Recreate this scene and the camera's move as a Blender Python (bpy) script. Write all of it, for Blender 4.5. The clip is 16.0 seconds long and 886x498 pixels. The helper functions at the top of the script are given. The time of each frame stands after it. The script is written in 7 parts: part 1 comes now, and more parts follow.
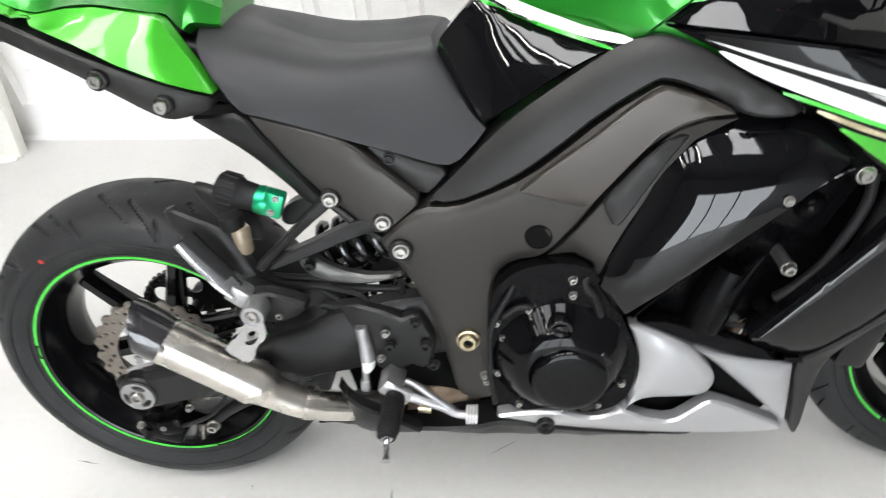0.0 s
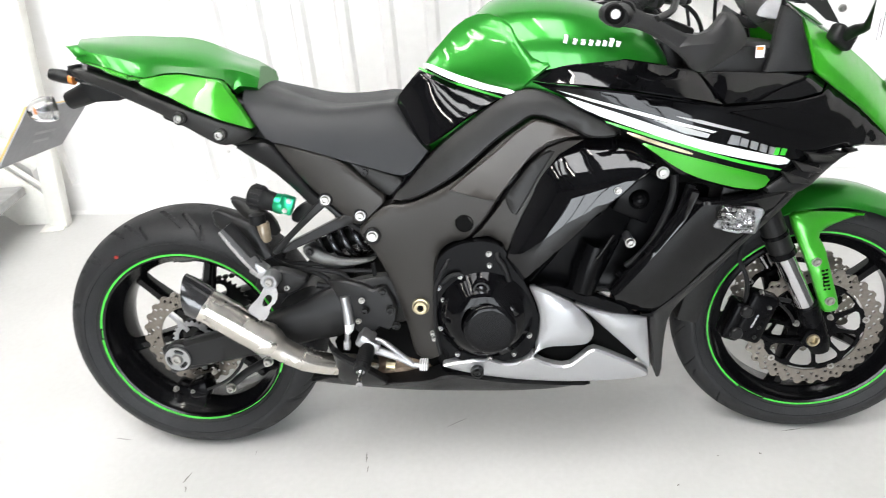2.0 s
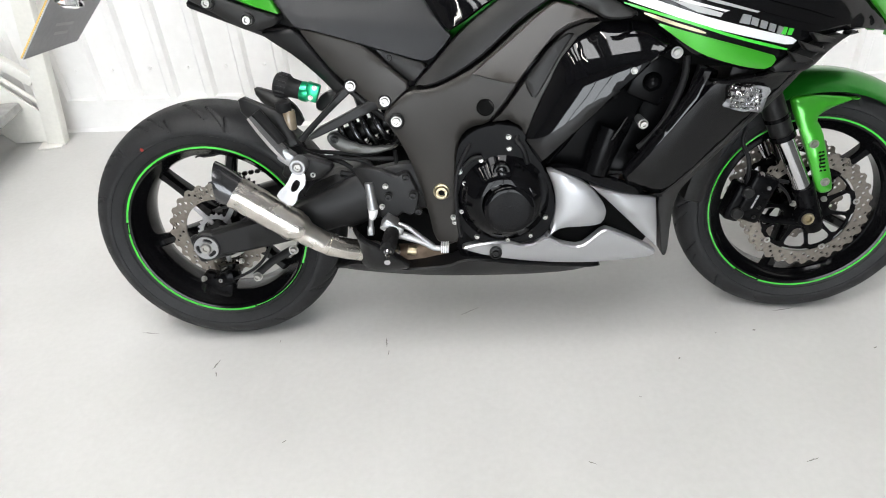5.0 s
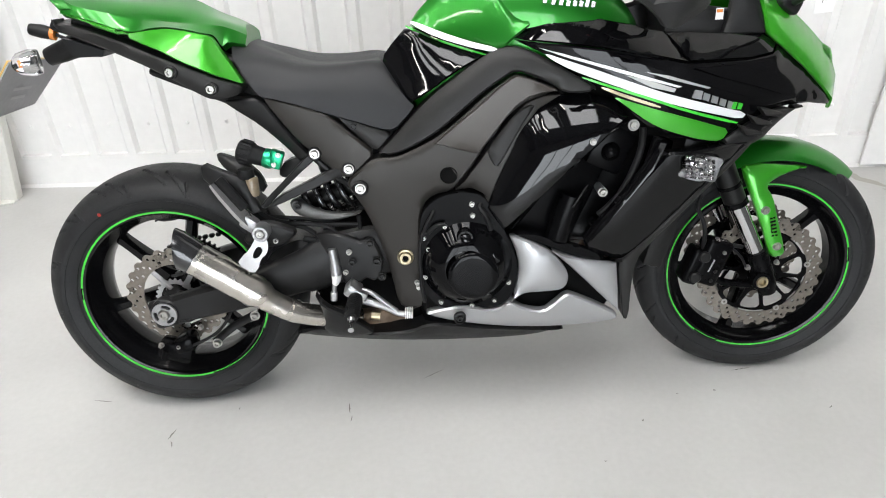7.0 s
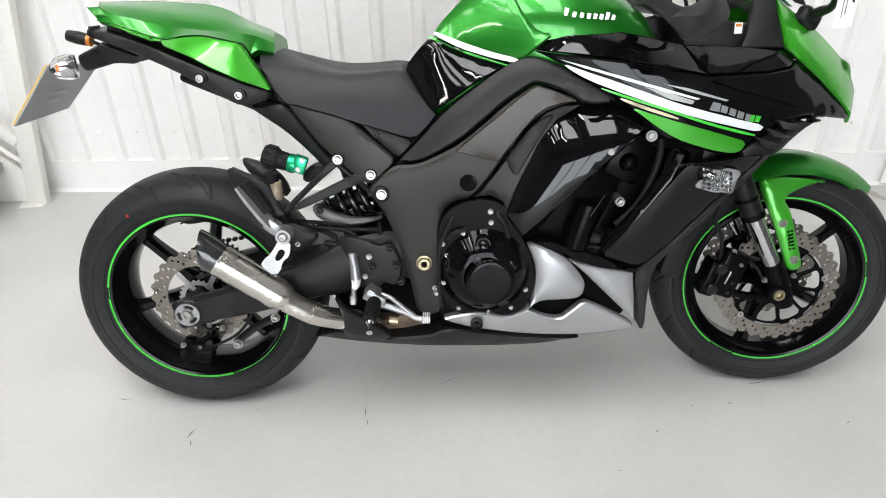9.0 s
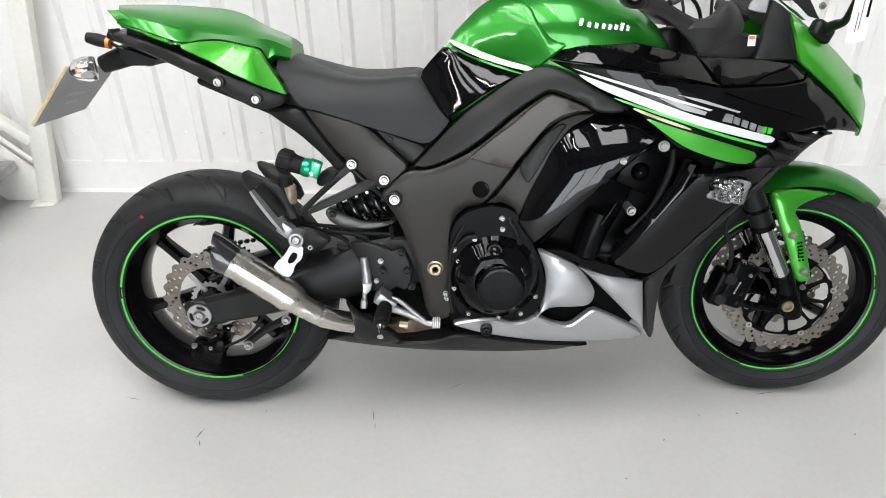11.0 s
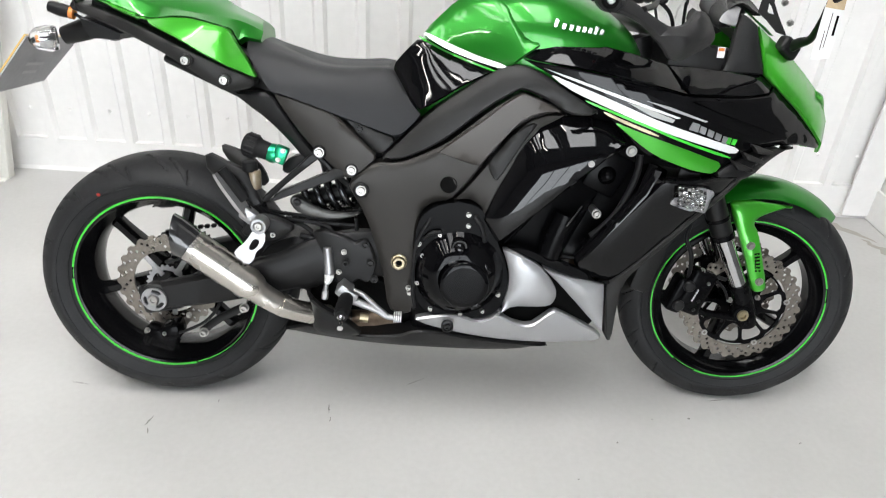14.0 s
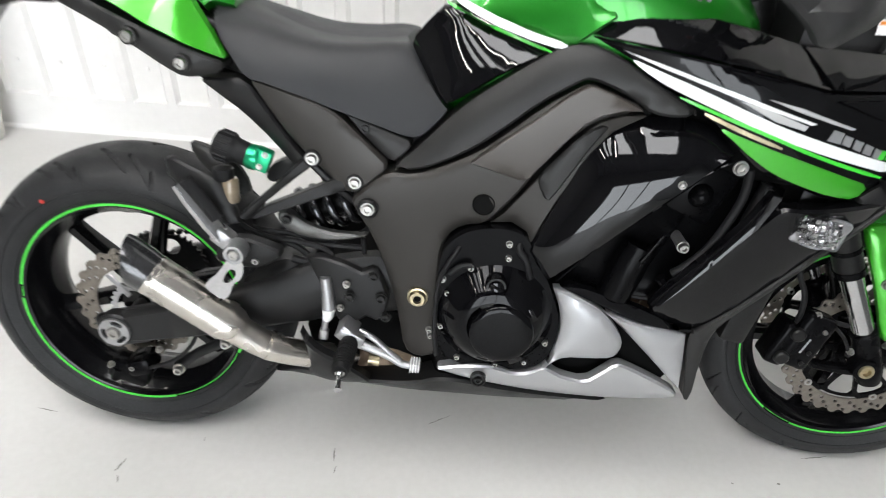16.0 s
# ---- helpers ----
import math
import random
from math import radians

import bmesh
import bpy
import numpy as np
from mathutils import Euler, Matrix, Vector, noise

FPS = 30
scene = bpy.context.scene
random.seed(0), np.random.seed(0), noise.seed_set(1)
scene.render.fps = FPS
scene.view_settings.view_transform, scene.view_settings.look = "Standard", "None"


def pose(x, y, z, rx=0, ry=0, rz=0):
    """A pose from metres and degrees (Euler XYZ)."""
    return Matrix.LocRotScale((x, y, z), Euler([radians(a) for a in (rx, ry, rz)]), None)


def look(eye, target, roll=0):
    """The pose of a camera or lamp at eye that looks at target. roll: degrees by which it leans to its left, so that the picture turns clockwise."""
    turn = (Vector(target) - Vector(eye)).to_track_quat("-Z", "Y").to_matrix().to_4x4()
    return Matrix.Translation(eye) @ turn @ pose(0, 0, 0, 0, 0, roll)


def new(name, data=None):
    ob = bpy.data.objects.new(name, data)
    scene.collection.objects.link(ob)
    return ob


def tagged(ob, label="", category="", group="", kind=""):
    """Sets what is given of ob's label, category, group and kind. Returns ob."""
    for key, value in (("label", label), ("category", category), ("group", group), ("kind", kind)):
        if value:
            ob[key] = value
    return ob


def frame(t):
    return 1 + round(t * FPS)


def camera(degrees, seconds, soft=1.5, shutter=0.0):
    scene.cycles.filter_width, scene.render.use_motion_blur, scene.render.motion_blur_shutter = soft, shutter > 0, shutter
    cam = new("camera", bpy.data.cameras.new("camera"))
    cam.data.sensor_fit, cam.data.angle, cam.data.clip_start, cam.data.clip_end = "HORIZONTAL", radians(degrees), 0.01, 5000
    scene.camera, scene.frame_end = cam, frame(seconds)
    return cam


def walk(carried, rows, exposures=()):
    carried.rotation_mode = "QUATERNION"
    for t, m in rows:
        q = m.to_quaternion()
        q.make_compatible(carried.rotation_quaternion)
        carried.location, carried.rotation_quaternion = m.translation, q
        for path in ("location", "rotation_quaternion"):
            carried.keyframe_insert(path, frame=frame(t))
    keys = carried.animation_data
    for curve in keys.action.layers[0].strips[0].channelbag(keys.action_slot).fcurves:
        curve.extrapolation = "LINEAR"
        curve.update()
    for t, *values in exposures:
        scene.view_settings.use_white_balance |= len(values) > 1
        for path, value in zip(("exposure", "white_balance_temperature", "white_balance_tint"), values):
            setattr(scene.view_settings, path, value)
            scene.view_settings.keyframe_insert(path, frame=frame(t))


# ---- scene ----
from mathutils.bvhtree import BVHTree
from mathutils.geometry import delaunay_2d_cdt

cam = camera(66.1, 16.0, soft=1.0, shutter=0.5)
PATH = [
    (0, (-0.109, -0.702, 1.274), (-0.246, 0.796, -0.044), -5.6),
    (0.5, (-0.166, -0.808, 1.28), (-0.306, 0.744, 0.027), -9.7),
    (1, (-0.113, -0.959, 1.304), (-0.146, 0.684, 0.164), -6.3),
    (1.5, (0.011, -1.145, 1.323), (-0.029, 0.528, 0.229), -3.1),
    (2, (-0.012, -1.213, 1.342), (-0.119, 0.495, 0.308), -4.6),
    (2.5, (-0.095, -1.276, 1.291), (-0.234, 0.406, 0.217), -3.6),
    (3, (-0.112, -1.315, 1.256), (-0.239, 0.294, 0.075), -5.2),
    (3.5, (-0.106, -1.332, 1.28), (-0.22, 0.272, 0.091), -6.5),
    (4, (-0.114, -1.348, 1.279), (-0.218, 0.258, 0.091), -6.1),
    (6.5, (-0.116, -1.331, 1.302), (-0.062, 0.331, 0.19), -2.2),
    (7, (-0.117, -1.321, 1.319), (-0.045, 0.365, 0.246), -2.2),
    (7.5, (-0.111, -1.339, 1.319), (-0.04, 0.361, 0.268), -2.0),
    (8, (-0.117, -1.347, 1.314), (-0.07, 0.36, 0.273), -1.9),
    (8.5, (-0.118, -1.349, 1.32), (-0.089, 0.36, 0.281), -2.4),
    (9, (-0.124, -1.353, 1.315), (-0.097, 0.359, 0.281), -1.9),
    (9.5, (-0.13, -1.347, 1.311), (-0.106, 0.365, 0.278), -1.7),
    (12, (-0.145, -1.37, 1.328), (-0.112, 0.373, 0.349), -0.3),
    (12.5, (-0.128, -1.37, 1.326), (-0.037, 0.385, 0.37), 0.5),
    (13, (-0.135, -1.364, 1.325), (-0.027, 0.39, 0.369), 1.0),
    (13.5, (-0.141, -1.358, 1.314), (-0.025, 0.392, 0.354), 2.3),
    (14, (-0.147, -1.361, 1.306), (-0.02, 0.356, 0.289), 3.5),
    (14.5, (-0.148, -1.364, 1.311), (-0.045, 0.331, 0.255), 4.7),
    (15, (-0.178, -1.336, 1.314), (-0.084, 0.4, 0.325), 4.9),
    (15.5, (-0.158, -1.185, 1.304), (-0.133, 0.534, 0.283), 3.1),
    (16, (-0.109, -0.939, 1.27), (-0.103, 0.668, 0.079), 2.6),
]
EXPOSURE = [(0.0, 0.08), (1.0, 0.15), (2.0, 0.13), (3.0, 0.0), (4.0, -0.10), (6.5, -0.33), (8.0, -0.34), (12.0, -0.38), (14.0, -0.31), (16.0, -0.18)]
walk(cam, [(t, look(eye, target, roll)) for t, eye, target, roll in PATH], EXPOSURE)

# ---- world and light ----
world = bpy.data.worlds.new("world")
scene.world = world
world.use_nodes = True
wbg = world.node_tree.nodes["Background"]
wbg.inputs[0].default_value = (0.75, 0.85, 1.0, 1)
wbg.inputs[1].default_value = 0.4


def area_lamp(name, m, sx, sy, watts, colour=(1, 1, 1)):
    d = bpy.data.lights.new(name, "AREA")
    d.shape, d.size, d.size_y, d.energy, d.color = "RECTANGLE", sx, sy, watts, colour
    ob = new(name, d)
    ob.matrix_world = m
    return ob


# ---- materials ----
def material(name, colour, rough=0.5, metal=0.0, coat=0.0, grain=0.0, grain_size=60.0, bump=0.0, bump_size=200.0,
             stain=0.0, stain_size=4.0, rough_var=0.0, stretch=(1, 1, 1), coat_rough=0.03, spec=0.5, island=0.0, tint=None):
    m = bpy.data.materials.new(name)
    m.use_nodes = True
    nt = m.node_tree
    b = nt.nodes["Principled BSDF"]
    b.inputs["Roughness"].default_value = rough
    b.inputs["Metallic"].default_value = metal
    b.inputs["Coat Weight"].default_value = coat
    b.inputs["Coat Roughness"].default_value = coat_rough
    b.inputs["Specular IOR Level"].default_value = spec
    b.inputs["Base Color"].default_value = (*colour, 1)
    tc = nt.nodes.new("ShaderNodeTexCoord")
    mp = nt.nodes.new("ShaderNodeMapping")
    mp.inputs["Scale"].default_value = stretch
    nt.links.new(tc.outputs["Object"], mp.inputs[0])

    def tex(size, detail=4.0):
        n = nt.nodes.new("ShaderNodeTexNoise")
        n.inputs["Scale"].default_value, n.inputs["Detail"].default_value = size, detail
        nt.links.new(mp.outputs[0], n.inputs["Vector"])
        return n.outputs["Fac"]

    def remap(fac, lo, hi, a=0.3, c=0.7):
        r = nt.nodes.new("ShaderNodeMapRange")
        r.inputs[1].default_value, r.inputs[2].default_value = a, c
        r.inputs[3].default_value, r.inputs[4].default_value = lo, hi
        nt.links.new(fac, r.inputs[0])
        return r.outputs[0]

    if grain or stain:
        mix = nt.nodes.new("ShaderNodeMix")
        mix.data_type, mix.blend_type = "RGBA", "MULTIPLY"
        mix.inputs[0].default_value = 1.0
        mix.inputs[6].default_value = (*colour, 1)
        mul = nt.nodes.new("ShaderNodeMath")
        mul.operation = "MULTIPLY"
        nt.links.new(remap(tex(grain_size), 1 - grain, 1 + grain), mul.inputs[0])
        nt.links.new(remap(tex(stain_size, 6.0), 1 - stain, 1 + stain), mul.inputs[1])
        nt.links.new(mul.outputs[0], mix.inputs[7])
        nt.links.new(mix.outputs[2], b.inputs["Base Color"])
    if rough_var:
        nt.links.new(remap(tex(stain_size * 3.0), max(rough - rough_var, 0.02), rough + rough_var), b.inputs["Roughness"])
    if bump:
        bp = nt.nodes.new("ShaderNodeBump")
        bp.inputs["Strength"].default_value, bp.inputs["Distance"].default_value = bump, 0.002
        nt.links.new(tex(bump_size, 3.0), bp.inputs["Height"])
        nt.links.new(bp.outputs[0], b.inputs["Normal"])
    return m


M_GREEN = material("candy_green_paint", (0.012, 0.20, 0.013), 0.30, 0.6, 0.55, grain=0.10, grain_size=900, stain=0.03, coat_rough=0.05)
M_BRIGHT = material("lime_paint", (0.045, 0.40, 0.018), 0.28, 0.4, 0.8, grain=0.08, grain_size=900, stain=0.03)
M_BLACK = material("gloss_black_paint", (0.003, 0.003, 0.0035), 0.035, 0.0, 0.0, spec=0.40, grain=0.2, grain_size=400)
M_FAIRING = material("gloss_black_fairing", (0.003, 0.003, 0.0035), 0.045, 0.0, 0.0, spec=0.26, grain=0.2, grain_size=400)
M_ENAMEL = material("black_enamel", (0.0025, 0.0025, 0.003), 0.05, 0.0, 0.0, spec=0.16, grain=0.2, grain_size=400)
M_SATIN = material("satin_black_plastic", (0.0095, 0.0095, 0.0098), 0.40, spec=0.26, grain=0.15, grain_size=300, bump=0.12, bump_size=900, rough_var=0.06, stain=0.1)
M_FRAME = material("matt_charcoal_cover", (0.031, 0.0287, 0.0262), 0.40, 0.2, spec=0.30, grain=0.08, grain_size=600, bump=0.08, bump_size=1200, rough_var=0.05, stain=0.08)
M_SEAT = material("black_vinyl_seat", (0.0185, 0.019, 0.0208), 0.48, spec=0.32, grain=0.12, grain_size=700, bump=0.25, bump_size=1100, rough_var=0.06, stain=0.1)
M_TYRE = material("tyre_rubber", (0.0145, 0.0148, 0.0158), 0.55, spec=0.28, grain=0.2, grain_size=250, bump=0.15, bump_size=700, stain=0.18, stain_size=9, rough_var=0.08)
M_RIM = material("gloss_black_rim", (0.0035, 0.0035, 0.004), 0.14, 0.0, 0.0, spec=0.3, grain=0.2, grain_size=300, bump=0.03, bump_size=60)
M_STRIPE = material("green_rim_tape", (0.05, 0.58, 0.04), 0.35, 0.0, 0.4, grain=0.06, grain_size=200)
M_DISC = material("brushed_disc_steel", (0.21, 0.19, 0.165), 0.33, 0.9, grain=0.12, grain_size=120, bump=0.08, bump_size=500, rough_var=0.08)
M_STEEL = material("brushed_stainless", (0.60, 0.57, 0.525), 0.26, 1.0, grain=0.08, grain_size=40, bump=0.06, bump_size=260, stretch=(1, 1, 1), rough_var=0.07, stain=0.05)
M_ARM = material("satin_black_casting", (0.006, 0.006, 0.0062), 0.42, spec=0.16, grain=0.15, grain_size=300, bump=0.12, bump_size=700, rough_var=0.06)
M_CHROME = material("bright_chrome", (0.55, 0.55, 0.56), 0.12, 1.0, grain=0.05, grain_size=200, rough_var=0.05)
M_DARKCHROME = material("dark_chrome_spring", (0.10, 0.10, 0.105), 0.22, 0.9, grain=0.1, grain_size=200, rough_var=0.05)
M_BOLT = material("zinc_bolt", (0.42, 0.41, 0.39), 0.30, 1.0, grain=0.12, grain_size=400, rough_var=0.06)
M_BRASS = material("worn_brass_nut", (0.42, 0.36, 0.24), 0.35, 1.0, grain=0.15, grain_size=300)
M_ALU = material("cast_aluminium", (0.36, 0.36, 0.365), 0.36, 0.85, grain=0.1, grain_size=300, bump=0.1, bump_size=500)
M_SILVER = material("silver_paint", (0.40, 0.405, 0.415), 0.34, 0.6, 0.5, grain=0.05, grain_size=1200, stain=0.03)
M_WHITE = material("white_decal", (0.84, 0.84, 0.85), 0.25, 0.0, 0.8, grain=0.03, grain_size=500)
M_ENGINE = material("engine_black", (0.0028, 0.0028, 0.0032), 0.22, 0.0, 0.0, spec=0.08, grain=0.2, grain_size=200, bump=0.1, bump_size=350, rough_var=0.08)
M_RUBBER = material("black_rubber", (0.007, 0.007, 0.0075), 0.60, spec=0.25, grain=0.2, grain_size=300, bump=0.2, bump_size=500)
M_DARK = material("dark_metal", (0.012, 0.012, 0.012), 0.38, 0.3, spec=0.3, grain=0.2, grain_size=150, bump=0.1, bump_size=300)
M_ANOD = material("green_anodised", (0.01, 0.36, 0.16), 0.28, 0.8, 0.3, grain=0.06, grain_size=300)
M_RED = material("red_mark", (0.45, 0.03, 0.02), 0.5, grain=0.1, grain_size=300)
M_AMBER = material("amber_lens", (0.75, 0.25, 0.05), 0.2, 0.0, 0.5, grain=0.05)
M_RESERVOIR = material("smoky_reservoir", (0.20, 0.16, 0.11), 0.25, 0.0, 0.5, grain=0.1, grain_size=100)
M_PLATEGREY = material("plate_back_grey", (0.36, 0.36, 0.37), 0.5, grain=0.05, grain_size=80, stain=0.08)
M_YELLOW = material("plate_yellow", (0.75, 0.5, 0.15), 0.4, grain=0.04)
M_FLOOR = material("painted_floor", (0.52, 0.515, 0.50), 0.38, 0.0, 0.0, grain=0.025, grain_size=60, bump=0.05, bump_size=40, stain=0.055, stain_size=2.2, rough_var=0.10)
M_MARK = material("scuff_mark", (0.17, 0.165, 0.15), 0.6, grain=0.2, grain_size=200)
M_STAIN = material("faint_floor_stain", (0.36, 0.34, 0.30), 0.45, grain=0.05, grain_size=40)
M_WALL = material("white_cladding", (0.80, 0.79, 0.775), 0.42, 0.0, 0.1, grain=0.02, grain_size=30, stain=0.03, stain_size=1.5, bump=0.03, bump_size=30, rough_var=0.06)
M_RACK = material("cream_rack_paint", (0.76, 0.75, 0.70), 0.4, 0.0, 0.1, grain=0.03, grain_size=60, stain=0.05, bump=0.05, bump_size=120)
M_SHELF = material("galvanised_shelf", (0.42, 0.42, 0.42), 0.4, 0.7, grain=0.15, grain_size=25, rough_var=0.1)
M_ROOF = material("dark_roof_lining", (0.085, 0.088, 0.095), 0.7, grain=0.1, grain_size=8, stain=0.1)
M_FARWALL = material("grey_far_wall", (0.11, 0.11, 0.11), 0.6, grain=0.06, grain_size=6, stain=0.1)
M_BEAM = material("roof_steel", (0.12, 0.12, 0.13), 0.5, grain=0.1, grain_size=20)
M_CARD = material("white_card", (0.80, 0.80, 0.79), 0.6, grain=0.03, grain_size=150)
M_KRAFT = material("kraft_card", (0.55, 0.42, 0.26), 0.7, grain=0.08, grain_size=150)
# printing ink, and the flat black painted in for shade in gaps and holes
M_INK_SHADE = material("black_ink_and_shade", (0.003, 0.003, 0.003), 0.8, spec=0.08)
M_FADED = material("faded_print", (0.45, 0.45, 0.45), 0.5)
M_GRIME = material("dusty_header_pipe", (0.19, 0.14, 0.10), 0.38, 0.8, grain=0.2, grain_size=60, stain=0.2, stain_size=12)


def emitter(name, colour, power):
    m = bpy.data.materials.new(name)
    m.use_nodes = True
    b = m.node_tree.nodes["Principled BSDF"]
    b.inputs["Base Color"].default_value = (0.8, 0.8, 0.8, 1)
    b.inputs["Emission Color"].default_value = (*colour, 1)
    b.inputs["Emission Strength"].default_value = power
    return m


def glass(name, colour=(1, 1, 1), rough=0.02, ior=1.45):
    m = bpy.data.materials.new(name)
    m.use_nodes = True
    b = m.node_tree.nodes["Principled BSDF"]
    b.inputs["Base Color"].default_value = (*colour, 1)
    b.inputs["Transmission Weight"].default_value = 1.0
    b.inputs["Roughness"].default_value, b.inputs["IOR"].default_value = rough, ior
    return m


M_GLASS = glass("clear_lens")
M_SCREEN = glass("clear_screen", (0.93, 0.95, 0.95), 0.02, 1.2)
M_DAY = emitter("overcast_daylight", (0.90, 0.95, 1.0), 9.5)
M_TUBE = emitter("lit_tube", (1.0, 0.955, 0.88), 80.0)
M_SKYLIGHT = emitter("rooflight_sheet", (0.98, 0.985, 1.0), 11.0)


# ---- helpers for meshes ----
def part(name, bm, mat, parent=None, label="", smooth=40, flat=False):
    me = bpy.data.meshes.new(name)
    bmesh.ops.recalc_face_normals(bm, faces=bm.faces)
    if not flat:
        for f in bm.faces:
            f.smooth = True
        lim = radians(smooth)
        for e in bm.edges:
            if len(e.link_faces) == 2 and e.calc_face_angle(0) > lim:
                e.smooth = False
    bm.to_mesh(me)
    bm.free()
    me.materials.append(mat)
    ob = new(name, me)
    if parent is not None:
        ob.parent = parent
    if label:
        tagged(ob, label)
    return ob


def again(ob, m, parent=None):
    """One more piece on the same mesh."""
    c = ob.copy()
    scene.collection.objects.link(c)
    c.parent = parent if parent is not None else ob.parent
    c.matrix_basis = m
    return c


def add_box(bm, sx, sy, sz, m=Matrix(), bevel=0.0, seg=1):
    r = bmesh.ops.create_cube(bm, size=1.0)
    vs = r["verts"]
    bmesh.ops.scale(bm, vec=(sx, sy, sz), verts=vs)
    if bevel:
        es = list({e for v in vs for e in v.link_edges})
        r = bmesh.ops.bevel(bm, geom=es, offset=bevel, segments=seg, affect="EDGES", profile=0.5)
        vs = list({v for f in r["faces"] for v in f.verts} | {v for v in vs if v.is_valid})
    bmesh.ops.transform(bm, matrix=m, verts=vs)
    return vs


def box(sx, sy, sz, m=Matrix(), bevel=0.0, seg=1):
    bm = bmesh.new()
    add_box(bm, sx, sy, sz, m, bevel, seg)
    return bm


def add_lathe(bm, profile, segs=48, m=Matrix(), close=False):
    """profile: (radius, offset along y) pairs, turned about the y axis."""
    rings = []
    for r, y in profile:
        if r < 1e-6:
            rings.append([bm.verts.new(m @ Vector((0, y, 0)))])
        else:
            rings.append([bm.verts.new(m @ Vector((r * math.cos(2 * math.pi * i / segs), y, r * math.sin(2 * math.pi * i / segs)))) for i in range(segs)])
    pairs = list(zip(rings, rings[1:])) + ([(rings[-1], rings[0])] if close else [])
    for a, b in pairs:
        for i in range(segs):
            j = (i + 1) % segs
            if len(a) == 1 and len(b) == 1:
                continue
            if len(a) == 1:
                bm.faces.new((a[0], b[i], b[j]))
            elif len(b) == 1:
                bm.faces.new((a[i], a[j], b[0]))
            else:
                bm.faces.new((a[i], a[j], b[j], b[i]))
    return bm


def lathe(profile, segs=48, m=Matrix(), close=False):
    return add_lathe(bmesh.new(), profile, segs, m, close)


def smooth_line(pts, n=6, closed=False):
    """Catmull-Rom through the points."""
    P = [Vector(p) for p in pts]
    out, k = [], len(P)
    for i in range(k if closed else k - 1):
        if closed:
            a, b, c, d = P[i - 1], P[i], P[(i + 1) % k], P[(i + 2) % k]
        else:
            a, b, c, d = P[max(i - 1, 0)], P[i], P[i + 1], P[min(i + 2, k - 1)]
        for j in range(n):
            t = j / n
            out.append(0.5 * (2 * b + (c - a) * t + (2 * a - 5 * b + 4 * c - d) * t * t + (3 * b - a - 3 * c + d) * t ** 3))
    if not closed:
        out.append(P[-1])
    return out


def add_tube(bm, pts, radius, segs=12, n=6, flat=1.0):
    """A round bar along a smooth line; radius a number or one for each point."""
    line = smooth_line(pts, n) if n > 1 else [Vector(p) for p in pts]
    k = len(line)
    rad = [radius] * k if isinstance(radius, (int, float)) else [float(np.interp(i / (k - 1), np.linspace(0, 1, len(radius)), radius)) for i in range(k)]
    rings, up = [], None
    for i, p in enumerate(line):
        d = (line[min(i + 1, k - 1)] - line[max(i - 1, 0)]).normalized()
        if up is None:
            up = d.orthogonal().normalized()
        up = (up - d * up.dot(d)).normalized()
        side = d.cross(up)
        rings.append([bm.verts.new(p + rad[i] * (math.cos(2 * math.pi * j / segs) * up + flat * math.sin(2 * math.pi * j / segs) * side)) for j in range(segs)])
    for a, b in zip(rings, rings[1:]):
        for i in range(segs):
            j = (i + 1) % segs
            bm.faces.new((a[i], a[j], b[j], b[i]))
    bm.faces.new(rings[0][::-1])
    bm.faces.new(rings[-1])
    return bm


def tube(pts, radius, segs=12, n=6, flat=1.0):
    return add_tube(bmesh.new(), pts, radius, segs, n, flat)


def plate(outline, y0, y1, holes=(), bevel=0.0):
    """A flat plate with the outline (x, z) between y0 and y1, with holes through it."""
    bm = bmesh.new()
    edges = []
    for loop in (outline, *holes):
        vs = [bm.verts.new((p[0], y0, p[1])) for p in loop]
        edges += [bm.edges.new((vs[i - 1], vs[i])) for i in range(len(vs))]
    bmesh.ops.triangle_fill(bm, use_beauty=True, use_dissolve=False, edges=edges, normal=(0, -1, 0))
    r = bmesh.ops.extrude_face_region(bm, geom=list(bm.faces))
    bmesh.ops.translate(bm, vec=(0, y1 - y0, 0), verts=[g for g in r["geom"] if isinstance(g, bmesh.types.BMVert)])
    return bm


def circle(x, z, r, n=12, turn=0.0):
    return [(x + r * math.cos(2 * math.pi * i / n + turn), z + r * math.sin(2 * math.pi * i / n + turn)) for i in range(n)]


def rounded(pts, times=1, keep=0.25):
    """Corner cutting of a closed outline."""
    for _ in range(times):
        out = []
        for i, p in enumerate(pts):
            q = pts[(i + 1) % len(pts)]
            out.append(tuple(a + (b - a) * keep for a, b in zip(p, q)))
            out.append(tuple(b + (a - b) * keep for a, b in zip(p, q)))
        pts = out
    return pts


def inset(pts, d):
    """The closed outline (x, z) moved inwards by d."""
    area = sum(p[0] * q[1] - q[0] * p[1] for p, q in zip(pts, pts[1:] + pts[:1]))
    s = 1 if area > 0 else -1
    out = []
    for i in range(len(pts)):
        a, b, c = Vector(pts[i - 1]), Vector(pts[i]), Vector(pts[(i + 1) % len(pts)])
        u, v = (b - a), (c - b)
        u = u.normalized() if u.length > 1e-9 else Vector((1, 0))
        v = v.normalized() if v.length > 1e-9 else u
        nu, nv = Vector((-u.y, u.x)) * s, Vector((-v.y, v.x)) * s
        n = nu + nv
        n = n / max(n.length_squared / 2, 0.5) if n.length > 1e-6 else nu
        out.append(tuple(b + n * d))
    return out


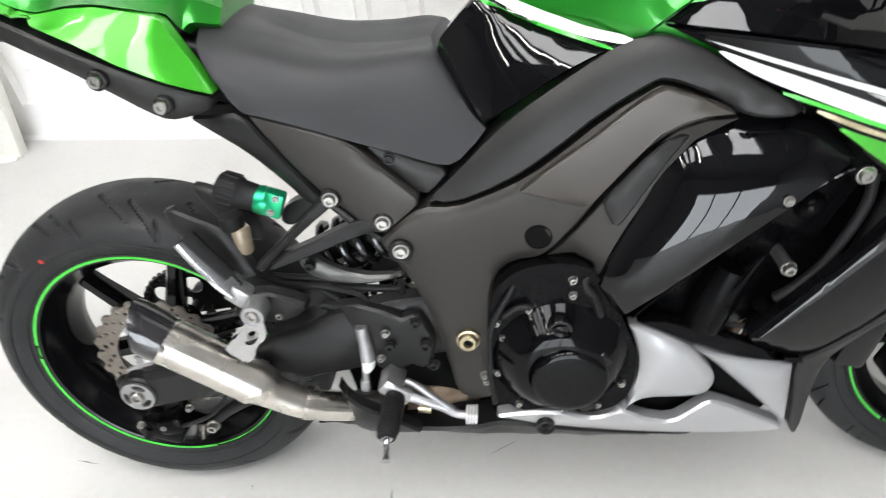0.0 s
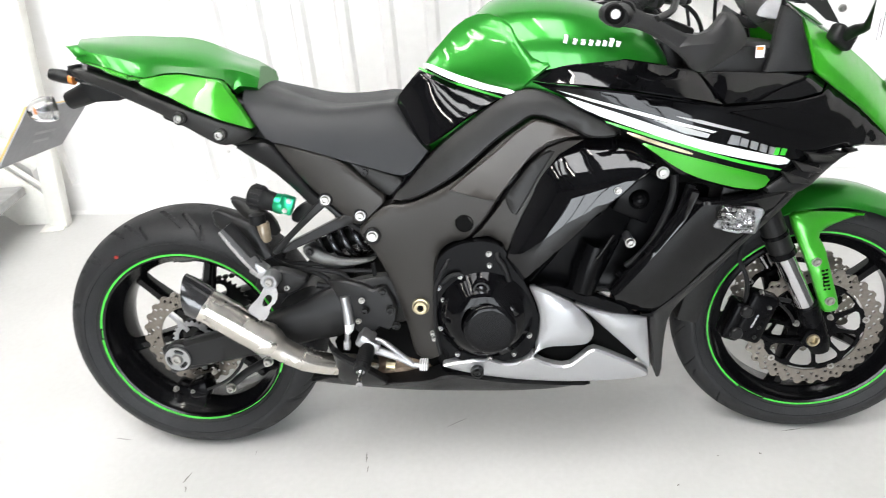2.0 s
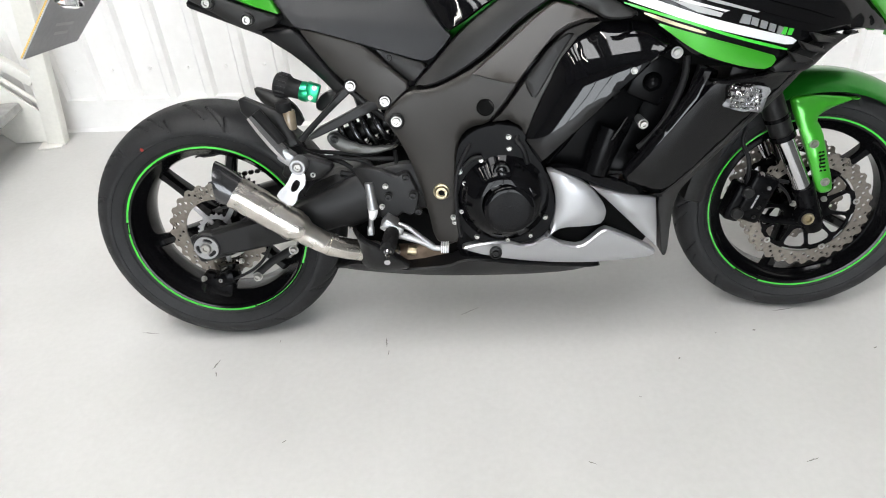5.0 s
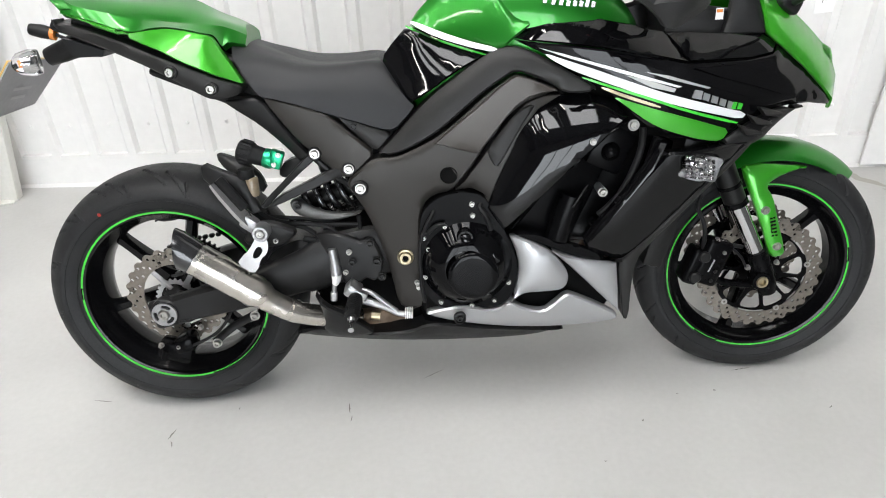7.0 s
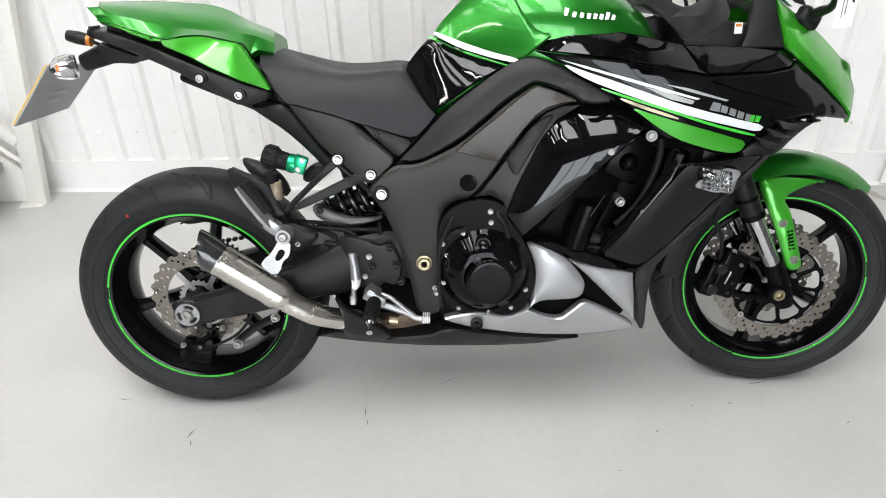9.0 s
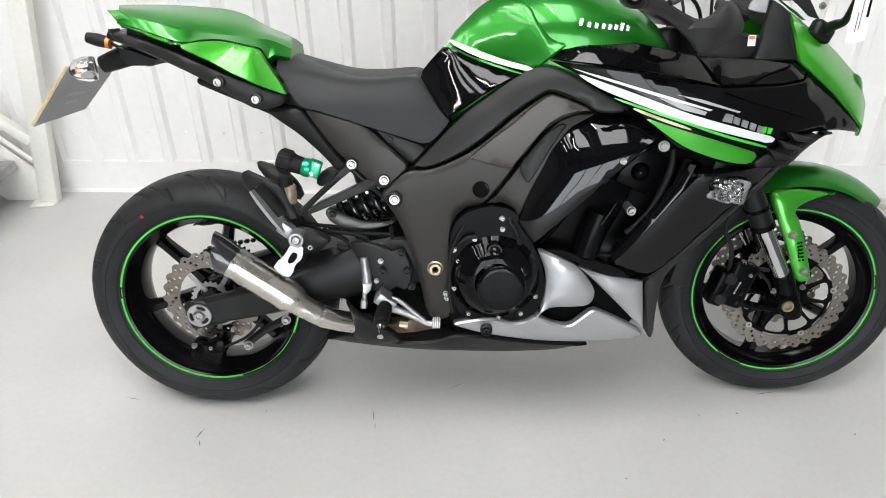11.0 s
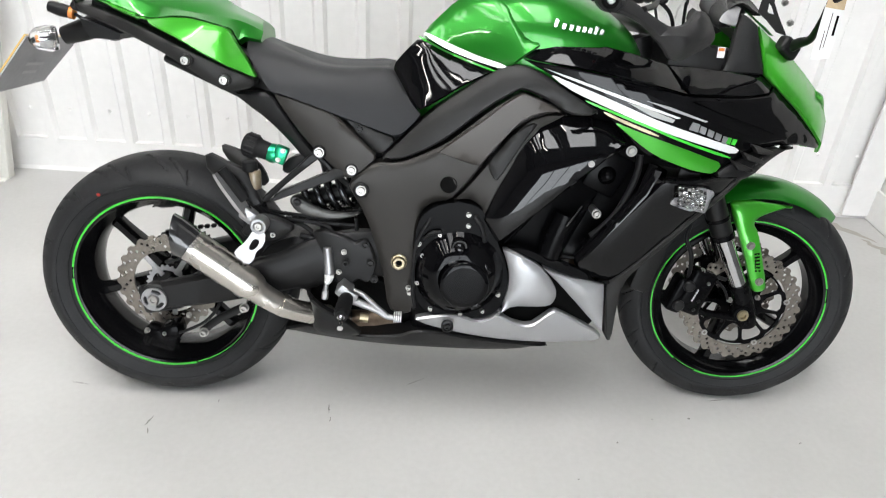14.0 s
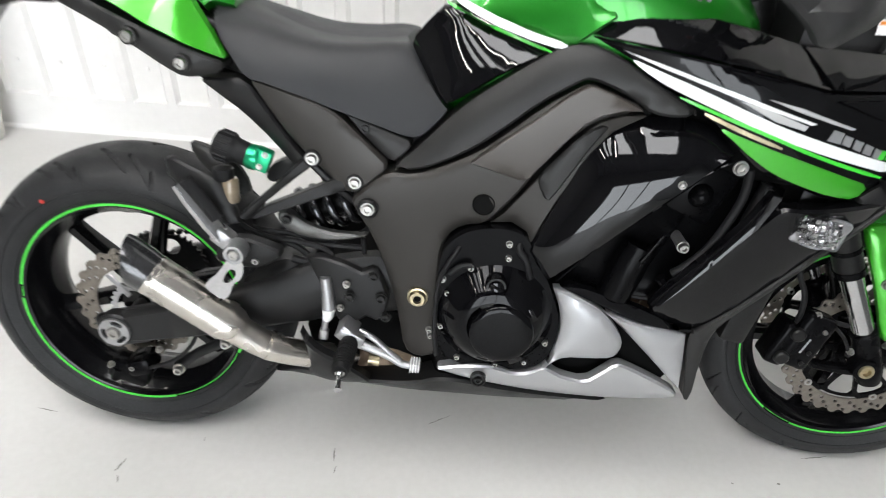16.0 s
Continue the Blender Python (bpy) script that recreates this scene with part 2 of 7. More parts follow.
def membrane(verts, edges, fixed, fixed_y):
    """Offsets of a skin stretched over a fixed rim, and of a bubble blown under it (0 at the rim, 1 at its highest)."""
    n, k = len(verts), len(fixed)
    W = np.zeros((n, n))
    for i, j in edges:
        w = 1.0 / max((verts[i] - verts[j]).length, 1e-4)
        W[i, j] = W[j, i] = w
    free = np.array([i for i in range(n) if i not in fixed], int)
    y, u = np.zeros(n), np.zeros(n)
    idx = np.array(sorted(fixed), int)
    y[idx] = [fixed_y[i] for i in idx]
    if len(free):
        L = np.diag(W.sum(1)) - W
        A = L[np.ix_(free, free)] + 1e-9 * np.eye(len(free))
        y[free] = np.linalg.solve(A, -L[np.ix_(free, idx)] @ y[idx])
        u[free] = np.linalg.solve(A, np.ones(len(free)))
        u = np.maximum(u, 0) / max(u.max(), 1e-9)
    return y, u


def fill(outline, step):
    """An even triangle mesh inside a closed outline (x, z): its points, edges, faces, and how many lie on the rim."""
    rim = []
    for i, p in enumerate(outline):
        q = Vector(outline[(i + 1) % len(outline)])
        p = Vector(p)
        m = max(1, int((q - p).length / step))
        rim += [p.lerp(q, j / m) for j in range(m)]
    P = np.array([tuple(p) for p in rim])
    lo, hi = P.min(0), P.max(0)
    A, AB = P, np.roll(P, -1, axis=0) - P
    L2 = np.maximum((AB ** 2).sum(1), 1e-12)
    pts, row = list(rim), 0
    z = lo[1]
    while z < hi[1]:
        x = lo[0] + (step / 2 if row % 2 else 0)
        while x < hi[0]:
            p = np.array((x, z))
            t = np.clip(((p - A) * AB).sum(1) / L2, 0, 1)
            if np.hypot(*(A + AB * t[:, None] - p).T).min() > step * 0.45:
                pts.append(Vector((x, z)))
            x += step
        z += step * 0.87
        row += 1
    k = len(rim)
    v, e, f, *_ = delaunay_2d_cdt(pts, [(i, (i + 1) % k) for i in range(k)], [], 1, 1e-6)
    used = sorted({i for t in f for i in t})
    back = {o: i for i, o in enumerate(used)}
    f = [tuple(back[i] for i in t) for t in f]
    v = [v[i] for i in used]
    e = {tuple(sorted((t[i - 1], t[i]))) for t in f for i in range(3)}
    return v, e, f


def panel(name, pts, mat, parent, label="", cut=1, bulge=0.0, spread=0.06, thick=0.006, edge=0.004, step=0.016, relief=None, mirror=False, smooth=40, power=0.7, gap=0.0014):
    """A moulded panel: pts are (x, y, z) round its rim on the bike's right side (y negative is outwards).
    The skin is stretched over the rim, blown outwards by bulge, and its edge is rolled over."""
    pts = rounded([tuple(p) for p in pts], cut) if cut else [tuple(p) for p in pts]
    rim = inset([(p[0], p[2]) for p in pts], gap)
    A = np.array(rim)
    AB = np.roll(A, -1, axis=0) - A
    L2 = np.maximum((AB ** 2).sum(1), 1e-12)
    YA = np.array([p[1] for p in pts])
    YB = np.roll(YA, -1)

    def nearest(x, z):
        p = np.array((x, z))
        t = np.clip(((p - A) * AB).sum(1) / L2, 0, 1)
        q = A + AB * t[:, None]
        i = int(np.argmin(np.hypot(*(q - p).T)))
        return q[i], float(YA[i] + (YB[i] - YA[i]) * t[i])

    v, e, f = fill(inset(rim, edge), step)
    once = {}
    for t in f:
        for i in range(3):
            k = tuple(sorted((t[i - 1], t[i])))
            once[k] = once.get(k, 0) + 1
    fixed = {i for k, c in once.items() if c == 1 for i in k}
    y, u = membrane(v, e, fixed, {i: nearest(v[i].x, v[i].y)[1] for i in fixed})
    y = y - bulge * u ** power
    bm = bmesh.new()
    vs = [bm.verts.new((p.x, yy + (relief(p.x, p.y) if relief else 0.0) * min(1.0, uu * 4), p.y)) for p, yy, uu in zip(v, y, u)]
    for t in f:
        bm.faces.new([vs[i] for i in t])
    LAST[0] = skin_of(bm)
    r = bmesh.ops.extrude_edge_only(bm, edges=[g for g in bm.edges if len(g.link_faces) == 1])
    for g in r["geom"]:
        if isinstance(g, bmesh.types.BMVert):
            q, _ = nearest(g.co.x, g.co.z)
            g.co.x, g.co.z = q
            g.co.y += edge * 1.1
    e2 = [g for g in r["geom"] if isinstance(g, bmesh.types.BMEdge) and len(g.link_faces) == 1]
    r = bmesh.ops.extrude_edge_only(bm, edges=e2)
    for g in r["geom"]:
        if isinstance(g, bmesh.types.BMVert):
            g.co.y += thick
    bmesh.ops.remove_doubles(bm, verts=bm.verts, dist=0.0002)
    if mirror:
        flip = bm.copy()
        bmesh.ops.scale(flip, vec=(1, -1, 1), verts=flip.verts)
        bmesh.ops.reverse_faces(flip, faces=flip.faces)
        part(name, flip, mat, parent, label, smooth)
    return part(name, bm, mat, parent, label, smooth)


def skin_of(bm):
    """The offset y of a mesh's outer face over (x, z)."""
    tree = BVHTree.FromBMesh(bm)

    def at(x, z):
        hit = tree.ray_cast(Vector((x, -1.5, z)), Vector((0, 1, 0)))
        if hit[0] is None:
            hit = tree.find_nearest(Vector((x, -0.2, z)))
        return hit[0].y
    return at


def loft(name, sections, mat, parent, label="", n=24, caps=True, smooth=50, sub=4, relief=None):
    """sections: (x, half width, z of the base, z of the crown, roundness, shoulder) along the bike; closed skins.
    roundness 2 is an ellipse, more is squarer; shoulder is the height share at which it is widest."""
    S = smooth_line([Vector((s[0], s[1], s[2])) for s in sections], sub)
    T = smooth_line([Vector((s[3], s[4], s[5])) for s in sections], sub)
    bm = bmesh.new()
    rings = []
    for a, b in zip(S, T):
        x, w, z0 = a
        z1, e, sh = b
        zm = z0 + (z1 - z0) * sh
        ring = []
        for i in range(n):
            t = 2 * math.pi * i / n
            c, s = math.cos(t), math.sin(t)
            y = w * math.copysign(abs(c) ** (2 / e), c)
            h = (z1 - zm) if s > 0 else (zm - z0)
            z = zm + h * math.copysign(abs(s) ** (2 / e), s)
            p = Vector((x, y, z))
            if relief:
                p += relief(p, w)
            ring.append(bm.verts.new(p))
        rings.append(ring)
    for a, b in zip(rings, rings[1:]):
        for i in range(n):
            j = (i + 1) % n
            bm.faces.new((a[i], a[j], b[j], b[i]))
    if caps:
        bm.faces.new(rings[0])
        bm.faces.new(rings[-1][::-1])
    return part(name, bm, mat, parent, label, smooth)


def resample(pts, n):
    """n + 1 points evenly along a smooth line."""
    line = smooth_line(pts, 8)
    run = [0.0]
    for a, b in zip(line, line[1:]):
        run.append(run[-1] + (b - a).length)
    out = []
    for i in range(n + 1):
        d = run[-1] * i / n
        k = max(j for j in range(len(run)) if run[j] <= d + 1e-9)
        k = min(k, len(line) - 2)
        out.append(line[k].lerp(line[k + 1], (d - run[k]) / max(run[k + 1] - run[k], 1e-9)))
    return out


def skin(name, bands, mat, parent, label="", n=40, m=5, smooth=24):
    """A closed shell over long lines that run along the bike's right side, from its lower edge to the middle line, mirrored.
    bands: lists of lines; each band is smooth across, and bands meet in a crease at the line that they share."""
    rows = []
    for band in bands:
        L = [resample(l, n) for l in band]
        cols = [smooth_line([l[i] for l in L], m) for i in range(n + 1)]
        rows += [[c[k] for c in cols] for k in range(1 if rows else 0, len(cols[0]))]
    low = [Vector((p.x, p.y * 0.80, p.z - 0.012)) for p in rows[0]]
    rows = [low] + rows
    bm = bmesh.new()
    right = [[bm.verts.new(p) for p in r] for r in rows]
    left = [[bm.verts.new((p.x, -p.y, p.z)) for p in r] for r in rows[:-1]]
    grid = right + left[::-1]
    for a, b in zip(grid, grid[1:]):
        for i in range(n):
            bm.faces.new((a[i], a[i + 1], b[i + 1], b[i]))
    bm.faces.new([r[0] for r in grid])
    bm.faces.new([r[-1] for r in grid][::-1])
    return part(name, bm, mat, parent, label, smooth)


# ---- the bay: floor, cladding, side walls, roof ----
WALL_TURN = -4.1
WALL = pose(0, 1.36, 0, 0, 0, WALL_TURN)


def build_floor():
    bm = bmesh.new()
    bmesh.ops.create_grid(bm, x_segments=40, y_segments=40, size=0.5)
    bmesh.ops.scale(bm, vec=(9, 9, 1), verts=bm.verts)
    bmesh.ops.translate(bm, vec=(-1.5, -2.6, 0), verts=bm.verts)
    tagged(part("floor", bm, M_FLOOR), "pale grey painted concrete floor with faint scuffs", "floor", kind="structure")


def build_cladding():
    """Profiled steel sheet: flat pans and raised ribs, standing on a folded base flashing."""
    bm = bmesh.new()
    pitch, x, prof = 0.1665, -4.6, []
    while x < 1.82:
        prof += [(x, 0.0), (x + 0.095, 0.0), (x + 0.108, -0.020), (x + 0.140, -0.020), (x + 0.153, 0.0)]
        x += pitch
    rows = [0.135, 1.3, 4.6]
    grid = [[bm.verts.new(WALL @ Vector((px, py, z))) for px, py in prof] for z in rows]
    for a, b in zip(grid, grid[1:]):
        for i in range(len(prof) - 1):
            bm.faces.new((a[i], a[i + 1], b[i + 1], b[i]))
    wall = part("wall_north", bm, M_WALL, flat=True)
    tagged(wall, "white profiled steel cladding with vertical ribs", "wall", kind="structure")
    bm = box(6.60, 0.02, 4.6, WALL @ pose(-1.35, 0.03, 2.3))
    part("backing", bm, M_WALL, wall)
    fl = bmesh.new()
    pr = [(0.02, 0.15), (-0.017, 0.142), (-0.019, 0.012), (-0.034, 0.0), (0.02, 0.0)]
    ends = [[fl.verts.new(WALL @ Vector((x, a, b))) for a, b in pr] for x in (-4.6, 1.895)]
    for i in range(len(pr)):
        j = (i + 1) % len(pr)
        fl.faces.new((ends[0][i], ends[0][j], ends[1][j], ends[1][i]))
    tagged(part("baseboard", fl, M_WALL, flat=True), "white folded steel flashing at the foot of the wall", "flashing", kind="structure")
    bm = lathe([(0, -0.006), (0.004, -0.0055), (0.0065, -0.003), (0.007, 0.0), (0.010, 0.0005), (0.010, 0.002)], 10)
    first = part("rivet", bm, M_WALL, wall)
    first.matrix_basis = WALL @ pose(-4.549, -0.002, 0.27)
    for row in (0.27, 1.55):
        for i in range(40):
            if row != 0.27 or i:
                again(first, WALL @ pose(-4.549 + 0.1665 * i, -0.002, row), wall)


def build_shell():
    """The other walls and the roof, which close the hall; the south wall has a wide open doorway."""
    side = pose(1.652, -2.6, 2.3, 0, 0, 90 + WALL_TURN)
    bm = box(1.30, 0.05, 4.6, side @ pose(3.25, 0, 0))
    tagged(part("wall_east", bm, M_WALL), "white clad side wall", "wall", kind="structure")
    bm = box(0.125, 0.010, 4.55, WALL @ pose(1.838, -0.041, 2.29), 0.002)
    tagged(part("trim", bm, M_WALL), "white flat corner flashing", "flashing", kind="structure")
    bm = box(1.20, 0.016, 0.14, side @ pose(3.20, 0.034, -2.229), 0.003)
    tagged(part("baseboard", bm, M_WALL), "white flashing at the foot of the side wall", "flashing", kind="structure")
    bm = box(6.7, 0.05, 4.6, side @ pose(-0.75, 0, 0))
    tagged(part("wall_east_front", bm, M_FARWALL), "grey side wall beyond the white cladding", "wall", kind="structure")
    bm = box(9.0, 0.05, 4.6, pose(-5.6, -2.6, 2.3, 0, 0, 90))
    tagged(part("wall_west", bm, M_FARWALL), "grey far side wall", "wall", kind="structure")
    bm = bmesh.new()
    x0, x1, d0, d1, top = -6.0, 3.0, DOOR[0], DOOR[1], DOOR[2]
    add_box(bm, d0 - x0, 0.12, 4.6, pose((d0 + x0) / 2, -6.6, 2.3))
    add_box(bm, x1 - d1, 0.12, 4.6, pose((x1 + d1) / 2, -6.6, 2.3))
    add_box(bm, d1 - d0, 0.12, 4.6 - top, pose((d0 + d1) / 2, -6.6, (4.6 + top) / 2))
    tagged(part("wall_south", bm, M_FARWALL), "grey wall with a wide open doorway", "wall", kind="structure")
    bm = box(9.4, 9.4, 0.08, pose(-1.5, -2.6, 4.64))
    tagged(part("ceiling", bm, M_ROOF), "dark lined roof", "ceiling", kind="structure")
    bm = box(8.0, 0.02, 5.4, pose((d0 + d1) / 2, -9.0, 2.4))
    tagged(part("backdrop", bm, M_DAY), "bright overcast daylight outside the doorway", "sky", kind="structure")
    for f in (0.33, 0.67):
        bm = box(0.09, 0.10, top, pose(d0 + (d1 - d0) * f, -6.6, top / 2), 0.006)
        tagged(part("door_post", bm, M_BEAM), "dark steel door post", "post", "door posts", "structure")


DOOR = (-2.6, 1.4, 3.2)
build_floor()
build_cladding()
build_shell()


def roof_beam(x):
    bm = bmesh.new()
    add_box(bm, 0.14, 8.6, 0.012, pose(0, 0, 0.1))
    add_box(bm, 0.14, 8.6, 0.012, pose(0, 0, -0.1))
    add_box(bm, 0.010, 8.6, 0.19)
    ob = part("roof_beam", bm, M_BEAM, flat=True)
    ob.matrix_basis = pose(x, -2.6, 4.48)
    return tagged(ob, "dark steel beam under the roof", "beam", "roof beams")


def tube_light(x, y, turn):
    e = tagged(new("tube_light"), "long fluorescent batten with a lit tube", "lamp", "tube lights")
    part("batten", box(1.8, 0.07, 0.05, pose(0, 0, 0.05), 0.006), M_CARD, e)
    bm = tube([(-0.86, 0, 0), (0.86, 0, 0)], 0.02, 12, 1)
    part("tube", bm, M_TUBE, e, "lit fluorescent tube")
    for sx in (-0.6, 0.6):
        part("suspension_rod", tube([(sx, 0, 0.07), (sx, 0, 0.33)], 0.004, 8, 1), M_CARD, e)
    for sx in (-0.87, 0.87):
        part("lamp_holder", box(0.03, 0.04, 0.07, pose(sx, 0, 0.015), 0.004), M_CARD, e)
    e.matrix_basis = pose(x, y, 4.28, 0, 0, turn)
    return e


def rooflight(x, y):
    e = tagged(new("rooflight"), "translucent rooflight sheet bright with daylight", "rooflight", "rooflights")
    part("sheet", box(0.9, 3.4, 0.02, pose(0, 0, 0), 0.003), M_SKYLIGHT, e)
    for s in (-1, 1):
        part("kerb", box(0.04, 3.48, 0.06, pose(s * 0.47, 0, 0), 0.003), M_CARD, e)
        part("kerb", box(0.9, 0.04, 0.06, pose(0, s * 1.72, 0), 0.003), M_CARD, e)
    e.matrix_basis = pose(x, y, 4.585)
    return e


for bx in (-4.4, -2.6, -0.8, 1.0):
    roof_beam(bx)
for lx, ly in ((-3.6, -0.6), (-2.0, -0.6), (-0.3, -0.6), (-1.7, -2.7), (-3.5, -2.7)):
    tube_light(lx, ly, 90)
for rx, ry in ((-1.2, -1.75), (0.15, -1.75), (-2.65, -1.75)):
    rooflight(rx, ry)


# ---- the motorcycle: it leans on its side stand, away from the aisle ----
bike = tagged(new("motorcycle"), "green and black sports touring motorcycle leaning on its side stand", "motorcycle")
bike.matrix_basis = pose(0, 0.090, 0, -10, 0, -1.4)
STEER = -5.0
LAST = [None]


def bolt(parent, x, y, z, r=0.009, mat=None, head=0.006, rx=0, rz=0):
    bm = lathe([(0, -head * 0.35), (r * 0.42, -head * 0.35), (r * 0.5, -head), (r * 0.85, -head), (r, -head * 0.6), (r, 0), (r * 1.25, 0.0), (r * 1.25, 0.003), (0, 0.003)], 16)
    ob = part("bolt", bm, mat or M_BOLT, parent)
    ob.matrix_basis = pose(x, y, z, rx, 0, rz)
    return ob


def tyre_mesh(radius, bead, width, grooves, slant):
    """A road tyre: round crown, flat sidewalls, with the slanted tread grooves sunk into the crown."""
    prof = []
    hw = width / 2
    for i in range(41):
        u = -1 + i / 20
        a = abs(u)
        y = hw * math.sin(a * 1.22) / math.sin(1.22)
        drop = (radius - bead) * 0.56 * a ** 2.3
        prof.append((radius - drop, math.copysign(y, u), u))
    r_sh = prof[0][0]
    side = [(r_sh - (r_sh - bead) * f, hw * (1 - 0.17 * f ** 1.5), 0) for f in (0.10, 0.2, 0.22, 0.24, 0.4, 0.55, 0.7, 0.80, 0.82, 0.84, 0.90, 0.93, 1.0)]
    side = [(r, y + (0.0016 if i in (2, 8) else 0.0), q) for i, (r, y, q) in enumerate(side)]
    full = [(r, -y, -9) for r, y, _ in reversed(side)] + prof + [(r, y, 9) for r, y, _ in side]
    n = 780
    bm = bmesh.new()
    rings = []
    for k in range(n):
        th = 2 * math.pi * k / n
        ring = []
        for r, y, u in full:
            rr = r
            if abs(u) < 0.96:
                for g, (a0, u0, u1, lean, wid) in enumerate(grooves):
                    for sgn in (-1, 1):
                        uu = u * sgn
                        if u0 < uu < u1:
                            ph = (th * slant / (2 * math.pi) + (0.5 if sgn > 0 else 0) + a0 + lean * (uu - u0)) % 1.0
                            d = abs(ph - 0.5)
                            if d < wid:
                                rr = r - 0.006 * min(1, (wid - d) / wid * 2.5)
            elif abs(u) == 9 and abs(y) > hw * 0.9:
                rr = r
            ring.append(bm.verts.new((rr * math.cos(th), y, rr * math.sin(th))))
        rings.append(ring)
    for k in range(n):
        a, b = rings[k], rings[(k + 1) % n]
        for i in range(len(full) - 1):
            bm.faces.new((a[i], a[i + 1], b[i + 1], b[i]))
    return bm


def stripe(bm, r, y, w, a0, a1):
    """An arc of tape on the rim's lip."""
    n = max(int((a1 - a0) / 3), 2)
    rows = []
    for i in range(n + 1):
        t = radians(a0 + (a1 - a0) * i / n)
        rows.append([bm.verts.new((rr * math.cos(t), yy, rr * math.sin(t))) for rr, yy in ((r - w, y + 0.0004), (r - w, y - 0.0006), (r, y - 0.0006), (r, y + 0.0004))])
    for a, b in zip(rows, rows[1:]):
        for j in range(3):
            bm.faces.new((a[j], a[j + 1], b[j + 1], b[j]))


def spoke(bm, turn, r0, r1, y_in, y_out, w0, w1, twist=0.0):
    m = Matrix.Rotation(radians(-turn), 4, "Y")
    rows = []
    for i in range(7):
        f = i / 6
        r = r0 + (r1 - r0) * f
        w = (w0 + (w1 - w0) * f) * (1 + 0.5 * max(0, f - 0.8) * 5 * 0.6)
        yc = y_in + (y_out - y_in) * f
        d = 0.016 + 0.006 * (1 - f)
        zz = twist * math.sin(f * math.pi) 
        pr = [(-w, d), (-w, -d * 0.5), (-w * 0.55, -d), (w * 0.55, -d), (w, -d * 0.5), (w, d)]
        rows.append([bm.verts.new(m @ Vector((r, yc + b, a + zz))) for a, b in pr])
    for a, b in zip(rows, rows[1:]):
        for j in range(6):
            k = (j + 1) % 6
            bm.faces.new((a[j], a[k], b[k], b[j]))


def petal_disc(r_out, r_in, y, thick, petals, rows, per_row, hole):
    """A wavy brake disc with drilled holes."""
    outer = []
    n = petals * 10
    for i in range(n):
        t = 2 * math.pi * i / n
        wv = math.cos(petals * t)
        outer.append(((r_out - 0.004 + 0.004 * math.copysign(abs(wv) ** 0.6, wv)) * math.cos(t), (r_out - 0.004 + 0.004 * math.copysign(abs(wv) ** 0.6, wv)) * math.sin(t)))
    holes = [circle(0, 0, r_in, 48)]
    for k, rr in enumerate(rows):
        for i in range(per_row):
            t = 2 * math.pi * (i + 0.33 * k) / per_row
            holes.append(circle(rr * math.cos(t), rr * math.sin(t), hole, 8))
    return plate(outer, y, y + thick, holes)


def wheel(name, x, z, radius, width, rim_w, spokes, first, tape, gaps, grooves, slant, steer=0.0, shift=0.0):
    e = new(name)
    e.parent = bike
    e.matrix_basis = pose(x, shift, z, 0, 0, steer)
    part("tyre", tyre_mesh(radius, 0.2255, width, grooves, slant), M_TYRE, e, "black road tyre with slanted tread grooves")
    h = rim_w / 2
    half = [(0.2270, -h + 0.004), (0.2290, -h), (0.2240, -h - 0.002), (0.2165, -h + 0.001), (0.2130, -h + 0.012), (0.1960, -h + 0.030), (0.1900, -0.02)]
    prof = half + [(r, -y) for r, y in reversed(half)] + [(0.2060, h - 0.03), (0.2060, -h + 0.03)]
    part("rim", lathe(prof, 96, close=True), M_RIM, e, "gloss black cast rim")
    bm = bmesh.new()
    for i in range(spokes):
        spoke(bm, first + 360 / spokes * i, 0.035, 0.197, 0.0, 0.0, 0.017, 0.011)
    part("spokes", bm, M_RIM, e, "black cast spokes")
    part("hub", lathe([(0, -0.06), (0.03, -0.06), (0.036, -0.045), (0.045, -0.02), (0.045, 0.02), (0.036, 0.045), (0.03, 0.06), (0, 0.06)], 32), M_RIM, e)
    bm = bmesh.new()
    last = gaps[-1][1] - 360
    for a, b in gaps:
        stripe(bm, 0.2262 - 0.0005, -h - 0.0024, tape, last, a)
        stripe(bm, 0.2230, -h - 0.0024, tape * 0.35, a + 1, b - 1)
        last = b
    part("rim_tape", bm, M_STRIPE, e, "bright green tape stripe", flat=True)
    return e


rear = wheel("rear_wheel", -0.7225, 0.315, 0.315, 0.188, 0.150, 6, 75, 0.0048, [(170, 178), (285, 335)],
             [(0.0, 0.16, 0.74, 0.85, 0.026), (0.42, 0.34, 0.93, 0.75, 0.024), (0.75, 0.60, 0.93, 0.40, 0.02)], 13, 0.0, 0.012)
front = wheel("front_wheel", 0.750, 0.300, 0.302, 0.118, 0.092, 5, 42, 0.0040, [(4, 14), (232, 250)],
              [(0.0, 0.18, 0.80, 0.70, 0.026), (0.45, 0.40, 0.93, 0.50, 0.024)], 14, STEER, 0.012)
rd = petal_disc(0.125, 0.083, -0.062, 0.005, 24, (0.093, 0.104, 0.113), 20, 0.0042)
part("brake_disc", rd, M_DISC, rear, "petal-edged drilled brake disc")
for s in (-1, 1):
    part("brake_disc", petal_disc(0.150, 0.113, s * 0.072 - 0.0025, 0.005, 30, (0.122, 0.131, 0.140), 26, 0.0040), M_DISC, front, "petal-edged drilled brake disc")
rear.matrix_basis = pose(-0.009, 0, -0.002) @ rear.matrix_basis @ Matrix.Scale(1.022, 4)

front.matrix_basis = pose(0.007, 0, 0.003) @ front.matrix_basis @ Matrix.Scale(1.012, 4)

SKIN = {}


